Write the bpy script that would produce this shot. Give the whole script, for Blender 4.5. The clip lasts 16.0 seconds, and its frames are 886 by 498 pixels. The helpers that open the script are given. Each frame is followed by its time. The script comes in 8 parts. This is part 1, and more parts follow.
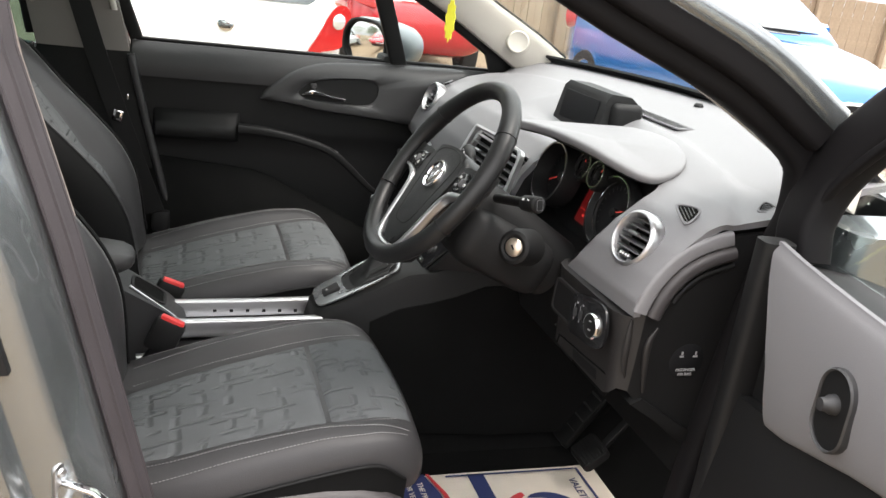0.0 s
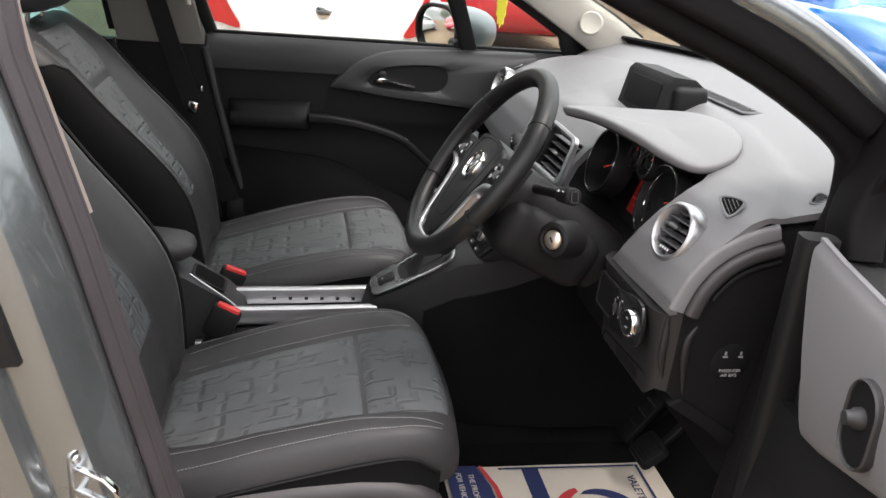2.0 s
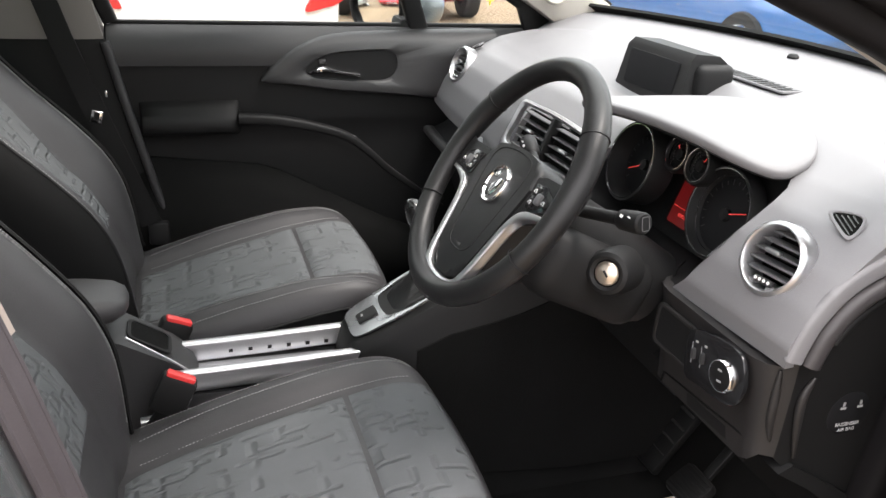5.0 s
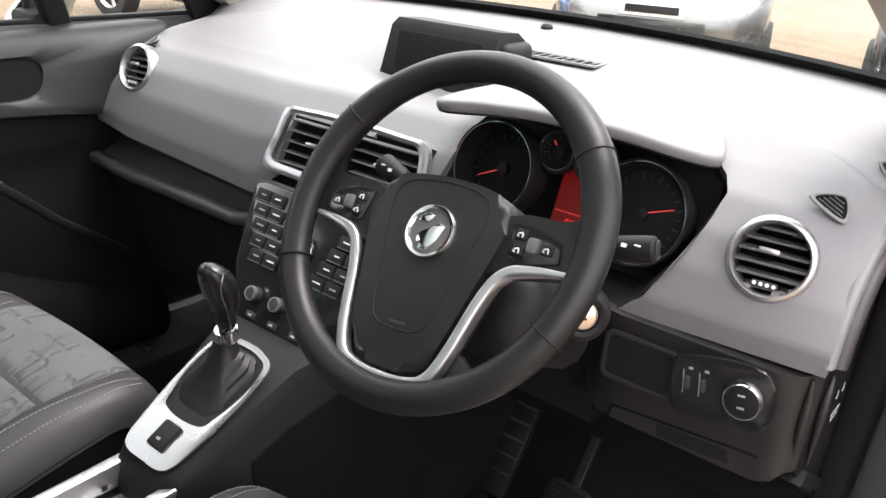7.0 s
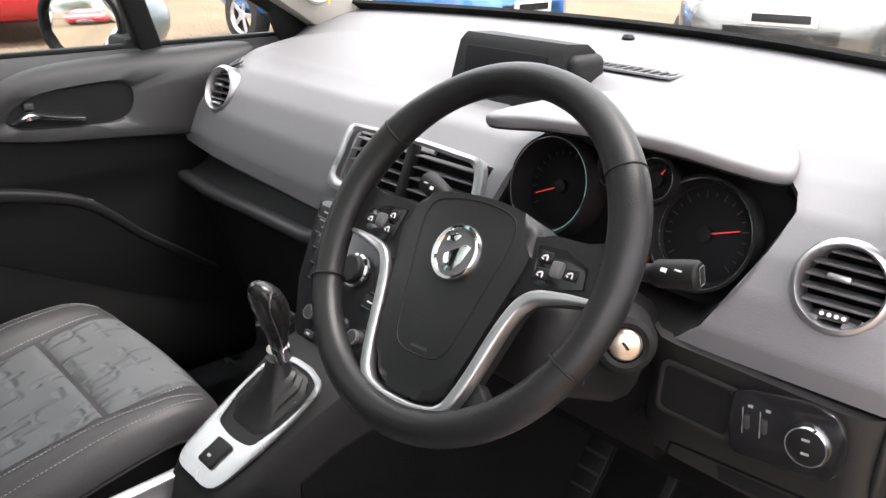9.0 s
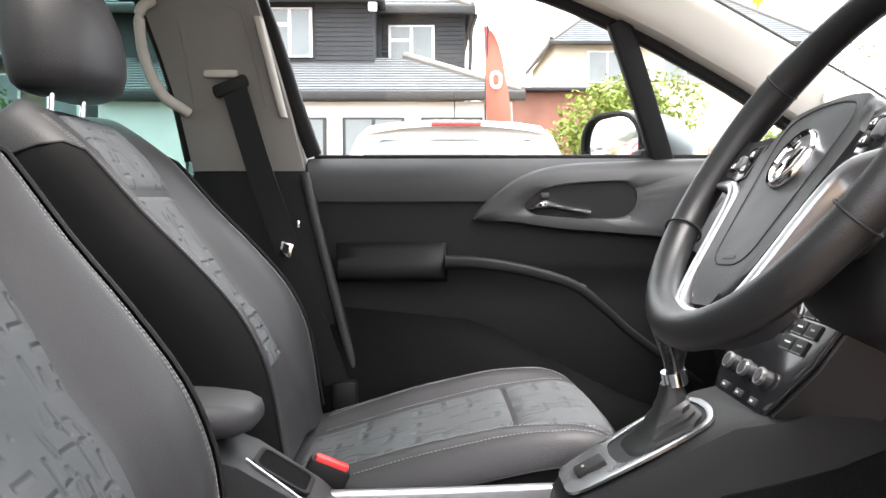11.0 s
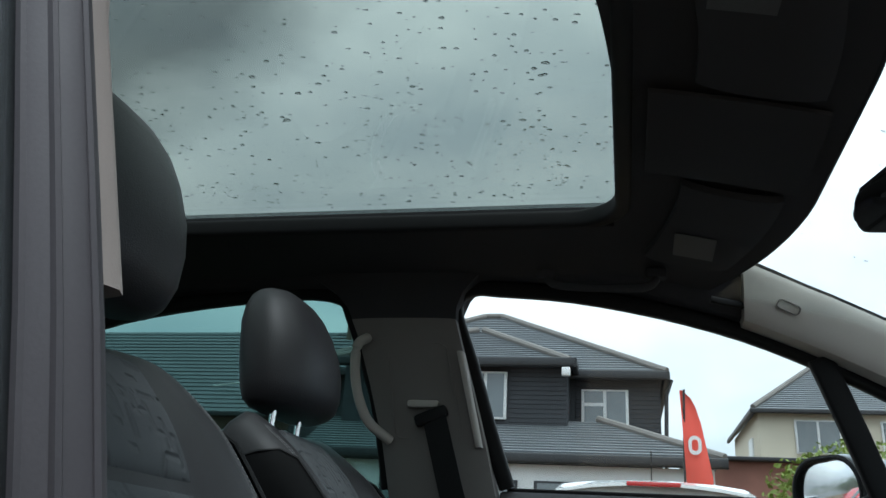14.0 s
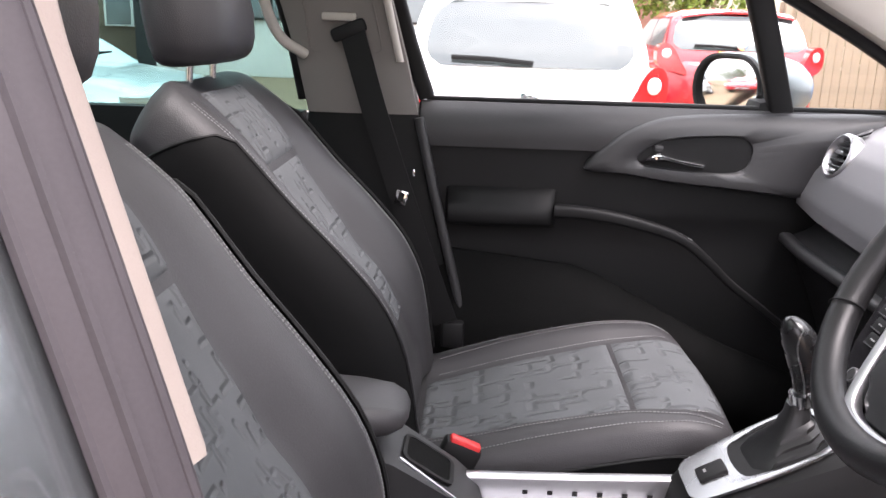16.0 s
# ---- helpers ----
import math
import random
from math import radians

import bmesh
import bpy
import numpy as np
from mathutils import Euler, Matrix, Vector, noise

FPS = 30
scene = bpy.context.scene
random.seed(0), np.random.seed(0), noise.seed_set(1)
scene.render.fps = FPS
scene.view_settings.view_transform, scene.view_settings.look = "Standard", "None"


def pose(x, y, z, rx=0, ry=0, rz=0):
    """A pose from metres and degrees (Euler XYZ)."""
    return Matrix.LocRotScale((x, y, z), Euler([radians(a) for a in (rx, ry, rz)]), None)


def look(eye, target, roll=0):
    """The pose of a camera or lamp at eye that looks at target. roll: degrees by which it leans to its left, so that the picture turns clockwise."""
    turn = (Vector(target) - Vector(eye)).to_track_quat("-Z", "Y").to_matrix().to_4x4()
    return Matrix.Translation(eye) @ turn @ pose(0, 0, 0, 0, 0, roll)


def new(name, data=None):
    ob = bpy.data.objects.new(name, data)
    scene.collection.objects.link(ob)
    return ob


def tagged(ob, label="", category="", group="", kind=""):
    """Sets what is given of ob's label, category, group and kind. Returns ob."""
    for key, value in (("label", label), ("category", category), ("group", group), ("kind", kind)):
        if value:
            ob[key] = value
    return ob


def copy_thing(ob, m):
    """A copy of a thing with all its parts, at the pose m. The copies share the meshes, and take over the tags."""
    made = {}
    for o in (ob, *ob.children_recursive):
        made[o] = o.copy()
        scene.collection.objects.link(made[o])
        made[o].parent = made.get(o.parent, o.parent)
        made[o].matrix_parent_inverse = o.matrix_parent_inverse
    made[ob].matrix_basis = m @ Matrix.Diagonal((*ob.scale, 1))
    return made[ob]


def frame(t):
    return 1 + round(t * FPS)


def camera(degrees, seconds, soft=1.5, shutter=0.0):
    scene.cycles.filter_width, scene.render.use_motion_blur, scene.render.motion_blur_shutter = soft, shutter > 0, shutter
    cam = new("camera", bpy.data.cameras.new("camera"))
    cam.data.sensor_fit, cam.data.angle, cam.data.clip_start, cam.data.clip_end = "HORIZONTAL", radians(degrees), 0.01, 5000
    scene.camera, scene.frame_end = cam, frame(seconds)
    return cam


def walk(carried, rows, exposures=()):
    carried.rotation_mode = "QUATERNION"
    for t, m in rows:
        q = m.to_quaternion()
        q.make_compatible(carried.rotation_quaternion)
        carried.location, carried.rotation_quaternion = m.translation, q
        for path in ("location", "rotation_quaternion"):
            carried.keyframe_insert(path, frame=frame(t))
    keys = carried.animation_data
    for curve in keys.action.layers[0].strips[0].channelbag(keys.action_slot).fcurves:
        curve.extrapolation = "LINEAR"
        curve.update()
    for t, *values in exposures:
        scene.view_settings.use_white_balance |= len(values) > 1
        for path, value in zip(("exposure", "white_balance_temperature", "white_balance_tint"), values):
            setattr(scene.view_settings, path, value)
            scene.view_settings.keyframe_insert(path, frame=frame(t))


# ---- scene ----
cam = camera(55.6, 16.0)
PATH = [
    (0, (-0.456, -1.786, 1.407), (0.161, 0.005, 0.764), 7.6),
    (0.5, (-0.363, -1.804, 1.437), (0.164, 0.034, 0.85), 6.5),
    (1, (-0.333, -1.801, 1.446), (0.12, 0.063, 0.88), 4.3),
    (1.5, (-0.324, -1.793, 1.447), (0.079, 0.067, 0.832), 4.1),
    (2, (-0.319, -1.789, 1.432), (0.036, 0.045, 0.719), 5.1),
    (2.5, (-0.318, -1.791, 1.42), (0.003, 0.009, 0.608), 5.5),
    (3, (-0.321, -1.789, 1.421), (-0.034, 0.005, 0.585), 5.2),
    (3.5, (-0.313, -1.768, 1.433), (-0.062, 0.05, 0.639), 4.2),
    (3.7, (-0.311, -1.748, 1.441), (-0.062, 0.085, 0.681), 4.0),
    (5.8, (-0.534, -1.12, 1.363), (0.434, 0.446, 0.582), 3.2),
    (6, (-0.555, -1.048, 1.353), (0.512, 0.454, 0.576), 3.2),
    (6.5, (-0.614, -0.93, 1.352), (0.689, 0.371, 0.57), 3.5),
    (7, (-0.634, -0.872, 1.356), (0.825, 0.267, 0.598), 4.0),
    (7.5, (-0.635, -0.854, 1.356), (0.909, 0.189, 0.629), 3.2),
    (8, (-0.631, -0.849, 1.354), (0.926, 0.182, 0.637), 1.9),
    (8.2, (-0.624, -0.85, 1.359), (0.923, 0.189, 0.633), 1.5),
    (10.3, (-0.357, -1.063, 1.181), (-0.054, 0.827, 0.6), 2.4),
    (10.5, (-0.346, -1.067, 1.129), (-0.121, 0.855, 0.622), 1.9),
    (11, (-0.308, -1.072, 1.008), (-0.277, 0.924, 0.886), -0.1),
    (11.5, (-0.296, -1.108, 0.937), (-0.428, 0.87, 1.199), 0.6),
    (12, (-0.289, -1.125, 0.945), (-0.561, 0.792, 1.445), 1.3),
    (12.5, (-0.303, -1.124, 0.94), (-0.645, 0.73, 1.605), 2.2),
    (13, (-0.308, -1.113, 0.94), (-0.681, 0.701, 1.692), 2.8),
    (13.5, (-0.305, -1.108, 0.941), (-0.706, 0.689, 1.717), 2.9),
    (14, (-0.310, -1.102, 0.934), (-0.722, 0.722, 1.64), 3.4),
    (14.5, (-0.329, -1.063, 0.937), (-0.707, 0.836, 1.432), 3.3),
    (15, (-0.352, -0.992, 0.987), (-0.656, 0.981, 1.107), 2.6),
    (15.5, (-0.386, -0.981, 1.101), (-0.584, 0.993, 0.854), 2.0),
    (16, (-0.448, -1.072, 1.256), (-0.518, 0.858, 0.736), 1.7),
]
EXPOSURES = [(0, 2.14, 6750, 13), (1.5, 1.86, 6700, 13), (2.0, 1.83, 6700, 15), (2.5, 2.12, 6700, 19), (3.0, 2.3, 6700, 18), (3.7, 2.42, 6750, 15), (5.8, 2.4, 6700, 16), (7.0, 2.5, 6700, 18),
             (7.6, 2.58, 6700, 18), (8.2, 2.48, 6700, 18), (10.3, 2.8, 6700, 18), (11.0, 3.0, 6600, 17), (11.5, 2.5, 6500, 14), (12.0, 1.7, 6650, 12), (12.5, 0.8, 6000, 6), (14.4, 0.7, 5650, 4),
             (14.7, 0.8, 5800, 6), (15.0, 1.3, 6200, 14), (15.25, 2.05, 6500, 20), (15.5, 2.48, 6550, 25), (16, 2.75, 6550, 25)]
walk(cam, [(t, look(eye, target, roll)) for t, eye, target, roll in PATH], EXPOSURES)

# ---------------- world and light: bright overcast day ----------------
world = bpy.data.worlds.new("overcast_sky")
scene.world = world
world.use_nodes = True
wn, wl = world.node_tree.nodes, world.node_tree.links
wn.clear()
w_out, w_bg, w_sky = wn.new("ShaderNodeOutputWorld"), wn.new("ShaderNodeBackground"), wn.new("ShaderNodeTexSky")
w_sky.sky_type, w_sky.sun_disc = "NISHITA", False
w_sky.sun_elevation, w_sky.sun_rotation = radians(67), radians(127)
w_sky.air_density, w_sky.dust_density = 1.0, 4.0
w_co, w_map, w_n1, w_ramp, w_mix = (wn.new("ShaderNodeTexCoord"), wn.new("ShaderNodeMapping"), wn.new("ShaderNodeTexNoise"),
                                    wn.new("ShaderNodeValToRGB"), wn.new("ShaderNodeMix"))
w_map.inputs["Scale"].default_value = (1.0, 1.0, 2.2)
w_n1.inputs["Scale"].default_value, w_n1.inputs["Detail"].default_value, w_n1.inputs["Roughness"].default_value = 2.0, 6, 0.55
w_ramp.color_ramp.elements[0].position, w_ramp.color_ramp.elements[0].color = 0.36, (6.6, 6.95, 7.3, 1)
w_ramp.color_ramp.elements[1].position, w_ramp.color_ramp.elements[1].color = 0.62, (10.6, 10.6, 10.4, 1)
w_mix.data_type = "RGBA"
w_mix.inputs[0].default_value = 0.9
wl.new(w_co.outputs["Generated"], w_map.inputs["Vector"])
wl.new(w_map.outputs["Vector"], w_n1.inputs["Vector"])
wl.new(w_n1.outputs["Fac"], w_ramp.inputs["Fac"])
wl.new(w_sky.outputs["Color"], w_mix.inputs["A"])
wl.new(w_ramp.outputs["Color"], w_mix.inputs["B"])
# an overcast sky is brightest overhead; a darker bank of cloud lies to the rear
w_sep, w_lift, w_dot, w_wob, w_bank, w_mul, w_tint = (wn.new("ShaderNodeSeparateXYZ"), wn.new("ShaderNodeMapRange"), wn.new("ShaderNodeVectorMath"), wn.new("ShaderNodeMath"),
                                                      wn.new("ShaderNodeValToRGB"), wn.new("ShaderNodeMath"), wn.new("ShaderNodeVectorMath"))
wl.new(w_co.outputs["Generated"], w_sep.inputs["Vector"])
wl.new(w_sep.outputs["Z"], w_lift.inputs["Value"])
w_lift.inputs["To Min"].default_value, w_lift.inputs["To Max"].default_value = 0.5, 1.3
w_dot.operation = "DOT_PRODUCT"
w_dot.inputs[1].default_value = (-0.467, -0.657, 0.592)
wl.new(w_co.outputs["Generated"], w_dot.inputs[0])
w_wob.operation, w_wob.inputs[1].default_value = "MULTIPLY_ADD", -0.25
wl.new(w_n1.outputs["Fac"], w_wob.inputs[0])
w_off = wn.new("ShaderNodeMath")
w_off.operation, w_off.inputs[1].default_value = "ADD", 0.3
wl.new(w_dot.outputs["Value"], w_off.inputs[0])
wl.new(w_off.outputs["Value"], w_wob.inputs[2])
for q, (pos, lum) in enumerate(((0.13, 1.12), (0.25, 0.42), (0.38, 0.48), (0.62, 1.0))):
    el = w_bank.color_ramp.elements[q] if q < 2 else w_bank.color_ramp.elements.new(pos)
    el.position, el.color = pos, (lum, lum, lum, 1)
wl.new(w_wob.outputs["Value"], w_bank.inputs["Fac"])
w_mul.operation = "MULTIPLY"
wl.new(w_lift.outputs["Result"], w_mul.inputs[0])
wl.new(w_bank.outputs["Color"], w_mul.inputs[1])
w_tint.operation = "SCALE"
wl.new(w_mix.outputs["Result"], w_tint.inputs[0])
wl.new(w_mul.outputs["Value"], w_tint.inputs["Scale"])
wl.new(w_tint.outputs["Vector"], w_bg.inputs["Color"])
wl.new(w_bg.outputs["Background"], w_out.inputs["Surface"])
w_bg.inputs["Strength"].default_value = 0.12

sun_data = bpy.data.lights.new("sun", "SUN")
sun_data.energy, sun_data.angle, sun_data.color = 1.0, radians(25), (1.0, 0.97, 0.92)
sun = new("sun", sun_data)
sun.matrix_world = look((4, -3, 12), (0, 0, 0))


# ---------------- materials ----------------
def mat(name, color, rough=0.5, metal=0.0, var=0.12, scale=8.0, fine=250.0, bump=0.15, dist=0.002, spec=0.5, coat=0.0, emit=None, power=0.0, kind="noise"):
    """A surface with broad mottling, fine grain and relief. scale and fine: features per metre."""
    m = bpy.data.materials.new(name)
    m.use_nodes = True
    n, l = m.node_tree.nodes, m.node_tree.links
    b = n["Principled BSDF"]
    co = n.new("ShaderNodeTexCoord")
    big = n.new("ShaderNodeTexNoise")
    big.inputs["Scale"].default_value, big.inputs["Detail"].default_value = scale, 4
    if kind == "voronoi":
        small = n.new("ShaderNodeTexVoronoi")
        small.inputs["Scale"].default_value = fine
        fac = small.outputs["Distance"]
    else:
        small = n.new("ShaderNodeTexNoise")
        small.inputs["Scale"].default_value, small.inputs["Detail"].default_value = fine, 3
        fac = small.outputs["Fac"]
    for t in (big, small):
        l.new(co.outputs["Object"], t.inputs["Vector"])
    hsv, rng, rng2 = n.new("ShaderNodeHueSaturation"), n.new("ShaderNodeMapRange"), n.new("ShaderNodeMapRange")
    rng.inputs["To Min"].default_value, rng.inputs["To Max"].default_value = 1 - var * 1.6, 1 + var * 1.6
    l.new(big.outputs["Fac"], rng.inputs["Value"])
    mul = n.new("ShaderNodeMath")
    mul.operation = "MULTIPLY"
    rng2.inputs["To Min"].default_value, rng2.inputs["To Max"].default_value = 1 - var, 1 + var
    l.new(fac, rng2.inputs["Value"])
    l.new(rng.outputs["Result"], mul.inputs[0])
    l.new(rng2.outputs["Result"], mul.inputs[1])
    hsv.inputs["Color"].default_value = (*color, 1)
    l.new(mul.outputs["Value"], hsv.inputs["Value"])
    l.new(hsv.outputs["Color"], b.inputs["Base Color"])
    rr = n.new("ShaderNodeMapRange")
    rr.inputs["To Min"].default_value, rr.inputs["To Max"].default_value = max(0.02, rough - 0.08), min(1, rough + 0.08)
    l.new(big.outputs["Fac"], rr.inputs["Value"])
    l.new(rr.outputs["Result"], b.inputs["Roughness"])
    b.inputs["Metallic"].default_value = metal
    b.inputs["Specular IOR Level"].default_value = spec
    b.inputs["Coat Weight"].default_value = coat
    b.inputs["Coat Roughness"].default_value = 0.05
    if bump:
        bp = n.new("ShaderNodeBump")
        bp.inputs["Strength"].default_value, bp.inputs["Distance"].default_value = bump, dist
        l.new(fac, bp.inputs["Height"])
        l.new(bp.outputs["Normal"], b.inputs["Normal"])
    if emit:
        b.inputs["Emission Color"].default_value, b.inputs["Emission Strength"].default_value = (*emit, 1), power
    return m


def glass_mat(name, tint=(1, 1, 1), gloss=1.0, rough=0.0):
    m = bpy.data.materials.new(name)
    m.use_nodes = True
    n, l = m.node_tree.nodes, m.node_tree.links
    n.clear()
    out, tr, gl, mix, fr, pw, ml = (n.new("ShaderNodeOutputMaterial"), n.new("ShaderNodeBsdfTransparent"), n.new("ShaderNodeBsdfGlossy"),
                                    n.new("ShaderNodeMixShader"), n.new("ShaderNodeLayerWeight"), n.new("ShaderNodeMath"), n.new("ShaderNodeMath"))
    tr.inputs["Color"].default_value = (*tint, 1)
    gl.inputs["Roughness"].default_value = rough
    gl.inputs["Color"].default_value = (gloss, gloss, gloss, 1)
    pw.operation, pw.inputs[1].default_value = "POWER", 5.0
    ml.operation, ml.inputs[1].default_value, ml.inputs[2].default_value = "MULTIPLY_ADD", 0.5, 0.02
    l.new(fr.outputs["Facing"], pw.inputs[0])
    l.new(pw.outputs["Value"], ml.inputs[0])
    l.new(ml.outputs["Value"], mix.inputs["Fac"])
    l.new(tr.outputs["BSDF"], mix.inputs[1])
    l.new(gl.outputs["BSDF"], mix.inputs[2])
    l.new(mix.outputs["Shader"], out.inputs["Surface"])
    return m


def fabric_mat(name, color):
    """Woven seat cloth with a pressed pattern of short crossing strokes."""
    m = mat(name, color, rough=0.9, var=0.14, scale=14, fine=900, bump=0.3, dist=0.001, spec=0.2)
    n, l = m.node_tree.nodes, m.node_tree.links
    b = n["Principled BSDF"]
    co = [x for x in n if x.type == "TEX_COORD"][0]
    old = [x for x in n if x.type == "BUMP"][0]
    sep = n.new("ShaderNodeSeparateXYZ")
    l.new(co.outputs["Object"], sep.inputs["Vector"])

    def op(kind, a, b=None, c=None):
        q = n.new("ShaderNodeMath")
        q.operation = kind
        for k, v in enumerate((a, b, c)):
            if v is None:
                continue
            if isinstance(v, (int, float)):
                q.inputs[k].default_value = v
            else:
                l.new(v, q.inputs[k])
        return q.outputs["Value"]

    def soft(value, a, b):
        r = n.new("ShaderNodeMapRange")
        r.interpolation_type = "SMOOTHSTEP"
        r.inputs["From Min"].default_value, r.inputs["From Max"].default_value = a, b
        l.new(value, r.inputs["Value"])
        return r.outputs["Result"]

    wob = n.new("ShaderNodeTexNoise")
    wob.inputs["Scale"].default_value, wob.inputs["Detail"].default_value = 30, 1
    l.new(co.outputs["Object"], wob.inputs["Vector"])
    sway = op("MULTIPLY", op("SUBTRACT", wob.outputs["Fac"], 0.5), 0.006)
    along = op("ADD", op("MULTIPLY", op("SUBTRACT", sep.outputs["Z"], sep.outputs["X"]), 0.85), sway)
    across = op("ADD", sep.outputs["Y"], sway)
    strokes = []
    for u, v, pitch, length, keep in ((across, along, 0.0205, 0.056, 0.48), (along, across, 0.0290, 0.042, 0.42)):
        cell = op("DIVIDE", u, pitch)
        row = op("FLOOR", cell)
        near = op("ABSOLUTE", op("SUBTRACT", op("FRACT", cell), 0.5))
        run = op("ADD", op("DIVIDE", v, length), op("MULTIPLY", row, 0.37))
        col = op("FLOOR", run)
        end = op("ABSOLUTE", op("SUBTRACT", op("FRACT", run), 0.5))
        comb, wn2 = n.new("ShaderNodeCombineXYZ"), n.new("ShaderNodeTexWhiteNoise")
        l.new(row, comb.inputs["X"])
        l.new(col, comb.inputs["Y"])
        l.new(comb.outputs["Vector"], wn2.inputs["Vector"])
        on = op("GREATER_THAN", wn2.outputs["Value"], keep)
        strokes.append(op("MULTIPLY", op("MULTIPLY", soft(near, 0.0074 / pitch, 0.0), soft(end, 0.46, 0.34)), on))
    add = n.new("ShaderNodeMath")
    add.operation = "MAXIMUM"
    l.new(strokes[0], add.inputs[0])
    l.new(strokes[1], add.inputs[1])
    clump, cr = n.new("ShaderNodeTexNoise"), n.new("ShaderNodeMapRange")
    clump.inputs["Scale"].default_value, clump.inputs["Detail"].default_value = 17, 0
    l.new(co.outputs["Object"], clump.inputs["Vector"])
    cr.inputs["From Min"].default_value, cr.inputs["From Max"].default_value = 0.36, 0.46
    l.new(clump.outputs["Fac"], cr.inputs["Value"])
    pressed = op("MULTIPLY", add.outputs["Value"], cr.outputs["Result"])
    bp = n.new("ShaderNodeBump")
    bp.invert = True
    bp.inputs["Strength"].default_value, bp.inputs["Distance"].default_value = 1.0, 0.0042
    l.new(pressed, bp.inputs["Height"])
    l.new(old.outputs["Normal"], bp.inputs["Normal"])
    l.new(bp.outputs["Normal"], b.inputs["Normal"])
    return m


M_PAD = mat("grey_soft_dash", (0.148, 0.1455, 0.152), 0.55, var=0.04, scale=5, fine=700, bump=0.25, dist=0.0006, kind="voronoi")
M_TRIM = mat("dark_grey_trim", (0.023, 0.0228, 0.024), 0.52, var=0.08, fine=800, bump=0.25, dist=0.0005, kind="voronoi")
M_BLACK = mat("black_plastic", (0.0075, 0.0075, 0.0078), 0.58, var=0.1, fine=800, bump=0.2, dist=0.0005, spec=0.24)
M_GLOSS = mat("gloss_black", (0.012, 0.012, 0.013), 0.12, var=0.05, bump=0)
M_CARPET = mat("black_carpet", (0.006, 0.006, 0.006), 0.95, var=0.3, fine=600, bump=0.6, dist=0.003, spec=0.1)
M_LEATHER = mat("dark_leather", (0.034, 0.033, 0.0348), 0.5, var=0.08, scale=6, fine=500, bump=0.3, dist=0.0008, spec=0.34, kind="voronoi")
M_WHEEL = mat("black_leather", (0.0095, 0.0095, 0.010), 0.42, var=0.1, scale=20, fine=700, bump=0.25, dist=0.0006, spec=0.36, kind="voronoi")
M_SIDE = mat("black_seat_side", (0.0042, 0.0042, 0.0044), 0.75, var=0.1, fine=900, bump=0.3, dist=0.001, spec=0.15)
M_FABRIC = fabric_mat("patterned_cloth", (0.088, 0.0925, 0.0965))
M_MARK = mat("dim_print", (0.30, 0.30, 0.30), 0.6, bump=0)
M_STITCH = mat("grey_thread", (0.24, 0.24, 0.24), 0.8, bump=0)
M_SILVER = mat("satin_silver", (0.47, 0.47, 0.48), 0.32, metal=0.9, var=0.05, fine=900, bump=0.05, dist=0.0003)
M_CHROME = mat("chrome", (0.85, 0.85, 0.86), 0.08, metal=1.0, var=0.03, bump=0)
M_PAINT = mat("silver_car_paint", (0.255, 0.278, 0.287), 0.25, metal=0.82, var=0.05, fine=1500, bump=0.04, dist=0.0002, coat=0.9)
M_LABEL = mat("grey_label", (0.075, 0.075, 0.076), 0.7, bump=0)
M_CAP = mat("blue_grey_car_paint", (0.15, 0.175, 0.185), 0.34, metal=0.6, var=0.05, fine=1500, bump=0.04, dist=0.0002, coat=0.5)
# one pale beige plastic: windscreen light and centre pillar shade are in the tones
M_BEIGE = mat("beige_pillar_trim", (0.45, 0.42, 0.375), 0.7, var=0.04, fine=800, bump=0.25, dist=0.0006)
M_BEIGE3 = mat("shaded_pinkish_beige_trim", (0.235, 0.199, 0.176), 0.75, var=0.05, scale=10, fine=800, bump=0.3, dist=0.0008)
M_BEIGE2 = mat("shaded_beige_pillar_trim", (0.18, 0.167, 0.154), 0.75, var=0.04, fine=800, bump=0.25, dist=0.0006)
M_SLAT = mat("grey_slat", (0.085, 0.085, 0.088), 0.4, bump=0)
M_LINER = mat("headliner_cloth", (0.046, 0.046, 0.049), 0.95, var=0.06, fine=900, bump=0.3, dist=0.001, spec=0.2)
M_APSEAL = mat("black_pillar_seal", (0.0058, 0.0053, 0.0058), 0.66, var=0.12, scale=20, fine=400, bump=0.2, dist=0.0006, spec=0.13)
M_COVER = mat("mauve_grey_plastic", (0.034, 0.031, 0.0325), 0.5, var=0.06, fine=900, bump=0.2, dist=0.0005)
M_KNOB = mat("polished_knob", (0.009, 0.009, 0.0095), 0.27, var=0.06, scale=30, fine=700, bump=0.08, dist=0.0004)
M_KNEE = mat("knee_panel_trim", (0.0118, 0.0105, 0.0106), 0.6, var=0.08, fine=800, bump=0.25, dist=0.0005, kind="voronoi")
M_SILVER2 = mat("satin_silver_surround", (0.29, 0.295, 0.30), 0.28, metal=0.9, var=0.06, fine=900, bump=0.05, dist=0.0003)
M_RUBBER = mat("rubber_seal", (0.034, 0.029, 0.0325), 0.6, var=0.15, scale=20, fine=400, bump=0.2, dist=0.0006)
M_GLASS = glass_mat("clear_glass", (0.93, 0.96, 0.95))
M_TINT = glass_mat("tinted_glass", (0.42, 0.55, 0.53))
M_ROOFGLASS = glass_mat("roof_glass", (0.50, 0.53, 0.50))
M_LENS = glass_mat("dial_lens", (0.9, 0.9, 0.9), 0.6)
M_MIRROR = mat("mirror", (0.9, 0.9, 0.9), 0.02, metal=1.0, var=0.01, bump=0)
M_RED = mat("red_plastic", (0.62, 0.03, 0.03), 0.4, bump=0)
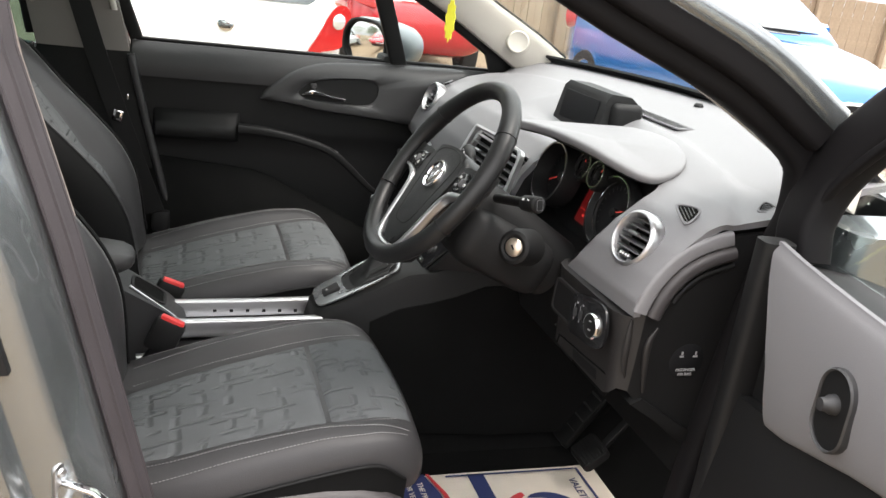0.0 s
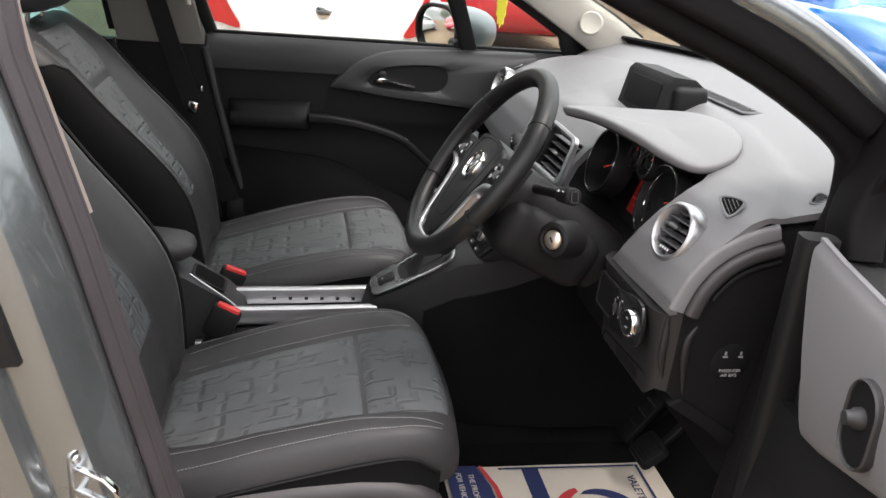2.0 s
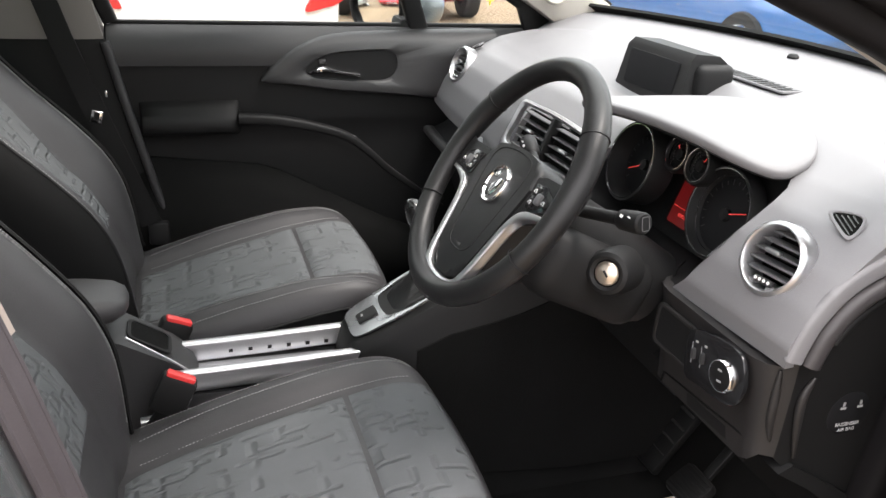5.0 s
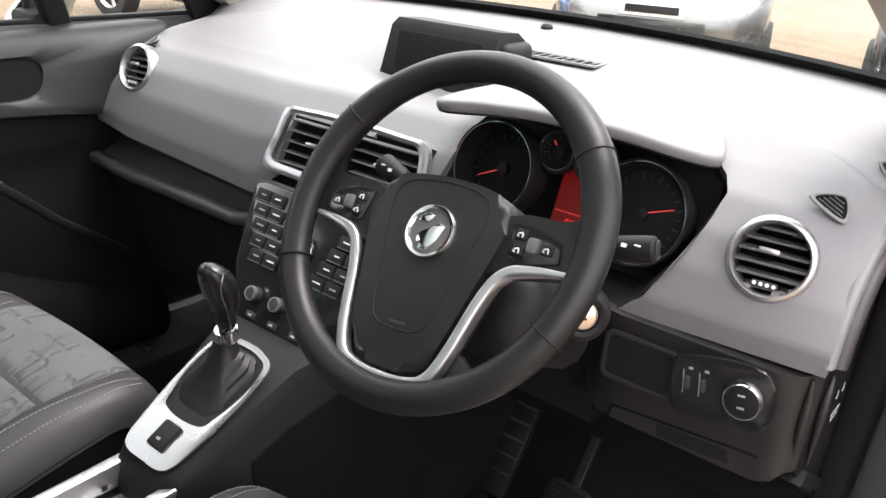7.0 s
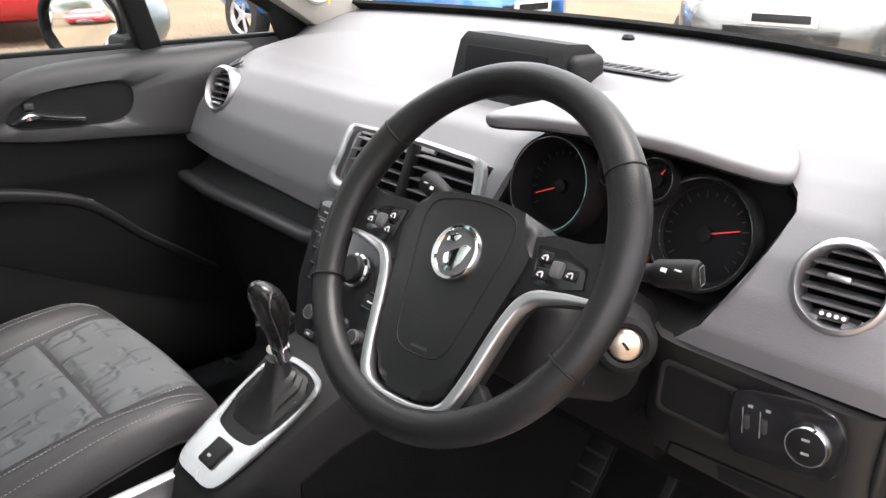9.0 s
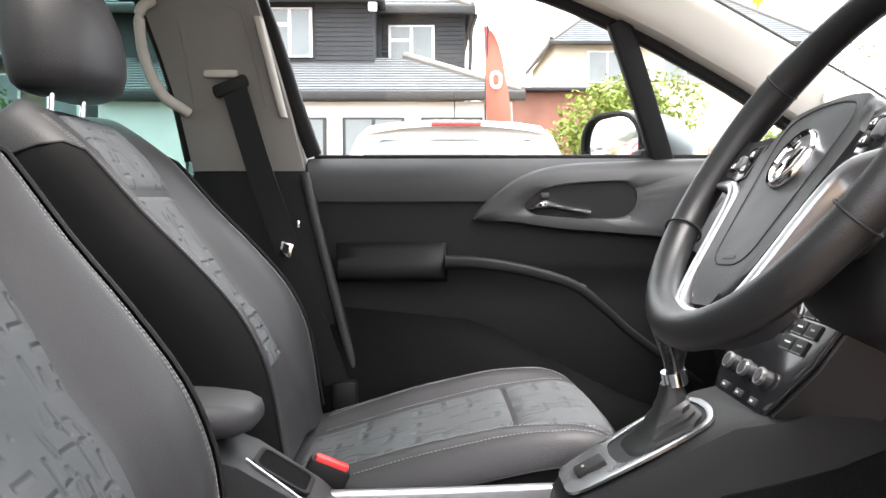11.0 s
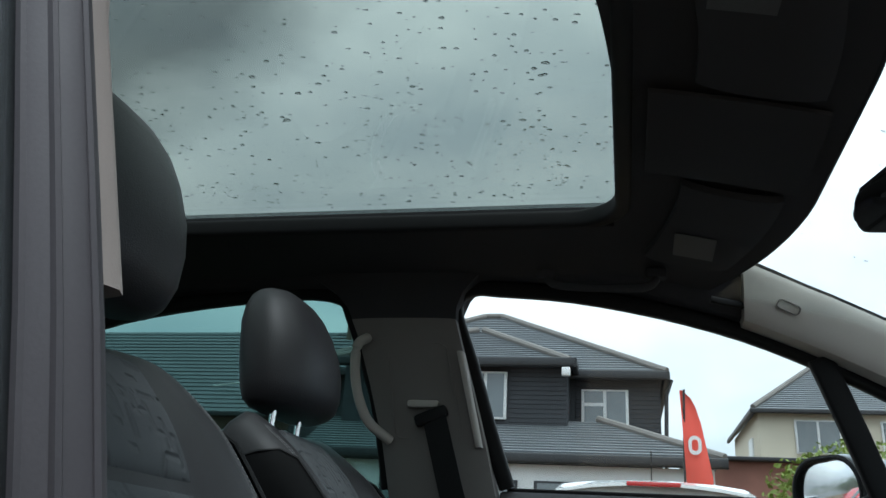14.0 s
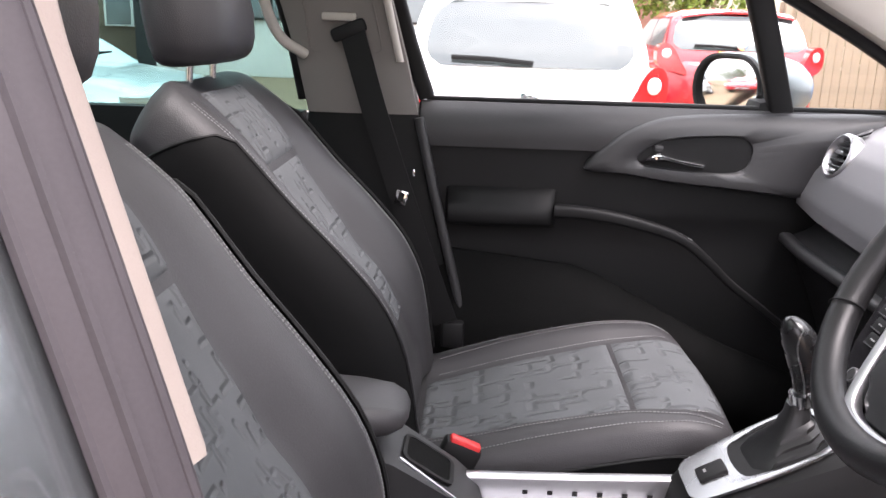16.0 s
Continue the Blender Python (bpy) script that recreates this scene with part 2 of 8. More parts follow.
M_GLOW = mat("lit_red_display", (0.05, 0.003, 0.003), 0.4, bump=0, emit=(1.0, 0.03, 0.035), power=0.015)
M_GLOWTXT = mat("lit_red_digits", (0.5, 0.05, 0.05), 0.3, bump=0, emit=(1.0, 0.08, 0.06), power=0.08)
M_PRINT = mat("white_print", (0.7, 0.7, 0.7), 0.6, bump=0)
M_DIAL = mat("dark_dial", (0.010, 0.010, 0.011), 0.6, bump=0, spec=0.1)
M_BRASS = mat("warm_metal", (0.7, 0.6, 0.5), 0.3, metal=0.9, bump=0)


# ---------------- mesh tools ----------------
def V(*a):
    return Vector(a)


def link_mesh(name, bm, material, angle=38):
    me = bpy.data.meshes.new(name)
    bmesh.ops.recalc_face_normals(bm, faces=bm.faces)
    for f in bm.faces:
        f.smooth = True
    bm.to_mesh(me)
    bm.free()
    me.set_sharp_from_angle(angle=radians(angle))
    me.materials.append(material)
    return new(name, me)


def root_of(ob):
    while ob.parent:
        ob = ob.parent
    return ob


def part(name, bm, material, parent, label="", angle=38):
    """One mesh under a thing or part; the mesh is given in the world's coordinates."""
    bmesh.ops.translate(bm, vec=-root_of(parent).location, verts=bm.verts)
    ob = link_mesh(name, bm, material, angle)
    ob.parent = parent
    return tagged(ob, label)


def thing(name, loc, label, category, group="", kind=""):
    ob = new(name)
    ob.empty_display_size = 0.05
    ob.location = loc
    return tagged(ob, label, category, group, kind)


def single(name, bm, material, label, category, group="", kind="", angle=38):
    return tagged(link_mesh(name, bm, material, angle), label, category, group, kind)


def grid(f, us, vs):
    bm = bmesh.new()
    rows = [[bm.verts.new(f(u, v)) for v in vs] for u in us]
    for a, b in zip(rows, rows[1:]):
        for i in range(len(vs) - 1):
            bm.faces.new((a[i], a[i + 1], b[i + 1], b[i]))
    return bm


def span(a, b, n):
    return [a + (b - a) * i / n for i in range(n + 1)]


def slab(f, us, vs, off):
    """A curved sheet with thickness: off is the vector from its face to its back."""
    off = Vector(off)
    bm = bmesh.new()
    A = [[bm.verts.new(f(u, v)) for v in vs] for u in us]
    B = [[bm.verts.new(Vector(f(u, v)) + off) for v in vs] for u in us]
    nu, nv = len(us), len(vs)
    for i in range(nu - 1):
        for j in range(nv - 1):
            bm.faces.new((A[i][j], A[i][j + 1], A[i + 1][j + 1], A[i + 1][j]))
            bm.faces.new((B[i][j], B[i + 1][j], B[i + 1][j + 1], B[i][j + 1]))
    for i in range(nu - 1):
        bm.faces.new((A[i][0], A[i + 1][0], B[i + 1][0], B[i][0]))
        bm.faces.new((A[i][-1], B[i][-1], B[i + 1][-1], A[i + 1][-1]))
    for j in range(nv - 1):
        bm.faces.new((A[0][j], B[0][j], B[0][j + 1], A[0][j + 1]))
        bm.faces.new((A[-1][j], A[-1][j + 1], B[-1][j + 1], B[-1][j]))
    return bm


def loft(rings, caps=True, closed=True, loop=False):
    bm = bmesh.new()
    R = [[bm.verts.new(p) for p in r] for r in rings]
    n = len(rings[0])
    pairs = list(zip(R, R[1:])) + ([(R[-1], R[0])] if loop else [])
    for a, b in pairs:
        for i in range(n if closed else n - 1):
            j = (i + 1) % n
            bm.faces.new((a[i], a[j], b[j], b[i]))
    if caps and closed and not loop:
        bm.faces.new(list(reversed(R[0])))
        bm.faces.new(R[-1])
    return bm


def smooth_path(pts, per=6, loop=False):
    """A Catmull-Rom curve through the points."""
    P = [Vector(p) for p in pts]
    if loop:
        P = [P[-1]] + P + [P[0], P[1]]
    else:
        P = [2 * P[0] - P[1]] + P + [2 * P[-1] - P[-2]]
    out = []
    for i in range(1, len(P) - 2):
        a, b, c, d = P[i - 1:i + 3]
        for k in range(per):
            t = k / per
            out.append(0.5 * ((2 * b) + (c - a) * t + (2 * a - 5 * b + 4 * c - d) * t * t + (3 * b - a - 3 * c + d) * t ** 3))
    if not loop:
        out.append(P[-2])
    return out


def sweep(path, sec, up=(0, 0, 1), loop=False, scales=None):
    """A section of (side, up) offsets carried along a path."""
    path = [Vector(p) for p in path]
    rings = []
    n = len(path)
    for i, p in enumerate(path):
        a = path[(i - 1) % n] if (loop or i) else p
        b = path[(i + 1) % n] if (loop or i < n - 1) else p
        t = (b - a).normalized()
        side = t.cross(Vector(up)).normalized()
        u = side.cross(t)
        s = scales[i] if scales else 1
        rings.append([p + side * x * s + u * y * s for x, y in sec])
    return loft(rings, loop=loop)


def circle(r, n=12, ry=None):
    ry = r if ry is None else ry
    return [(r * math.cos(2 * math.pi * k / n), ry * math.sin(2 * math.pi * k / n)) for k in range(n)]


def rect(w, h, r=0.0, n=3):
    """A rounded rectangle outline."""
    w, h = w / 2, h / 2
    if r <= 0:
        return [(-w, -h), (w, -h), (w, h), (-w, h)]
    out = []
    for cx, cy, a0 in ((w - r, -h + r, -90), (w - r, h - r, 0), (-w + r, h - r, 90), (-w + r, -h + r, 180)):
        for k in range(n + 1):
            a = radians(a0 + 90 * k / n)
            out.append((cx + r * math.cos(a), cy + r * math.sin(a)))
    return out


def tube(path, r, n=10, loop=False, up=(0, 0, 1)):
    return sweep(path, circle(r, n), up, loop)


def stitches(path, r=0.0009, pitch=0.0062):
    """A row of short raised stitches along a path."""
    path = [Vector(p) for p in path]
    run = [0.0]
    for a, b in zip(path, path[1:]):
        run.append(run[-1] + (b - a).length)
    at = lambda d: V(*(float(np.interp(d, run, [p[k] for p in path])) for k in range(3)))
    bm = bmesh.new()
    for k in range(int(run[-1] / pitch)):
        a, b = at(k * pitch), at((k + 0.66) * pitch)
        t = (b - a).normalized()
        side = t.cross(V(0.3, 0.2, 1)).normalized()
        up = side.cross(t)
        rings = [[bm.verts.new(p + side * x * s + up * y * s) for x, y in circle(r, 5)] for p, s in ((a, 0.5), (a * 0.5 + b * 0.5, 1.0), (b, 0.5))]
        for q, w in zip(rings, rings[1:]):
            for i in range(5):
                bm.faces.new((q[i], q[(i + 1) % 5], w[(i + 1) % 5], w[i]))
        bm.faces.new(rings[0][::-1])
        bm.faces.new(rings[2])
    return bm


def frame_at(origin, normal, up=(0, 0, 1)):
    """A matrix whose z is normal and whose y is near up."""
    z = Vector(normal).normalized()
    x = Vector(up).cross(z).normalized()
    y = z.cross(x)
    return Matrix.Translation(origin) @ Matrix((x, y, z)).transposed().to_4x4()


def prism(poly, m, depth, bevel=0.0, seg=2, taper=1.0):
    """An outline in m's xy plane, pushed out along its z by depth."""
    bm = bmesh.new()
    cx = sum(p[0] for p in poly) / len(poly)
    cy = sum(p[1] for p in poly) / len(poly)
    lo = [bm.verts.new((x, y, 0)) for x, y in poly]
    hi = [bm.verts.new((cx + (x - cx) * taper, cy + (y - cy) * taper, depth)) for x, y in poly]
    n = len(poly)
    for i in range(n):
        j = (i + 1) % n
        bm.faces.new((lo[i], lo[j], hi[j], hi[i]))
    bm.faces.new(list(reversed(lo)))
    top = bm.faces.new(hi)
    if bevel:
        bmesh.ops.bevel(bm, geom=list(top.edges), offset=bevel, segments=seg, affect="EDGES", profile=0.5)
    bmesh.ops.transform(bm, matrix=m, verts=bm.verts)
    return bm


def ring_prism(outer, inner, m, depth):
    """A flat ring between two outlines of one length, with depth."""
    rings = [[m @ V(x, y, 0) for x, y in outer], [m @ V(x, y, depth) for x, y in outer],
             [m @ V(x * 0.5 + a * 0.5, y * 0.5 + b * 0.5, depth * 1.25) for (x, y), (a, b) in zip(outer, inner)],
             [m @ V(x, y, depth) for x, y in inner], [m @ V(x, y, 0) for x, y in inner]]
    return loft(rings, loop=True)


def rbox(c, s, r=0.01, seg=2, m=None):
    bm = bmesh.new()
    bmesh.ops.create_cube(bm, size=1)
    bmesh.ops.scale(bm, vec=s, verts=bm.verts)
    if r:
        bmesh.ops.bevel(bm, geom=bm.edges[:], offset=min(r, min(s) * 0.49), segments=seg, affect="EDGES", profile=0.5)
    if m:
        bmesh.ops.transform(bm, matrix=m, verts=bm.verts)
    bmesh.ops.translate(bm, vec=c, verts=bm.verts)
    return bm


def lathe(profile, m, n=32):
    """A profile of (radius, height) turned round m's z."""
    rings = [[m @ V(r * math.cos(2 * math.pi * k / n), r * math.sin(2 * math.pi * k / n), h) for k in range(n)] for r, h in profile]
    ends = profile[0][0], profile[-1][0]
    if min(ends) > 0.004:
        return loft(rings, loop=True)
    bm = loft(rings, caps=False)
    bm.verts.ensure_lookup_table()
    for r, k in ((ends[0], 0), (ends[1], len(profile) - 1)):
        if r <= 0.004:
            bm.faces.new([bm.verts[k * n + i] for i in range(n)])
    return bm


def join(*bms):
    out = bms[0]
    for b in bms[1:]:
        me = bpy.data.meshes.new("tmp")
        b.to_mesh(me)
        b.free()
        out.from_mesh(me)
        bpy.data.meshes.remove(me)
    return out


def poly_path(xy, x):
    """Linear reading of a table."""
    return float(np.interp(x, [p[0] for p in xy], [p[1] for p in xy]))


def letters(name, body, size, m, material, parent=None, label="", depth=0.0004, align="CENTER"):
    cu = bpy.data.curves.new(name, "FONT")
    cu.body, cu.size, cu.extrude, cu.align_x, cu.align_y = body, size, depth, align, "CENTER"
    tmp = bpy.data.objects.new(name, cu)
    scene.collection.objects.link(tmp)
    me = bpy.data.meshes.new_from_object(tmp.evaluated_get(bpy.context.evaluated_depsgraph_get()))
    bpy.data.objects.remove(tmp)
    bm = bmesh.new()
    bm.from_mesh(me)
    bpy.data.meshes.remove(me)
    bmesh.ops.transform(bm, matrix=m, verts=bm.verts)
    return part(name, bm, material, parent, label)


# ---------------- car body: floor, sides, roof ----------------
def cabin_y(z):
    """Half width of the cabin's inner side at a height."""
    return poly_path([(0.3, 0.74), (1.09, 0.78), (1.3, 0.735), (1.5, 0.655), (1.6, 0.58)], z)


body = thing("car_body", (0, 0, 0.18), "silver people carrier with its driver's door open, grey interior", "car")

# floor pan, tunnel and bulkhead
part("floor_pan", slab(lambda u, v: (u, v, 0.30 + (0.10 * max(0, 1 - abs(v) / 0.14) ** 0.5 if abs(v) < 0.14 else 0) + max(0, u - 0.52) * 1.1),
                       span(-1.7, 0.9, 26), span(-0.74, 0.74, 40), (0, 0, -0.05)), M_CARPET, body, "black carpeted floor")
part("bulkhead", slab(lambda u, v: (0.78 + 0.1 * math.sin(u * 1.4), v, 0.5 + u), span(0, 0.58, 6), span(-0.74, 0.74, 8), (0.04, 0, 0)), M_BLACK, body)
# sills, one each side, from the floor up to the door opening
for sgn, nm in ((-1, "sill"), (1, "sill")):
    part(nm, rbox((-0.3, sgn * 0.80, 0.34), (2.6, 0.14, 0.16), 0.03), M_PAINT, body)

# passenger side: window surround of the front door and pillars
WTOP = [(-0.66, 1.50), (-0.57, 1.512), (-0.41, 1.50), (-0.23, 1.468), (-0.06, 1.423), (0.08, 1.37), (0.19, 1.322), (0.34, 1.245), (0.52, 1.14), (0.60, 1.09)]


def side_pt(x, z, out=0.0):
    return V(x, cabin_y(z) + out, z)


def band(top, bot, out_in, out_out, n=20, sgn=1):
    """A thick band on the cabin side between two (x, z) lines of equal length."""
    rings = []
    for (x1, z1), (x2, z2) in zip(top, bot):
        a, b = side_pt(x1, z1), side_pt(x2, z2)
        a0, b0 = a + V(0, out_in, 0), b + V(0, out_in, 0)
        ring = [a0 + (b0 - a0) * k - V(0, 0.010 * (1 - (2 * k - 1) ** 4), 0) for k in (0, 0.06, 0.16, 0.32, 0.5, 0.68, 0.84, 0.94, 1)] + [b + V(0, out_out, 0), a + V(0, out_out, 0)]
        rings.append([V(p.x, p.y * sgn, p.z) for p in ring])
    return loft(rings)


WS_EDGE = [(-0.09, 1.545), (-0.05, 1.532), (0.09, 1.475), (0.27, 1.395), (0.43, 1.32), (0.63, 1.22), (0.72, 1.165)]
ap_top = [(poly_path([(0, -0.072), (1, 0.72)], t), 0) for t in span(0, 1, 14)]
ap_top = [(x, poly_path(WS_EDGE, x)) for x, _ in ap_top]
ap_bot = [(x * 0.95, poly_path(WTOP, x * 0.95) + 0.006) for x, _ in ap_top]
for sgn in (1, -1):
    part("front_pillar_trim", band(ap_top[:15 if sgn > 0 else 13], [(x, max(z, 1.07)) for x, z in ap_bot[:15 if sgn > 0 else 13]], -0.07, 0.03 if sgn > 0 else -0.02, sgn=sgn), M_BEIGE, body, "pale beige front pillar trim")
part("pillar_speaker", lathe([(0.0, 0.004), (0.026, 0.004), (0.03, 0.006), (0.034, 0.003), (0.036, -0.01)], frame_at((0.535, 0.652, 1.205), (-0.35, -1, 0.18)), 28), M_BEIGE, body)
part("pillar_edge_seal", sweep([side_pt(x, z + 0.002, -0.064) for x, z in ap_top], rect(0.012, 0.010, 0.004), (0, 1, 0)), M_BLACK, body, "black windscreen edge seal")
part("airbag_badge", ring_prism(rect(0.047, 0.021, 0.008), rect(0.042, 0.016, 0.006), frame_at((0.014, 0.592, 1.452), (0.0, -1, -0.42), (0.45, 0, 1)), 0.003), M_BEIGE2, body, "oval airbag badge")
# black seal round the front door window
seal = [(-0.56, 1.10), (-0.60, 1.22), (-0.64, 1.36), (-0.672, 1.46), (-0.66, 1.502), (-0.62, 1.515)] + WTOP[1:]
part("window_seal", sweep([side_pt(p.x, p.y, 0.0) for p in smooth_path([V(a, b, 0) for a, b in seal], 3)], rect(0.035, 0.03, 0.01), (0, 1, 0)), M_BLACK, body)
# roof rail between door seal and headliner
rail_top = [(x, 1.56) for x in span(-1.7, -0.05, 16)]
rail_bot = [(x, poly_path([(-1.7, 1.50), (-0.66, 1.52), (-0.57, 1.53), (-0.41, 1.52), (-0.23, 1.49), (-0.05, 1.44)], x)) for x, _ in rail_top]
for sgn in (1, -1):
    part("roof_rail", band(rail_top, rail_bot, -0.03, 0.06, sgn=sgn), M_LINER, body)
# centre pillar, passenger side
bp_front = [(-0.664, 1.44), (-0.655, 1.40), (-0.63, 1.30), (-0.60, 1.18), (-0.575, 1.065)]
bp_rear = [(-0.90, 1.44), (-0.885, 1.40), (-0.86, 1.30), (-0.83, 1.18), (-0.81, 1.065)]
part("pillar_head_trim", band([(-0.56, 1.548), (-0.61, 1.528), (-0.645, 1.498), (-0.662, 1.465), (-0.664, 1.441)],
                              [(-1.06, 1.548), (-0.99, 1.528), (-0.94, 1.498), (-0.91, 1.465), (-0.90, 1.441)], -0.047, 0.04), M_LINER, body, "dark cloth pillar head")
part("adjuster_frame", sweep([side_pt(x, z, -0.0575) for x, z in ((-0.685, 1.38), (-0.655, 1.23), (-0.65, 1.20), (-0.66, 1.192), (-0.79, 1.192), (-0.80, 1.20), (-0.815, 1.37), (-0.805, 1.385), (-0.70, 1.39))],
                              circle(0.0022, 6), (0, 1, 0), True), M_BEIGE2, body)
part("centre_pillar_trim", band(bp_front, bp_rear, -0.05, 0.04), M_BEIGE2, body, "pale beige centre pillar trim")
part("centre_pillar_base", band([(-0.575, 1.068), (-0.55, 0.9), (-0.50, 0.7), (-0.46, 0.5), (-0.44, 0.35)],
                                [(-0.81, 1.068), (-0.83, 0.9), (-0.83, 0.7), (-0.83, 0.5), (-0.83, 0.35)], -0.045, 0.04), M_BLACK, body)
part("pillar_insert", band([(-0.645, 1.37), (-0.625, 1.27), (-0.605, 1.175)], [(-0.66, 1.37), (-0.64, 1.27), (-0.62, 1.175)], -0.066, -0.04), M_BEIGE, body)
part("grab_handle", tube(smooth_path([side_pt(-0.86, 1.40, -0.06), side_pt(-0.875, 1.37, -0.10), side_pt(-0.875, 1.29, -0.11), side_pt(-0.85, 1.22, -0.10), side_pt(-0.81, 1.185, -0.06)]), 0.011), M_BEIGE, body, "pale grab handle")
# rear side of the cabin: rear door trim, rear pillar, back
part("rear_door_trim", slab(lambda u, v: (u, cabin_y(v) - 0.02, v), span(-1.75, -0.83, 6), span(0.3, 1.06, 6), (0, 0.05, 0)), M_BLACK, body)
part("rear_door_frame", sweep([side_pt(p.x, p.y, 0.0) for p in smooth_path([V(-0.825, 1.09, 0), V(-0.85, 1.25, 0), V(-0.905, 1.44, 0), V(-0.96, 1.505, 0), V(-1.2, 1.50, 0), V(-1.5, 1.46, 0), V(-1.7, 1.40, 0)], 4)],
                              rect(0.035, 0.03, 0.01), (0, 1, 0)), M_BLACK, body)
part("rear_pillar_trim", band([(-1.62, 1.53), (-1.70, 1.3), (-1.74, 1.08)], [(-1.95, 1.53), (-1.98, 1.3), (-2.0, 1.08)], -0.05, 0.04), M_LINER, body)
part("rear_door_skin", slab(lambda u, v: (u, 0.875 - 0.03 * (v - 0.7) ** 2, v), span(-1.95, -0.60, 8), span(0.3, 1.05, 6), (0, -0.02, 0)), M_PAINT, body, "silver rear door skin")
part("rear_door_trim", slab(lambda u, v: (u, -cabin_y(v) + 0.02, v), span(-1.75, -0.85, 6), span(0.3, 1.06, 6), (0, -0.05, 0)), M_BLACK, body)
part("tailgate", slab(lambda u, v: (-2.0, u, v), span(-0.72, 0.72, 6), span(0.3, 1.05, 4), (-0.05, 0, 0)), M_BLACK, body)
# rear bench
part("rear_bench_back", slab(lambda u, v: (-1.45 - 0.25 * u + 0.02 * math.cos(v * 9), v, 0.5 + 0.5 * u), span(0, 1, 6), span(-0.66, 0.66, 24), (-0.12, 0, 0)), M_SIDE, body, "black rear bench backrest")

# roof lining with the glass roof's opening
SR_X0, SR_X1, SR_Y, SR_YD = -1.45, -0.312, 0.384, 0.44


def liner_z(x, y):
    return 1.556 - 0.14 * max(0, abs(y) - 0.25) ** 1.5 - 0.30 * max(0, x + 0.33) ** 1.3 - 0.03 * max(0, -x - 1.2) ** 2


def roof_front(y):
    return -0.018 - 0.62 * max(0, abs(y) - 0.17) ** 2


liner = thing("ceiling", (-0.7, 0, 1.5), "dark cloth roof lining framing the glass sunroof", "ceiling", kind="structure")
part("front_lining", slab(lambda u, v: (lambda x, e: (e + (x - e) * u, v, liner_z(e + (x - e) * u, v)))(roof_front(v), SR_X1 + 0.004 - 0.16 * (v - 0.1) ** 2), span(0, 1, 10), span(-0.6, 0.6, 24), (0, 0, 0.04)), M_LINER, liner)
for sgn in (1, -1):
    part("side_lining", slab(lambda u, v: (u, sgn * v, liner_z(u, v)), span(-1.9, SR_X1, 16), span(SR_Y if sgn > 0 else SR_YD, 0.6, 8), (0, 0, 0.04)), M_LINER, liner)
part("rear_lining", slab(lambda u, v: (u, v, liner_z(u, v)), span(-1.95, SR_X0, 6), span(-SR_YD, SR_Y, 8), (0, 0, 0.04)), M_LINER, liner)
sr_ring = [V((SR_X0 + SR_X1) / 2 + x, y + (SR_Y - SR_YD) / 2, 1.566) for x, y in rect(SR_X1 - SR_X0 + 0.02, SR_Y + SR_YD + 0.02, 0.10, 7)]
part("sunroof_frame", sweep(sr_ring, rect(0.03, 0.035, 0.008), loop=True), M_BLACK, liner, "black rubber sunroof frame")
corner_bm = bmesh.new()
for sx, sy in ((1, 1), (1, -1)):
    ring = []
    cx, cy = SR_X1, (SR_Y if sy > 0 else -SR_YD)
    pts = [(cx, cy)] + [(cx - 0.10 + 0.10 * math.cos(a), cy - sy * 0.10 + sy * 0.10 * math.sin(a)) for a in span(0, math.pi / 2, 8)]
    lo = [corner_bm.verts.new((x, y, 1.5545)) for x, y in pts]
    hi = [corner_bm.verts.new((x, y, 1.572)) for x, y in pts]
    corner_bm.faces.new(lo)
    corner_bm.faces.new(list(reversed(hi)))
    for i in range(len(pts)):
        j = (i + 1) % len(pts)
        corner_bm.faces.new((lo[i], hi[i], hi[j], lo[j]))
part("lining_corner", corner_bm, M_LINER, liner)
sunglass = single("sunroof_glass", slab(lambda u, v: (u, v, 1.600 - 0.02 * v * v), span(SR_X0 - 0.05, SR_X1 + 0.03, 6), span(-SR_YD - 0.03, SR_Y + 0.03, 6), (0, 0, 0.006)), M_ROOFGLASS,
                  "wet glass sunroof speckled with raindrops", "sunroof", kind="structure")
sunglass.visible_shadow = False
# outer roof skin
part("roof_skin", slab(lambda u, v: (lambda x: (x, v, 1.645 - 0.12 * v * v - 0.2 * max(0, x + 0.3) ** 1.5))(SR_X1 + (roof_front(v) - SR_X1) * u), span(0, 1, 4), span(-0.62, 0.62, 10), (0, 0, 0.01)), M_PAINT, body)


# windscreen
def screen_pt(u, v):
    """u from the top edge (0) to the base (1); v across."""
    y = v * (0.60 + 0.10 * u)
    x0, x1 = roof_front(y), 0.89 - 0.42 * y * y
    return V(x0 + (x1 - x0) * u, y, 1.52 - 0.14 * abs(y) ** 2 - (1.52 - 0.14 * y * y - 1.155) * u + 0.06 * math.sin(u * math.pi))


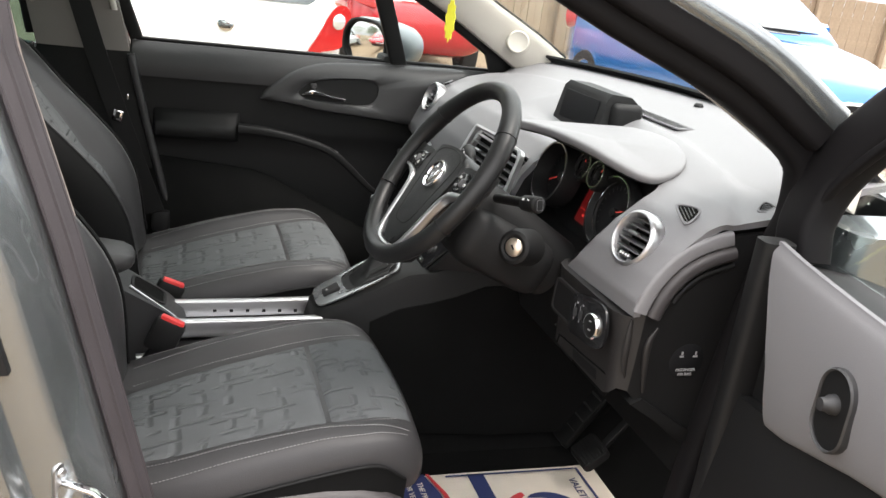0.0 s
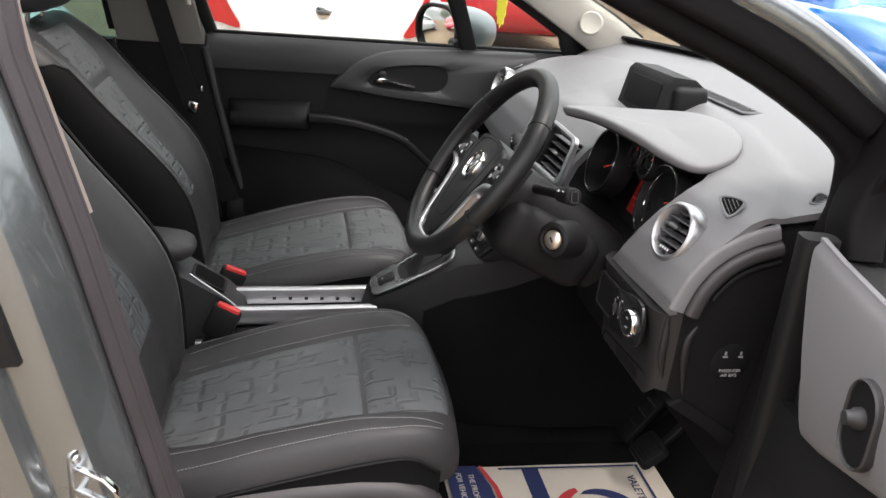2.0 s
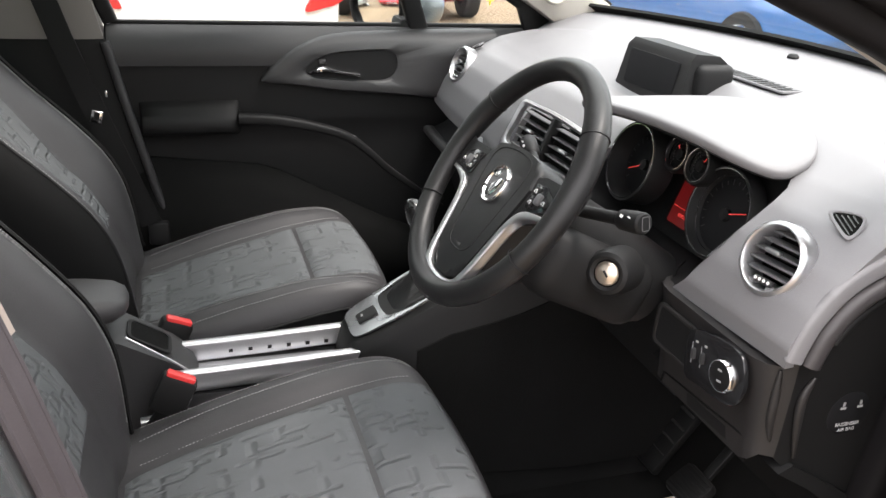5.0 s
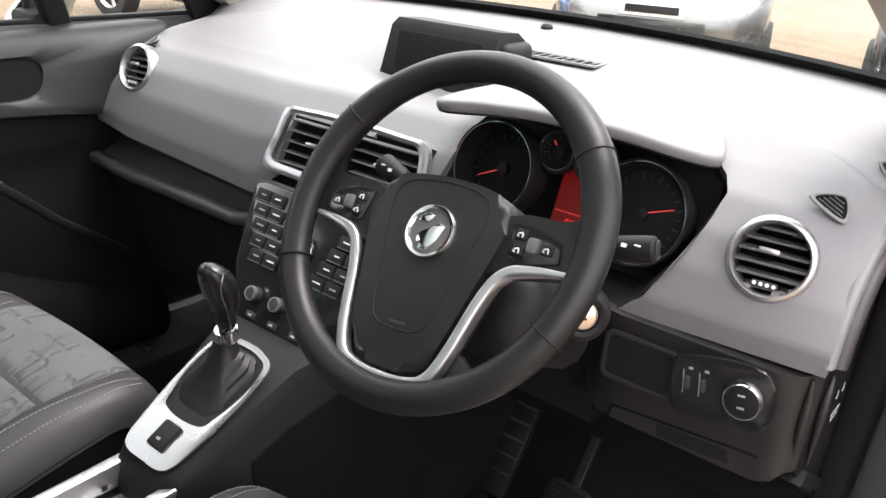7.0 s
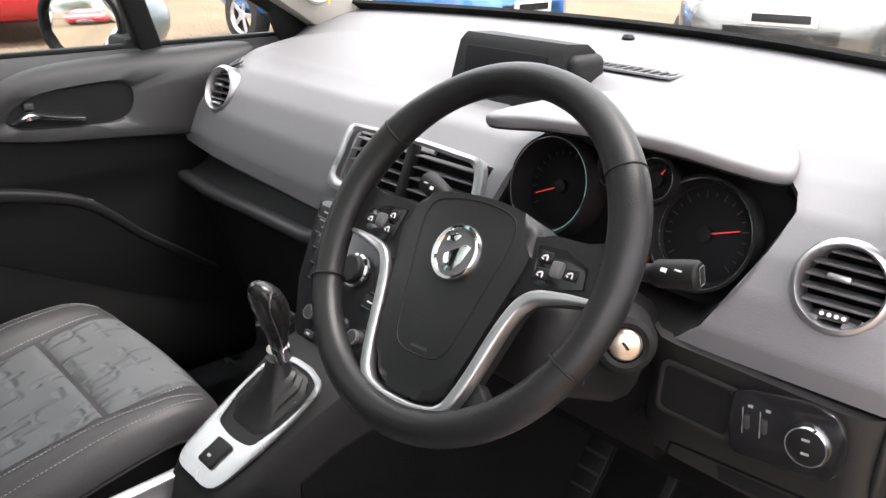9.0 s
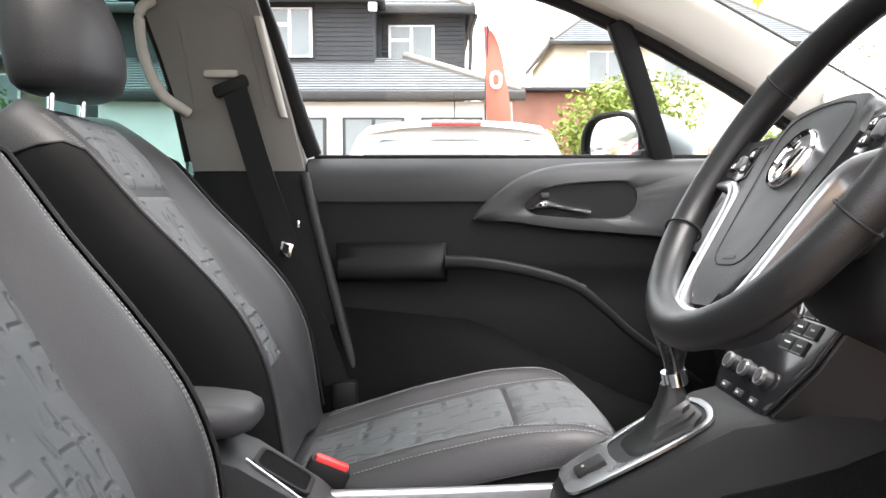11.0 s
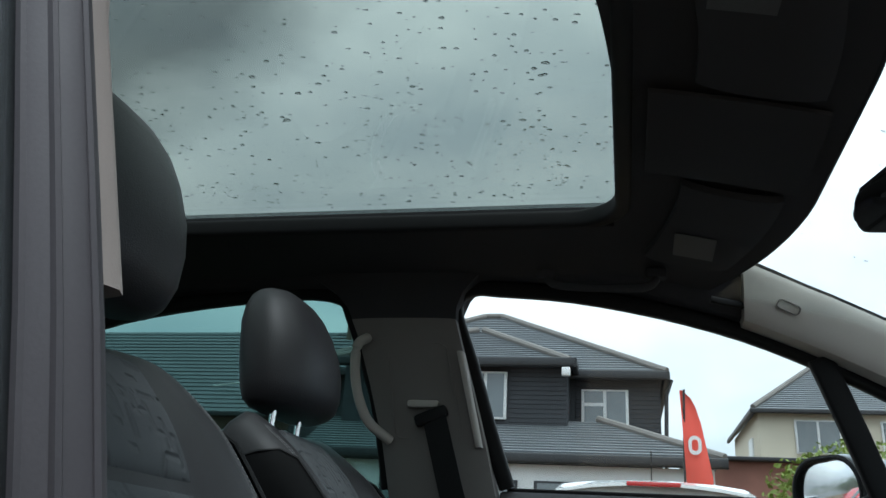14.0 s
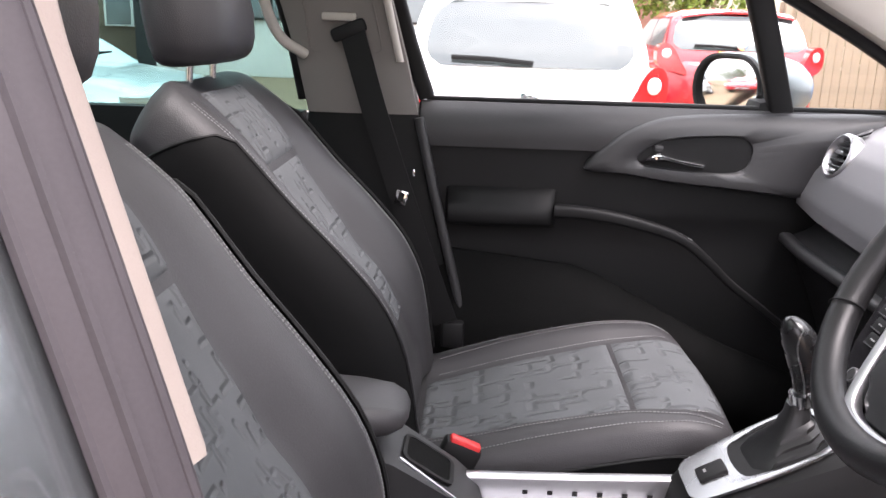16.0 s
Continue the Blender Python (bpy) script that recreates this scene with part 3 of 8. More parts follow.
windscreen = single("windscreen", slab(screen_pt, span(0, 1, 12), span(-1, 1, 16), (0.003, 0, 0.005)), M_GLASS, "clear curved windscreen with a few raindrops", "windscreen", kind="structure")
windscreen.visible_shadow = False
part("windscreen_band", slab(lambda u, v: screen_pt(u, v) - V(0.004, 0, 0.004), span(0.955, 1.02, 3), span(-1, 1, 16), (-0.004, 0, -0.006)), M_BLACK, body)
part("header_seal", sweep([V(roof_front(y) + 0.003, y, liner_z(roof_front(y), y) + 0.010) for y in span(-0.56, 0.56, 24)], rect(0.012, 0.016, 0.005)), M_BLACK, body)
part("screen_side_seal", sweep([screen_pt(u, 1.0) + V(0, -0.004, 0) for u in span(0, 1, 14)], rect(0.014, 0.014, 0.004)), M_BLACK, body)
# bonnet and wings ahead of the windscreen
part("bonnet", slab(lambda u, v: (0.95 - 0.3 * v * v + u, v, 1.10 - 0.18 * u - 0.06 * v * v), span(0, 0.9, 8), span(-0.78, 0.78, 12), (0, 0, -0.03)), M_PAINT, body)


# driver side A pillar: black inner seal, silver outer skin
def drv(x, z, out=0.0):
    return V(x, -cabin_y(z) - out, z)


DA = [(-0.35, 1.50), (-0.20, 1.475), (-0.02, 1.43), (0.13, 1.365), (0.31, 1.29), (0.445, 1.205), (0.470, 1.14), (0.462, 1.05), (0.450, 0.95), (0.440, 0.85), (0.428, 0.70), (0.42, 0.55), (0.415, 0.42)]
part("door_seal", sweep([drv(p.x, p.y, -0.01 - 0.026 * max(0, min(1, (1.2 - p.y) / 0.15))) for p in smooth_path([V(a, b, 0) for a, b in DA], 4)], rect(0.055, 0.05, 0.016), (0, 1, 0)), M_APSEAL, body, "black rubber door aperture seal")
part("pillar_return", sweep([drv(p.x, p.y, 0.012) + V(0.010, 0, 0.028) for p in smooth_path([V(a, b, 0) for a, b in DA[:6]], 4)], rect(0.052, 0.05, 0.012), (0, 1, 0)), M_APSEAL, body)
part("front_pillar_skin", sweep([drv(p.x, p.y, 0.02) + V(0.024, 0, 0.056) for p in smooth_path([V(a, b, 0) for a, b in DA[:6]], 4)], rect(0.040, 0.05, 0.014), (0, 1, 0)), M_PAINT, body, "silver painted front pillar")
part("door_jamb", loft([[V(x0 + a, -0.785 + b, z) for a, b in rect(0.22, 0.124, 0.03, 4)] for z, x0 in ((0.33, 0.565), (0.55, 0.575), (0.85, 0.60), (1.05, 0.62), (1.10, 0.63))]), M_PAINT, body, "silver painted hinge pillar")


# driver side centre pillar with striker, and closed rear door
def bx(z):
    return poly_path([(0.3, -0.37), (0.55, -0.43), (1.05, -0.547), (1.26, -0.608), (1.38, -0.630), (1.5, -0.655)], z)


def upright(sec, zs, inset=0.0):
    """A section of (x, y) offsets carried up the leaning pillar."""
    return loft([[V(bx(z) + x, y + max(0, z - 1.05) * 0.04 + max(0, z - 1.3) * 0.3, z) for x, y in sec] for z in zs])


zs = span(0.36, 1.56, 16)
part("door_seal", upright([(-0.019, -0.738), (-0.0145, -0.747), (-0.0165, -0.757), (-0.022, -0.763), (-0.027, -0.770), (-0.038, -0.776), (-0.047, -0.772), (-0.050, -0.745)], zs), M_RUBBER, body, "dark rubber door aperture seal")
for rx, ry in ((-0.0165, -0.7515), (-0.0255, -0.7675), (-0.040, -0.7755)):
    part("seal_rib", upright([(rx + a, ry + b) for a, b in circle(0.0032, 6)], zs), M_RUBBER, body)
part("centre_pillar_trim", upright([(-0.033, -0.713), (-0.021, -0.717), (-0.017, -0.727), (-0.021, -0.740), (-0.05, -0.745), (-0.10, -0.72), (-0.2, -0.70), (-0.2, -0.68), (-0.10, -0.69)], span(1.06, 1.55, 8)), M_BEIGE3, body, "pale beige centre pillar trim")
part("centre_pillar_base", upright([(-0.052, -0.703), (-0.042, -0.710), (-0.038, -0.724), (-0.040, -0.738), (-0.05, -0.745), (-0.10, -0.72), (-0.2, -0.70), (-0.2, -0.68), (-0.10, -0.69)], span(0.36, 1.055, 8)), M_BLACK, body)
part("centre_pillar_skin", upright([(-0.050, -0.745), (-0.0455, -0.772), (-0.050, -0.80), (-0.062, -0.845), (-0.072, -0.868), (-0.095, -0.88), (-0.125, -0.88), (-0.14, -0.86), (-0.14, -0.74)], zs), M_PAINT, body, "silver painted door jamb")
part("rear_door_skin", loft([[V(bx(z) + x, y + max(0, z - 1.1) * 0.25, z) for x, y in ((-0.118, -0.86), (-0.122, -0.892), (-0.135, -0.905), (-0.5, -0.925), (-1.1, -0.92), (-1.1, -0.86))] for z in span(0.36, 1.04, 8)]), M_PAINT, body, "silver rear door skin")
part("rear_door_window", loft([[V(bx(z) + x, y + max(0, z - 1.05) * 0.05 + max(0, z - 1.3) * 0.3, z) for x, y in ((-0.098, -0.872), (-0.10, -0.892), (-0.5, -0.932), (-1.1, -0.927), (-1.1, -0.86))] for z in span(0.93, 1.50, 8)]), M_BLACK, body, "black rear door window")
striker = part("striker_plate", prism(rect(0.020, 0.080, 0.009, 4), frame_at((-0.575, -0.872, 0.765), (0.75, -0.6, 0)), 0.005, 0.002), M_SILVER2, body, "steel door striker")
part("striker_loop", sweep([V(-0.572, -0.874, 0.780), V(-0.532, -0.906, 0.784), V(-0.518, -0.917, 0.777), V(-0.516, -0.919, 0.762), V(-0.532, -0.906, 0.753), V(-0.572, -0.876, 0.750)], rect(0.010, 0.006, 0.0025), (0, 0, 1)), M_CHROME, striker)
for dz in (-0.028, 0.028):
    part("striker_screw", lathe([(0, 0.004), (0.005, 0.0035), (0.0065, 0.001), (0.0065, 0)], frame_at((-0.5715, -0.875, 0.765 + dz), (0.75, -0.6, 0)), 12), M_SILVER, striker)

# outer panels that close the car
for y0, y1 in ((0.42, 0.655), (-0.655, -0.52)):
    part("roof_skin", slab(lambda u, v: (u, v, 1.603 - 0.55 * max(0, abs(v) - 0.5) ** 1.5), span(-2.0, SR_X1 - 0.02, 8), span(y0, y1, 5), (0, 0, 0.01)), M_PAINT, body, "silver roof panel")
part("roof_skin", slab(lambda u, v: (u, v, 1.625 - 0.10 * v * v - 0.2 * max(0, -u - 1.6) ** 2), span(-2.02, SR_X0 - 0.06, 4), span(-0.62, 0.62, 8), (0, 0, 0.01)), M_PAINT, body, "silver roof panel")
part("outer_door_skin", slab(lambda u, v: (u, 0.875 - 0.03 * (v - 0.7) ** 2, v), span(-0.585, 0.62, 8), span(0.3, 1.05, 6), (0, -0.02, 0)), M_PAINT, body, "silver front door skin")
for sgn in (1, -1):
    part("front_wing", slab(lambda u, v: (u, sgn * (0.87 - 0.05 * max(0, u - 1.3) ** 2 - 0.06 * v ** 3), 0.40 + v * (0.62 - 0.16 * (u - 0.7))), span(0.66, 1.86, 8), span(0, 1, 5), (0, -sgn * 0.02, 0)), M_PAINT, body, "silver front wing")
    for wx in (1.15, -1.50):
        wq = frame_at((wx, sgn * 0.80, 0.32), (0, sgn, 0), (1, 0, 0))
        wy = part("wheel", lathe([(0.19, 0.02), (0.21, 0.085), (0.30, 0.085), (0.32, 0.06), (0.32, -0.10), (0.19, -0.10)], wq, 32), M_APSEAL, body, "black tyre")
        hubs = lathe([(0.001, 0.07), (0.05, 0.075), (0.065, 0.05)], wq, 16)
        for k in range(5):
            hubs = join(hubs, rbox((0, 0, 0), (0.05, 0.16, 0.02), 0.006, 1, wq @ Matrix.Rotation(k * 2 * math.pi / 5, 4, "Z") @ Matrix.Translation((0, 0.12, 0.055))))
        part("rim", hubs, M_SILVER, wy, "silver alloy rim")
part("front_bumper", slab(lambda u, v: (1.96 - 0.25 * v * v, v, 0.28 + 0.62 * u), span(0, 1, 5), span(-0.84, 0.84, 10), (-0.05, 0, 0)), M_PAINT, body, "silver front bumper")
part("tail_panel", slab(lambda u, v: (-2.06 + 0.02 * u, v, 0.28 + 0.77 * u), span(0, 1, 5), span(-0.84, 0.86, 8), (0.02, 0, 0)), M_PAINT, body, "silver tail panel")

# ---------------- dashboard ----------------
dash = thing("dashboard", (0.5, 0, 0.6), "grey soft-touch dashboard with round silver-ringed vents", "dashboard")
PROFILE = [(0.245, 0.895), (0.243, 0.925), (0.258, 0.98), (0.283, 1.025), (0.322, 1.063), (0.385, 1.086), (0.5, 1.107), (0.62, 1.126), (0.76, 1.147), (0.88, 1.155)]

CREST = [(-0.74, 0.345), (-0.70, 0.382), (-0.61, 0.447), (-0.52, 0.480), (-0.42, 0.505), (-0.30, 0.535), (-0.15, 0.548), (0.05, 0.560), (0.238, 0.585), (0.40, 0.572), (0.51, 0.548), (0.637, 0.473), (0.732, 0.369)]  # the rolled crest round the instruments


def dash_low(y):
    return poly_path([(-0.74, 0.915), (-0.47, 0.905), (-0.15, 0.93), (0.17, 0.925), (0.24, 0.872), (0.62, 0.888), (0.76, 0.905)], y)


def dash_pt(s, y):
    """s runs 0..9 along the profile from the front lower edge to the windscreen base."""
    i = min(int(s), 8)
    (x0, z0), (x1, z1) = PROFILE[i], PROFILE[i + 1]
    t = s - i
    x, z = x0 + (x1 - x0) * t, z0 + (z1 - z0) * t
    if z < 1.03:
        z = dash_low(y) + (z - 0.895) * (1.03 - dash_low(y)) / (1.03 - 0.895)
    e = max(0, abs(y) - 0.58) / 0.15
    k = min(1, max(0, (s - 1) / 3)) * (1 - 0.7 * min(1, max(0, (s - 5.5) / 2.5)))
    x += 0.03 * e * e * k
    z -= 0.012 * e * e * k
    z -= 0.034 * max(0, 1 - (abs(y - 0.02) / 0.24) ** 2) * max(0, 1 - abs(x - 0.44) / 0.10)
    if s > 6:
        x += (s - 6) / 3 * (-0.42 * y * y)
    d = x - poly_path(CREST, y)
    z += 0.011 * math.exp(-(d / ((0.06 if y < 0 else 0.085) if d < 0 else 0.02)) ** 2)
    z -= 0.009 * math.exp(-((x - 0.375) / 0.06) ** 2) * max(0, min(1, (y - 0.12) / 0.12))
    return V(x, y, z)


srow = [i / 6 for i in range(30)] + [5 + i / 16 for i in range(40)] + [7.5 + i / 6 for i in range(10)]
VENTS = [(V(0.277, -0.625, 1.018), 0.0435), (V(0.276, 0.632, 1.021), 0.0425)]
cvm = frame_at((0.252, 0.018, 0.985), (-0.93, -0.02, 0.36))


def pad_piece(left, right, s0, n):
    """A stretch of the pad between two edges that may slant with s, with holes left for the vents."""
    rows = [s for s in srow if s >= s0]
    bm = grid(lambda u, v: dash_pt(u, left(u) + (right(u) - left(u)) * v), rows, span(0, 1, n))
    gone = []
    for f in bm.faces:
        c = f.calc_center_median()
        q = cvm.inverted() @ c
        if any((c - vc).length < r for vc, r in VENTS) or (abs(q.x) < 0.148 and abs(q.y) < 0.046 and abs(q.z) < 0.06):
            gone.append(f)
    bmesh.ops.delete(bm, geom=gone, context="FACES")
    bmesh.ops.recalc_face_normals(bm, faces=bm.faces)
    bmesh.ops.solidify(bm, geom=bm.faces[:], thickness=0.012)
    return bm


cowl_r = lambda s: poly_path([(0, -0.465), (1, -0.496), (2, -0.522), (3, -0.540), (4, -0.546), (4.5, -0.530), (5.0, -0.500), (5.5, -0.42)], s)
cowl_l = lambda s: poly_path([(0, -0.15), (4, -0.165), (5.5, -0.19)], s)
pad = part("dash_pad", pad_piece(cowl_l, lambda s: 0.735, 0, 96), M_PAD, dash, "grey grained soft pad")
part("dash_pad", pad_piece(lambda s: -0.715, cowl_r, 0, 40), M_PAD, dash, "grey grained soft pad")
part("dash_top", pad_piece(cowl_r, cowl_l, 5.5, 28), M_PAD, dash, "grey grained dash top")
part("dash_core", slab(lambda u, v: (0.405, v, 0.60 + 0.455 * u), span(0, 1, 4), span(-0.70, 0.72, 6), (0.02, 0, 0)), M_CARPET, dash)
# dark lower dash: passenger shelf, glovebox, driver's knee panel
part("shelf", slab(lambda u, v: (0.255 + 0.05 * math.sin(u * math.pi) - 0.02 * u, v, dash_low(v) - 0.004 - u * 0.07), span(0, 1, 8), span(0.17, 0.735, 14), (0.03, 0, 0)), M_TRIM, dash, "recessed passenger shelf")
part("shelf_lip", sweep([V(0.232, y, dash_low(y) - 0.065 + 0.012 * math.cos((y - 0.2) * 5)) for y in span(0.18, 0.735, 12)], rect(0.03, 0.022, 0.009)), M_TRIM, dash)
part("glovebox", slab(lambda u, v: (0.25 + 0.10 * u + 0.01 * math.sin(u * 3), v, 0.80 - 0.26 * u), span(0, 1, 6), span(0.15, 0.735, 10), (0.05, 0, 0)), M_BLACK, dash, "black glovebox lid")
def knee_pt(u, v):
    return V(0.232 + 0.012 * math.sin(u * 2.6) + 0.03 * max(0, u - 0.5) ** 1.4, v, 0.907 - 0.155 * u)


# the knee panel turns round the corner into the dash end
END_TOP = [(0.235, 0.907), (0.246, 0.945), (0.262, 0.982), (0.295, 1.022), (0.34, 1.050), (0.39, 1.066), (0.46, 1.075), (0.62, 1.09)]
END_LOW = [(0.235, 0.765), (0.26, 0.785), (0.31, 0.735), (0.40, 0.665), (0.46, 0.62), (0.62, 0.60)]
turn = [V(0.300, -0.395, 0), V(0.262, -0.425, 0), V(0.236, -0.455, 0)] + [V(0.232, y, 0) for y in span(-0.48, -0.66, 9)] + [V(0.2335, -0.672, 0), V(0.240, -0.690, 0), V(0.252, -0.703, 0), V(0.270, -0.711, 0)] + [V(x, -0.7135, 0) for x in (0.30, 0.34, 0.38, 0.42, 0.46, 0.52, 0.62)]


def corner_pt(i, v):
    p = turn[int(i)]
    side = max(0, min(1, (-0.66 - p.y) / 0.045))
    rise = side * max(0, min(1, (p.x - 0.25) / 0.03))
    top = 0.907 * (1 - rise) + (poly_path(END_TOP, p.x) - 0.014) * rise
    low = 0.752 * (1 - side) + poly_path(END_LOW, p.x) * side
    lean = (0.012 * math.sin(v * 2.6) + 0.03 * max(0, v - 0.5) ** 1.4) * (1 - side)
    return V(p.x + lean, p.y + 0.006 * side * v * v, top + (low - top) * v)


cut_at = len(turn) - 8
part("knee_panel", slab(corner_pt, list(range(cut_at + 1)), span(0, 1, 12), (0.02, 0.012, 0)), M_KNEE, dash, "dark grey knee panel", 50)
part("dash_end_panel", slab(corner_pt, list(range(cut_at, len(turn))), span(0, 1, 12), (0.0, 0.012, 0)), M_BLACK, dash, "black dash end panel", 50)
for k, (dx, dy) in enumerate(((0.2505, -0.7045), (0.283, -0.7155))):
    part("corner_ridge", sweep(smooth_path([V(dx + 0.012 * k, dy + 0.001, 0.905 - 0.01 * k), V(dx, dy, 0.87), V(dx + 0.002, dy + 0.001, 0.83), V(dx + 0.012, dy + 0.004, 0.795 - 0.02 * k)], 4), rect(0.012, 0.010, 0.0045), (0, 1, 0), scales=[0.3 + 0.7 * math.sin(math.pi * min(1, (i + 0.5) / 12.5)) for i in range(13)]), M_KNEE, dash)
part("knee_panel", slab(lambda u, v: (0.26 + 0.06 * u, v, 0.90 - 0.22 * u), span(0, 1, 6), span(-0.42, -0.13, 8), (0.04, 0, 0)), M_BLACK, dash)
part("lower_dash", slab(lambda u, v: (0.275 + 0.16 * u, v, 0.755 - 0.10 * u), span(0, 1, 5), span(-0.715, -0.40, 8), (0.02, 0, 0.01)), M_BLACK, dash)
def end_line(inset, y):
    """A line on the dash end, drawn in from the pad's edge."""
    pts = smooth_path([V(x, z, 0) for x, z in END_TOP[:6]], 4)
    out = []
    for i, p in enumerate(pts):
        a, b = pts[max(0, i - 1)], pts[min(len(pts) - 1, i + 1)]
        t = (b - a).normalized()
        q = p + V(t.y, -t.x, 0) * inset
        out.append(V(q.x, y, q.y))
    return out


part("pad_edge", sweep(end_line(0.0155, -0.7125)[2:], rect(0.026, 0.014, 0.006), (0, 1, 0)), M_PAD, dash, "grey rolled pad edge")
part("dash_end_rib", sweep(end_line(0.040, -0.7180)[2:], rect(0.024, 0.020, 0.009), (0, 1, 0)), M_COVER, dash, "mauve-grey rib on the dash end")
part("dash_end_step", sweep(end_line(0.064, -0.7150)[6:], rect(0.010, 0.008, 0.004), (0, 1, 0)), M_BLACK, dash)
sw = part("airbag_switch", lathe([(0, 0.004), (0.030, 0.004), (0.034, 0.002), (0.036, 0)], frame_at((0.366, -0.7085, 0.833), (0, -1, 0)), 28), M_DIAL, dash, "round black airbag switch label")
mm = frame_at((0.366, -0.7135, 0.817), (0, -1, 0))
letters("airbag_text", "PASSENGER", 0.0072, mm, M_MARK, sw)
letters("airbag_text", "AIR BAG", 0.0072, mm @ Matrix.Translation((0, -0.008, 0)), M_MARK, sw)
for dx in (-0.013, 0.013):
    part("airbag_mark", join(rbox((0.366 + dx, -0.7135, 0.842), (0.008, 0.0008, 0.003), 0), rbox((0.366 + dx, -0.7135, 0.848), (0.003, 0.0008, 0.006), 0)), M_MARK, sw)


def round_vent(c, n, r, parent, up=(0, 0, 1)):
    m = frame_at(c, n, up)
    ring = part("vent_ring", lathe([(r - 0.001, -0.03), (r + 0.0005, 0.004), (r + 0.003, 0.007), (r + 0.006, 0.006), (r + 0.0090, 0.002), (r + 0.0095, -0.02), (r + 0.004, -0.03)], m, 40), M_SILVER, parent, "silver vent ring")
    part("vent_bowl", lathe([(0.001, -0.060), (r * 0.9, -0.058), (r + 0.001, -0.02), (r + 0.001, 0.0)], m, 32), M_CARPET, ring)
    for k in range(-2, 4):
        h = (k - 0.4) * r * 0.33
        w = 2 * math.sqrt(r * r - h * h) - 0.002
        part("vent_slat", rbox((0, 0, 0), (w, 0.0028, 0.020), 0.0008, 1, m @ Matrix.Translation((0, h, -0.013)) @ Matrix.Rotation(radians(14), 4, "X")), M_SLAT, ring)
    part("vent_tab", rbox((0, 0, 0), (0.024, 0.007, 0.010), 0.003, 2, m @ Matrix.Translation((-0.004, r * 0.2, 0.0))), M_SILVER, ring, "bright vent tab")
    part("vent_wheel", rbox((0, 0, 0), (0.03, 0.008, 0.008), 0.003, 2, m @ Matrix.Translation((0, -r * 0.74, -0.002))), M_TRIM, ring)
    for k in range(4):
        part("wheel_dot", lathe([(0, 0.001), (0.0022, 0.0008), (0.0024, 0)], m @ Matrix.Translation((-0.0105 + 0.007 * k, -r * 0.74, 0.002)), 8), M_PRINT, ring)
    return ring


round_vent((0.2715, -0.6255, 1.017), (-0.93, -0.12, 0.34), 0.040, dash)
round_vent((0.2765, 0.630, 1.021), (-0.93, -0.06, 0.34), 0.039, dash)


def tri_vent(c, n, s, parent, spin=0):
    m = frame_at(c, n, (0, 0, 1)) @ Matrix.Rotation(radians(spin), 4, "Z")
    outer = [(-0.034 * s, -0.020 * s), (0.0, -0.024 * s), (0.032 * s, -0.020 * s), (0.026 * s, 0.004 * s), (0.002, 0.026 * s), (-0.022 * s, 0.006 * s)]
    outer = [(p.x, p.y) for p in smooth_path([V(x, y, 0) for x, y in outer], 4, True)]
    inner = [(x * 0.80, y * 0.78) for x, y in outer]
    fr = part("demist_vent", ring_prism(outer, inner, m, 0.0022), M_PAD, parent)
    part("vent_backing", prism(inner, m @ Matrix.Translation((0, 0, -0.004)), 0.0046), M_CARPET, fr)
    for k in range(4):
        h = -0.0125 + 0.0075 * k
        part("vent_slat", rbox((0, 0, 0), ((0.046 - 1.25 * (h + 0.0125)) * s, 0.0011, 0.002), 0, 1, m @ Matrix.Translation((0, h * s, 0.0012))), M_SLAT, fr)


tri_vent((0.342, -0.660, 1.0745), (-0.5, -0.35, 0.8), 0.72, dash, -46)
tri_vent((0.472, -0.682, 1.094), (-0.1, -0.45, 1.0), 0.62, dash)
tri_vent((0.332, 0.652, 1.0665), (-0.45, 0.20, 0.85), 0.55, dash, 40)

# centre air vents in a silver frame
cv_out = [(-0.165, -0.05), (-0.10, -0.056), (0.0, -0.058), (0.10, -0.056), (0.165, -0.05), (0.16, 0.0), (0.148, 0.05), (0.10, 0.057), (0.0, 0.06), (-0.10, 0.057), (-0.148, 0.05), (-0.16, 0.0)]
cv_out = [(p.x, p.y) for p in smooth_path([V(x, y, 0) for x, y in cv_out], 4, True)]
cv_in = [(x * 0.90, y * 0.78 + 0.003) for x, y in cv_out]
cvent = part("centre_vent_frame", ring_prism(cv_out, cv_in, cvm, 0.010), M_SILVER, dash, "silver centre vent frame")
part("vent_backing", prism([(x * 1.01, y * 1.02) for x, y in cv_in], cvm @ Matrix.Translation((0, 0, -0.03)), 0.012), M_CARPET, cvent)
part("vent_divider", rbox((0, 0, 0), (0.012, 0.10, 0.02), 0.003, 2, cvm), M_BLACK, cvent)
for sx in (-1, 1):
    for k in range(5):
        part("vent_slat", rbox((0, 0, 0), (0.128, 0.0022, 0.018), 0.0008, 1, cvm @ Matrix.Translation((sx * 0.073, -0.034 + 0.0175 * k, -0.006)) @ Matrix.Rotation(radians(14), 4, "X")), M_SLAT, cvent)
    part("vent_tab", rbox((0, 0, 0), (0.026, 0.007, 0.01), 0.003, 2, cvm @ Matrix.Translation((sx * 0.073, 0.003, 0.006))), M_SILVER, cvent)
    part("vent_wheel", rbox((0, 0, 0), (0.028, 0.007, 0.01), 0.003, 2, cvm @ Matrix.Translation((sx * 0.105, -0.043, 0.002))), M_TRIM, cvent)

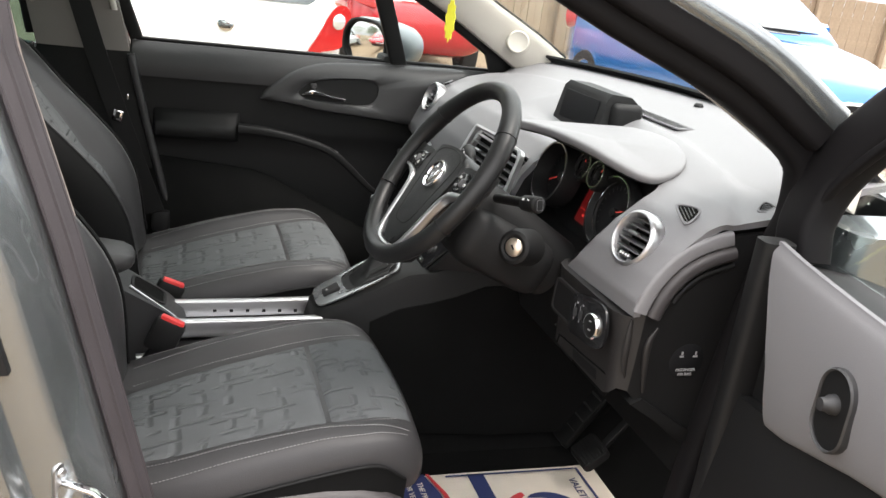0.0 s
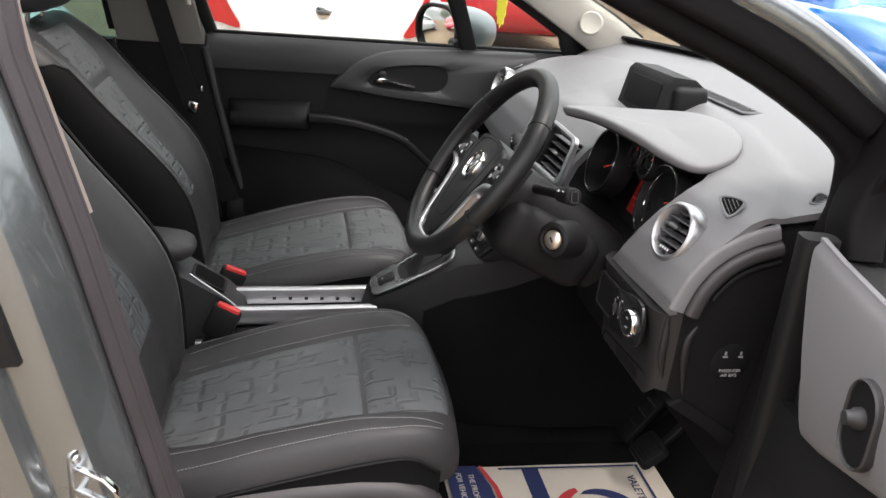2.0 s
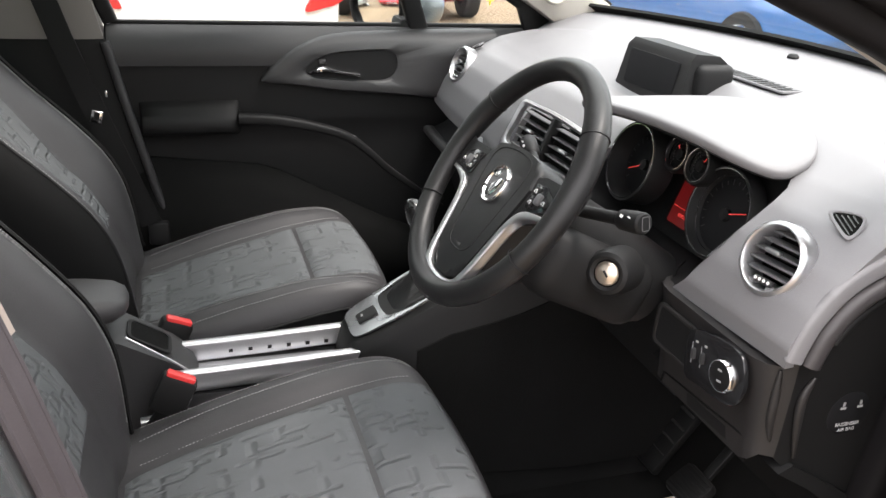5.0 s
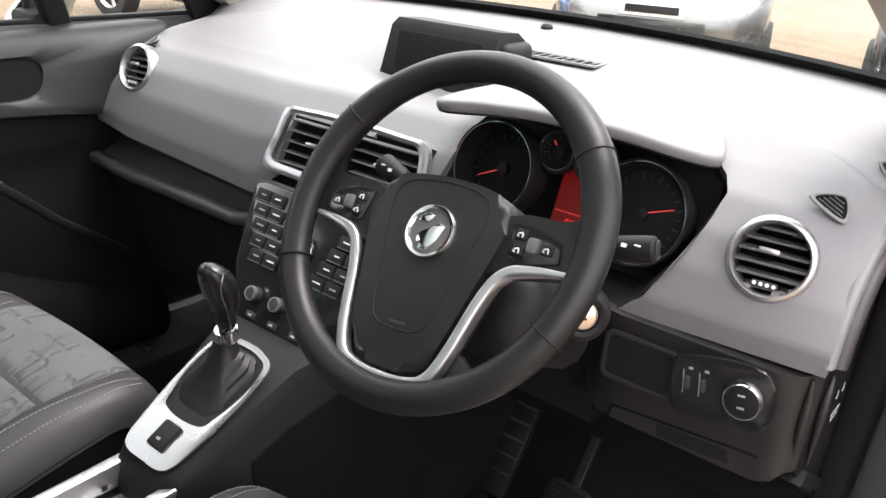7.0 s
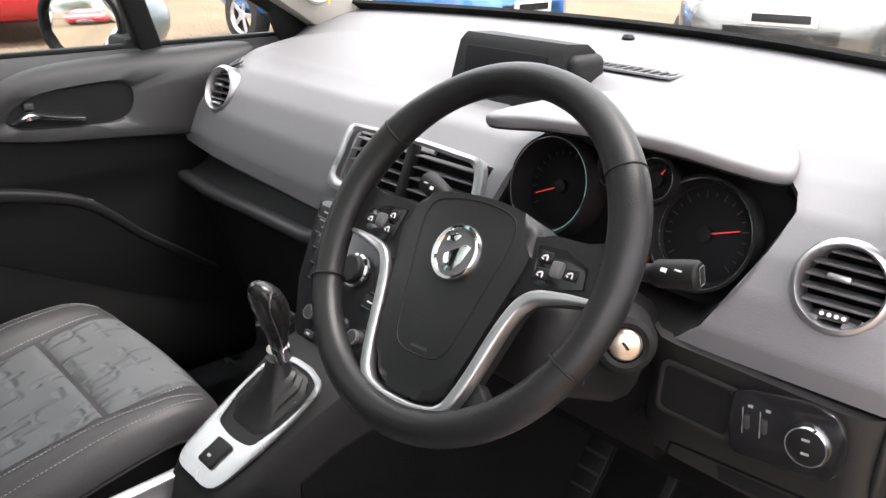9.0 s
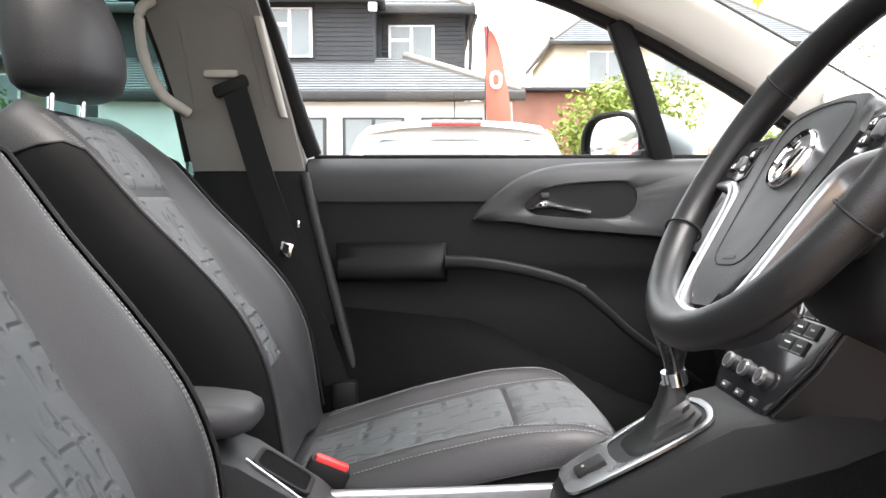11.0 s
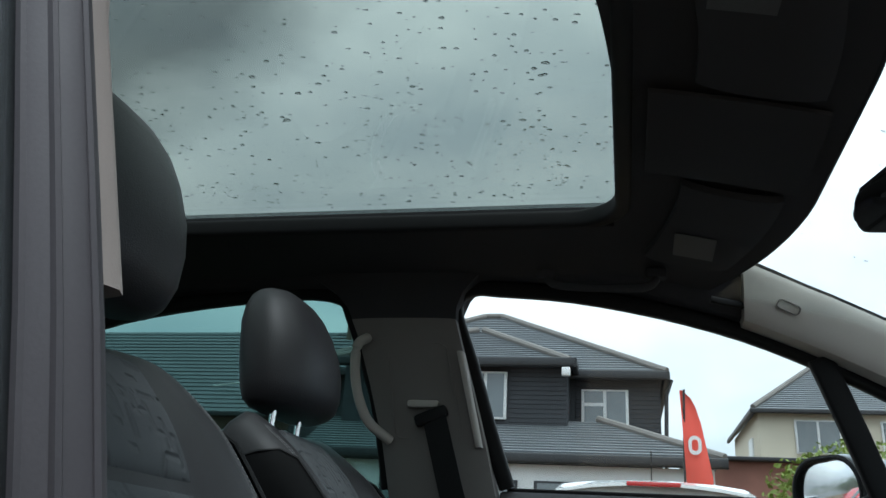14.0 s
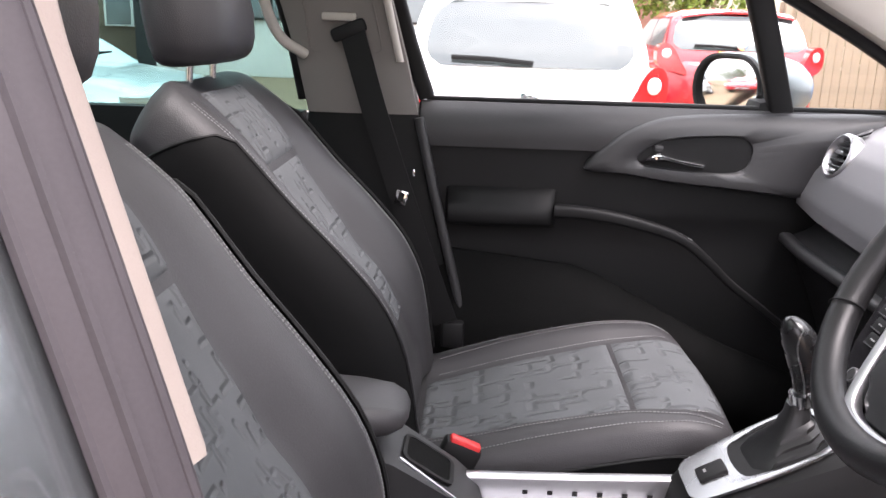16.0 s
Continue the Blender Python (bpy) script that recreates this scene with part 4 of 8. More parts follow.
# raised screen on the dash top
nav = part("screen_housing", loft([[V(0.450, 0.152, 1.055), V(0.450, -0.098, 1.055), V(0.57, -0.09, 1.09), V(0.57, 0.13, 1.09)],
                                   [V(0.4535, 0.143, 1.085), V(0.455, -0.091, 1.085), V(0.57, -0.09, 1.11), V(0.57, 0.13, 1.11)],
                                   [V(0.464, 0.130, 1.160), V(0.470, -0.090, 1.160), V(0.545, -0.092, 1.158), V(0.545, 0.126, 1.158)],
                                   [V(0.474, 0.124, 1.173), V(0.480, -0.088, 1.174), V(0.53, -0.088, 1.170), V(0.53, 0.120, 1.170)]]), M_BLACK, dash, "black raised screen hood")
part("screen", prism(rect(0.172, 0.068, 0.005), frame_at((0.4615, 0.024, 1.120), (-1, -0.03, 0.16)), 0.004, 0.001), M_DIAL, nav, "dark display screen")
part("screen_hood_wing", rbox((0.520, -0.088, 1.120), (0.080, 0.036, 0.074), 0.016, 4), M_BLACK, nav)
# sensor and slotted windscreen vent on the dash top
part("light_sensor", lathe([(0, 0.009), (0.008, 0.008), (0.012, 0.003), (0.012, 0)], frame_at((0.777, 0.015, 1.149), (0, 0, 1), (1, 0, 0)), 16), M_BLACK, dash)
va, vb = V(0.610, 0.06, 1.1255), V(0.613, -0.196, 1.1260)
slot = part("dash_slot_vent", sweep([va + (vb - va) * t for t in (0, 0.5, 1)], rect(0.044, 0.004, 0.001)), M_CARPET, dash, "slotted black top vent")
for k in range(15):
    p = va + (vb - va) * ((k + 0.5) / 15)
    part("slot_bar", rbox(p + V(0, 0, 0.0025), (0.042, 0.0026, 0.002), 0), M_SLAT, slot)
part("slot_rim", ring_prism(rect(0.052, 0.266, 0.005), rect(0.043, 0.257, 0.003), Matrix.Translation((va + vb) / 2) @ Matrix.Rotation(radians(0.7), 4, "Z"), 0.0035), M_PAD, slot)

# instrument binnacle
FE = [(0.218, -0.178, 1.116), (0.232, -0.25, 1.120), (0.250, -0.33, 1.122), (0.272, -0.42, 1.117), (0.300, -0.485, 1.104), (0.334, -0.520, 1.094)]
BE = [(0.402, -0.158, 1.113), (0.474, -0.230, 1.124), (0.492, -0.335, 1.125), (0.472, -0.425, 1.117), (0.427, -0.488, 1.103), (0.374, -0.517, 1.093)]
loop = smooth_path(FE + BE[::-1], 6, True)
mid = sum(loop, V(0, 0, 0)) / len(loop)
hood_rows = [[mid + (p - mid) * k + V(0, 0, dz) for p in loop] for k, dz in ((0.02, -0.006), (0.88, -0.009), (0.955, -0.0105), (0.982, -0.0095), (0.994, -0.0065), (1.0, -0.002), (0.997, 0.0015), (0.982, 0.0045), (0.92, 0.007), (0.8, 0.009), (0.6, 0.010), (0.3, 0.0105), (0.02, 0.0105))]
hood = part("binnacle_hood", loft(hood_rows), M_PAD, dash, "pale grey instrument hood", 70)
part("hood_lining", loft([[mid + (p - mid) * k + V(0, 0, dz) for p in loop] for k, dz in ((0.02, -0.0090), (0.90, -0.0125), (0.965, -0.0122), (0.984, -0.0108), (0.96, -0.0085))]), M_BLACK, hood, "black underside of the hood", 70)
COWL = [(-0.172, 1.080, 0.36), (-0.162, 1.055, 0.32), (-0.155, 1.0, 0.272), (-0.150, 0.93, 0.25), (-0.20, 0.905, 0.25), (-0.33, 0.895, 0.25), (-0.462, 0.905, 0.25), (-0.503, 0.95, 0.252), (-0.528, 0.99, 0.262), (-0.543, 1.04, 0.30), (-0.545, 1.062, 0.343), (-0.522, 1.074, 0.37)]
cw = [smooth_path([V(x - 0.004, y, z) for y, z, x in COWL], 3)]
cw.append([V(p.x + 0.012, -0.345 + (p.y + 0.345) * 0.975, 1.0 + (p.z - 1.0) * 0.97) for p in cw[0]])
cw.append([V(0.378, -0.345 + (p.y + 0.345) * 0.90, 1.0 + (p.z - 1.0) * 0.85) for p in cw[0]])
part("binnacle_cowl", loft(cw, closed=False), M_BLACK, dash, "black instrument cowl")
part("cluster_face", prism(rect(0.36, 0.19, 0.03), frame_at((0.372, -0.340, 1.002), (-0.96, 0, 0.28)), 0.006), M_BLACK, dash)


def gauge(c, r, depth, parent, angle):
    m = frame_at(c, (-0.96, 0, 0.28))
    g = part("gauge_hood", lathe([(r * 0.9, 0.0), (r + 0.002, depth), (r + 0.007, depth), (r + 0.009, depth - 0.006), (r + 0.006, -0.01)], m, 40), M_BLACK, parent, "black gauge cowl")
    part("gauge_rim", lathe([(r * 0.93, 0.004), (r * 0.95, 0.008), (r * 0.99, 0.007), (r * 0.99, 0.002)], m, 40), M_CHROME, g, "chrome gauge rim")
    part("dial", lathe([(0.0005, 0.001), (r * 0.92, 0.001), (r * 0.95, 0.0)], m, 36), M_DIAL, g)
    part("gauge_bezel", lathe([(r + 0.0022, depth - 0.001), (r + 0.0026, depth + 0.0008), (r + 0.0036, depth + 0.0008), (r + 0.004, depth - 0.001)], m, 44), M_CHROME, g, "thin chrome bezel")
    for k in range(19):
        a = radians(-130 + 260 * k / 18)
        part("dial_tick", rbox((0, 0, 0), (0.0014, r * (0.14 if k % 2 == 0 else 0.08), 0.0006), 0, 1, m @ Matrix.Rotation(a, 4, "Z") @ Matrix.Translation((0, r * 0.78, 0.0022))), M_TRIM, g)
    part("needle", rbox((0, 0, 0), (0.0014, r * 0.72, 0.001), 0, 1, m @ Matrix.Rotation(radians(angle), 4, "Z") @ Matrix.Translation((0, r * 0.34, 0.005))), M_GLOWTXT, g, "lit red needle")
    part("needle_hub", lathe([(0.0, 0.008), (0.009, 0.007), (0.010, 0.001)], m, 16), M_BLACK, g)
    return g


gauge((0.322, -0.226, 1.014), 0.060, 0.034, dash, 115)
gauge((0.338, -0.437, 1.002), 0.063, 0.020, dash, -70)
gauge((0.333, -0.308, 1.056), 0.023, 0.012, dash, 40)
gauge((0.333, -0.366, 1.054), 0.023, 0.012, dash, -30)
dm = frame_at((0.342, -0.338, 0.988), (-0.94, 0, 0.34))
disp = part("display", prism(rect(0.062, 0.088, 0.004), dm, 0.003), M_GLOW, dash, "red lit trip display")
part("display_line", rbox((0, 0, 0), (0.056, 0.0012, 0.0006), 0, 1, dm @ Matrix.Translation((0, -0.016, 0.004))), M_GLOWTXT, disp)
letters("display_digits", "059295", 0.0085, dm @ Matrix.Translation((0.004, -0.0275, 0.0035)), M_GLOWTXT, disp)

# headlamp control panel and coin tray
hlm = frame_at((0.2255, -0.622, 0.868), (-1, -0.04, 0.03), (0, 0.12, 1))
lamp_o = [(p.x, p.y) for p in smooth_path([V(x, y, 0) for x, y in [(-0.062, -0.035), (-0.03, -0.04), (0.02, -0.042), (0.045, -0.036), (0.056, -0.015), (0.056, 0.012), (0.045, 0.032), (0.02, 0.038), (-0.03, 0.036), (-0.056, 0.030), (-0.06, 0.02)]], 3, True)]
lp = part("lamp_panel", prism(lamp_o, hlm, 0.006, 0.002), M_GLOSS, dash, "glossy black lamp control panel")
kn = part("lamp_knob", lathe([(0, 0.010), (0.018, 0.010), (0.0205, 0.009), (0.021, 0.0)], hlm @ Matrix.Translation((0.022, -0.004, 0.005)), 32), M_BLACK, lp)
part("knob_rim", lathe([(0.0205, 0.0), (0.0225, 0.002), (0.0225, 0.008), (0.0210, 0.0105), (0.0197, 0.0105)], hlm @ Matrix.Translation((0.022, -0.004, 0.005)), 32), M_CHROME, kn, "chrome knob rim")
part("knob_mark", join(rbox((0, 0, 0), (0.008, 0.0025, 0.0006), 0, 1, hlm @ Matrix.Translation((0.022, 0.004, 0.0155))), rbox((0, 0, 0), (0.008, 0.0025, 0.0006), 0, 1, hlm @ Matrix.Translation((0.022, -0.011, 0.0155)))), M_MARK, kn)
for dx in (-0.043, -0.024):
    part("thumbwheel", rbox((0, 0, 0), (0.006, 0.016, 0.008), 0.002, 2, hlm @ Matrix.Translation((dx, 0.0, 0.007))), M_TRIM, lp)
    part("panel_mark", join(rbox((0, 0, 0), (0.005, 0.003, 0.0006), 0, 1, hlm @ Matrix.Translation((dx + 0.003, 0.018, 0.0065))), rbox((0, 0, 0), (0.0008, 0.03, 0.0006), 0, 1, hlm @ Matrix.Translation((dx - 0.005, 0.0, 0.0065)))), M_MARK, lp)
part("coin_tray", ring_prism(rect(0.098, 0.066, 0.012), rect(0.086, 0.054, 0.008), frame_at((0.232, -0.512, 0.853), (-1, 0, 0.05)), 0.004), M_KNEE, dash, "open coin tray")
part("coin_tray_hole", prism(rect(0.088, 0.056, 0.008), frame_at((0.2315, -0.512, 0.853), (-1, 0, 0.05)), 0.0025), M_BLACK, dash)
part("flap_groove", tube(smooth_path([knee_pt(u, y) - V(0.0005, 0, 0) for u, y in ((0.99, -0.474), (0.90, -0.478), (0.87, -0.486), (0.82, -0.58), (0.775, -0.66), (0.79, -0.672), (0.86, -0.676), (0.99, -0.678))], 4), 0.0016, 6), M_CARPET, dash, "fuse flap joint")
part("flap_pull", slab(lambda u, v: knee_pt(0.865 - 0.03 * (v + 0.54) / -0.09 + 0.115 * u, v - 0.004 * u) - V(0.001, 0, 0), span(0, 1, 3), span(-0.632, -0.54, 5), (0.003, 0, 0)), M_BLACK, dash, "recessed flap pull")

# ---------------- centre stack with radio and heater controls ----------------
stm = frame_at((0.150, 0.018, 0.825), (-0.86, 0, 0.5))
stack = thing("control_stack", (0.2, 0.018, 0.6), "black radio and climate control stack with rows of buttons", "control panel")
so = [(-0.152, 0.105), (-0.13, 0.112), (0.13, 0.112), (0.152, 0.105), (0.128, -0.02), (0.088, -0.095), (0.06, -0.112), (-0.06, -0.112), (-0.088, -0.095), (-0.128, -0.02)]
part("stack_body", prism([(x * 1.07, y * 1.05) for x, y in so], stm @ Matrix.Translation((0, 0, -0.10)), 0.097), M_TRIM, stack)
face = part("stack_face", prism(so, stm @ Matrix.Translation((0, 0, -0.002)), 0.008, 0.003), M_GLOSS, stack, "gloss black control face")
for sx in (-1, 1):
    for col in range(2):
        for k in range(5):
            x = sx * (0.122 - 0.034 * col - 0.009 * k)
            part("button", rbox((0, 0, 0), (0.0315, 0.0205, 0.007), 0.002, 2, stm @ Matrix.Translation((x, 0.090 - 0.0235 * k, 0.007))), M_BLACK, face)
            part("button_edge", rbox((0, 0, 0), (0.029, 0.0014, 0.0006), 0, 1, stm @ Matrix.Translation((x, 0.0815 - 0.0235 * k, 0.0108))), M_SLAT, face)
            part("button_mark", rbox((0, 0, 0), (0.010 + 0.003 * ((k + col) % 3), 0.0022, 0.0006), 0, 1, stm @ Matrix.Translation((x + 0.002, 0.091 - 0.0235 * k, 0.0108))), M_PRINT if col else M_MARK, face)
part("disc_slot", rbox((0, 0, 0), (0.13, 0.004, 0.002), 0.001, 1, stm @ Matrix.Translation((0, 0.10, 0.007))), M_BLACK, face)
rk = part("radio_knob", lathe([(0, 0.022), (0.019, 0.022), (0.022, 0.019), (0.023, 0)], stm @ Matrix.Translation((0, 0.03, 0.006)), 28), M_BLACK, face)
part("knob_rim", lathe([(0.0225, 0.002), (0.026, 0.004), (0.026, 0.009), (0.0225, 0.011)], stm @ Matrix.Translation((0, 0.03, 0.006)), 28), M_CHROME, rk)
for x in (-0.055, 0.0, 0.055):
    ck = part("climate_knob", lathe([(0, 0.016), (0.0085, 0.016), (0.0105, 0.013), (0.012, 0)], stm @ Matrix.Translation((x, -0.058, 0.006)), 24), M_TRIM, face)
    part("knob_rim", lathe([(0.0095, 0.0155), (0.0112, 0.0155), (0.0118, 0.012), (0.0110, 0.009)], stm @ Matrix.Translation((x, -0.058, 0.006)), 24), M_SILVER, ck)
    part("button", rbox((0, 0, 0), (0.022, 0.010, 0.006), 0.002, 2, stm @ Matrix.Translation((x * 0.9, -0.090, 0.006))), M_TRIM, face)
    part("button_mark", rbox((0, 0, 0), (0.008, 0.003, 0.0006), 0, 1, stm @ Matrix.Translation((x * 0.9, -0.090, 0.0095))), M_PRINT, face)
part("face_edge", sweep([stm @ V(x, y, 0.003) for x, y in so], circle(0.0015, 6), (-0.86, 0, 0.5), True), M_TRIM, face)

# ---------------- steering wheel and column ----------------
WC = V(0.007, -0.357, 1.047)
wm = frame_at(WC, (-0.827, 0, 0.562)) @ Matrix.Rotation(radians(4.5), 4, "Z")
wheel = thing("steering_wheel", WC, "black leather steering wheel with satin silver spokes", "steering wheel")
RIM = 0.1825
rim_rings = []
for k in range(72):
    a = 2 * math.pi * k / 72
    grip = 1.0 + 0.12 * max(0, math.cos(a - radians(28))) ** 12 + 0.12 * max(0, math.cos(a - radians(152))) ** 12
    rim_rings.append([wm @ V((RIM + 0.0175 * grip * math.cos(b)) * math.cos(a), (RIM + 0.0175 * grip * math.cos(b)) * math.sin(a), 0.0165 * grip * math.sin(b)) for b in [2 * math.pi * j / 14 for j in range(14)]])
rim = part("rim", loft(rim_rings, loop=True), M_WHEEL, wheel, "black leather rim")
for deg in (34, 146, 205, 335):
    a = radians(deg)
    part("rim_seam", sweep([wm @ V((RIM + 0.0192 * math.cos(b)) * math.cos(a), (RIM + 0.0192 * math.cos(b)) * math.sin(a), 0.0185 * math.sin(b)) for b in [2 * math.pi * j / 16 for j in range(16)]],
                           circle(0.0012, 6), wm.to_3x3() @ V(math.cos(a + 1.57), math.sin(a + 1.57), 0), True), M_BLACK, rim)
hm = wm @ Matrix.Translation((0, -0.009, -0.016))
hub_o = [(-0.080, 0.046), (-0.05, 0.058), (0, 0.062), (0.05, 0.058), (0.080, 0.046), (0.086, 0.016), (0.074, -0.04), (0.060, -0.10), (0.050, -0.132), (0.030, -0.146), (0, -0.148), (-0.030, -0.146), (-0.050, -0.132), (-0.060, -0.10), (-0.074, -0.04), (-0.086, 0.016)]
hub_s = [(p.x, p.y) for p in smooth_path([V(x, y, 0) for x, y in hub_o], 3, True)]
hub = part("airbag_cover", prism(hub_s, hm @ Matrix.Translation((0, 0, -0.03)), 0.046, 0.012, 4), M_WHEEL, wheel, "black grained airbag cover")
inner = [(x * 0.70 + 0.0, y * 0.78 + 0.008) for x, y in hub_s]
part("cover_groove", sweep([hm @ V(x, y, 0.0158) for x, y in inner], circle(0.0011, 6), hm.to_3x3() @ V(0, 0, 1), True), M_BLACK, hub)
# silver spoke trim
trim_l = [(-0.162, -0.008), (-0.13, -0.012), (-0.100, -0.022), (-0.084, -0.05), (-0.068, -0.115), (-0.054, -0.146), (-0.03, -0.156), (0, -0.158), (0.03, -0.156), (0.054, -0.146), (0.068, -0.115), (0.084, -0.05), (0.100, -0.022), (0.13, -0.012), (0.162, -0.008)]
tp = smooth_path([V(x, y, 0) for x, y in trim_l], 5)
sc = [1 - 0.55 * (1 - min(1, min(i, len(tp) - 1 - i) / 8)) for i in range(len(tp))]
part("spoke_trim", sweep([hm @ V(p.x, p.y, 0.010) for p in tp], rect(0.0125, 0.017, 0.004), hm.to_3x3() @ V(0, 0, 1), scales=sc), M_SILVER, wheel, "satin silver spoke trim")
for sx in (-1, 1):
    out = [(0.07, 0.042), (0.10, 0.036), (0.14, 0.036), (0.168, 0.044), (0.178, 0.052), (0.178, 0.02), (0.174, -0.008), (0.14, -0.014), (0.10, -0.022), (0.075, -0.03)]
    poly = [(sx * x, y) for x, y in out]
    sp = part("spoke", prism(poly if sx > 0 else poly[::-1], hm @ Matrix.Translation((0, 0, -0.010)), 0.022, 0.006, 3), M_WHEEL, wheel, "dark grey spoke")
    pod = [(sx * x, y) for x, y in ((0.090, 0.030), (0.120, 0.031), (0.148, 0.020), (0.152, 0.000), (0.112, -0.010), (0.096, -0.006))]
    pd = part("button_pod", prism(pod if sx > 0 else pod[::-1], hm @ Matrix.Translation((0, 0, 0.011)), 0.004, 0.0015), M_GLOSS, sp, "gloss black button pod")
    part("pod_roller", rbox((0, 0, 0), (0.013, 0.016, 0.008), 0.003, 2, hm @ Matrix.Translation((sx * 0.120, 0.011, 0.016))), M_SLAT, pd, "ribbed grey roller")
    for dx, dy in ((0.104, 0.020), (0.105, 0.004), (0.136, 0.010)):
        part("pod_button", rbox((0, 0, 0), (0.013, 0.011, 0.003), 0.001, 1, hm @ Matrix.Translation((sx * dx, dy, 0.0155))), M_BLACK, pd)
        for q, (mx, my, ww, hh, tw) in enumerate(((-0.0012, 0.001, 0.005, 0.0013, 0.4), (0.002, -0.001, 0.0012, 0.005, 0.1), (-0.003, -0.002, 0.0028, 0.0012, -0.5))):
            part("pod_mark", rbox((0, 0, 0), (ww, hh, 0.0006), 0, 1, hm @ Matrix.Translation((sx * dx + mx, dy + my, 0.0173 + 0.0001 * q)) @ Matrix.Rotation(tw, 4, "Z")), M_PRINT, pd)
    low = [(sx * x, y) for x, y in ((0.05, -0.12), (0.072, -0.11), (0.10, -0.13), (0.085, -0.152), (0.04, -0.168), (0.0, -0.172), (0.0, -0.145), (0.04, -0.14))]
    part("lower_spoke", prism(low if sx < 0 else low[::-1], hm @ Matrix.Translation((0, 0, -0.016)), 0.018, 0.004), M_WHEEL, wheel)
em = hm @ Matrix.Translation((0, 0.0, 0.0165))
badge = part("emblem", lathe([(0, 0.001), (0.024, 0.001), (0.0255, 0.004), (0.0285, 0.0045), (0.030, 0.002), (0.030, -0.003)], em, 36), M_CHROME, wheel, "round chrome emblem")
part("emblem_field", lathe([(0.0003, 0.0016), (0.0238, 0.0016), (0.0242, 0.0012)], em, 32), M_SLAT, badge)
part("emblem_shape", join(prism([(-0.017, 0.008), (-0.004, 0.010), (0.0, 0.017), (-0.006, 0.019), (-0.015, 0.015)], em @ Matrix.Translation((0, 0, 0.0017)), 0.0014, 0.0005),
                          prism([(-0.006, -0.021), (0.004, -0.020), (0.013, -0.008), (0.018, 0.008), (0.010, 0.010), (0.004, 0.006), (-0.002, 0.002), (-0.012, -0.004), (-0.012, -0.012)], em @ Matrix.Translation((0, 0, 0.0017)), 0.0018, 0.0006)), M_CHROME, badge)
part("cover_lettering", rbox((0, 0, 0), (0.022, 0.003, 0.0005), 0, 1, hm @ Matrix.Translation((0, -0.10, 0.0165))), M_TRIM, hub)

col = thing("steering_column", (0.15, -0.36, 0.9), "black steering column shroud with stalks and ignition lock", "steering column")
cm = frame_at(WC + V(0.03, 0, -0.03), (0.827, 0, -0.562))
part("column_shroud", loft([[cm @ V(x * s, y * s, h) for x, y in rect(0.15, 0.12, 0.045, 4)] for h, s in ((-0.005, 0.62), (0.01, 0.78), (0.06, 0.92), (0.16, 1.0), (0.26, 1.05))]), M_BLACK, col)
part("lower_shroud", rbox((0.13, -0.375, 0.915), (0.20, 0.17, 0.11), 0.035, 3, Matrix.Rotation(radians(25), 4, "Y")), M_BLACK, col, "black lower shroud")
for sy, tip, lab in ((-1, V(0.127, -0.552, 1.045), "wiper stalk"), (1, V(0.125, -0.175, 1.047), "indicator stalk")):
    base = V(0.10, -0.36 + sy * 0.07, 1.02)
    d = (tip - base).normalized()
    st = part("stalk", sweep([base, base + d * 0.05, tip - d * 0.042], circle(0.009, 12)), M_BLACK, col, "black " + lab)
    part("stalk_end", lathe([(0.009, 0), (0.0135, 0.006), (0.0145, 0.03), (0.0145, 0.044), (0.012, 0.047), (0, 0.048)], frame_at(tip - d * 0.046, d, (0, 0, 1)), 20), M_BLACK, st)
    m2 = frame_at(tip + d * 0.0025, d, (0, 0, 1))
    part("stalk_cap", ring_prism(rect(0.013, 0.019, 0.003), rect(0.011, 0.017, 0.002), m2, 0.0006), M_SLAT, st)
    part("stalk_mark", rbox((0, 0, 0), (0.006, 0.004, 0.0006), 0, 1, frame_at(tip - d * 0.028 + V(-0.0125, 0, 0.0075), (-0.85, 0, 0.5))), M_PRINT, st)
    part("stalk_mark", rbox((0, 0, 0), (0.007, 0.0016, 0.0006), 0, 1, frame_at(tip - d * 0.014 + V(-0.0125, 0, 0.0075), (-0.85, 0, 0.5))), M_PRINT, st)
ig = frame_at((0.125, -0.482, 0.945), (-0.75, -0.62, 0.2))
lock = part("ignition_housing", lathe([(0.034, -0.06), (0.034, -0.012), (0.030, 0.0), (0.024, 0.003), (0.019, 0.001)], ig, 32), M_BLACK, col, "ignition lock housing")
part("ignition_barrel", lathe([(0, 0.005), (0.013, 0.005), (0.016, 0.003), (0.0175, 0.0)], ig, 28), M_BRASS, lock, "pale metal key barrel")
part("key_slot", rbox((0, 0, 0), (0.003, 0.010, 0.001), 0, 1, ig @ Matrix.Translation((0, 0, 0.0055)) @ Matrix.Rotation(0.7, 4, "Z")), M_BLACK, lock)

# ---------------- centre console: gear lever, rails, armrest ----------------
cons = thing("centre_console", (0.0, 0.01, 0.33), "dark centre console with silver gear surround", "centre console")


def deck(x):
    return poly_path([(-0.16, 0.605), (-0.12, 0.635), (0.06, 0.735), (0.14, 0.75), (0.25, 0.80)], x)


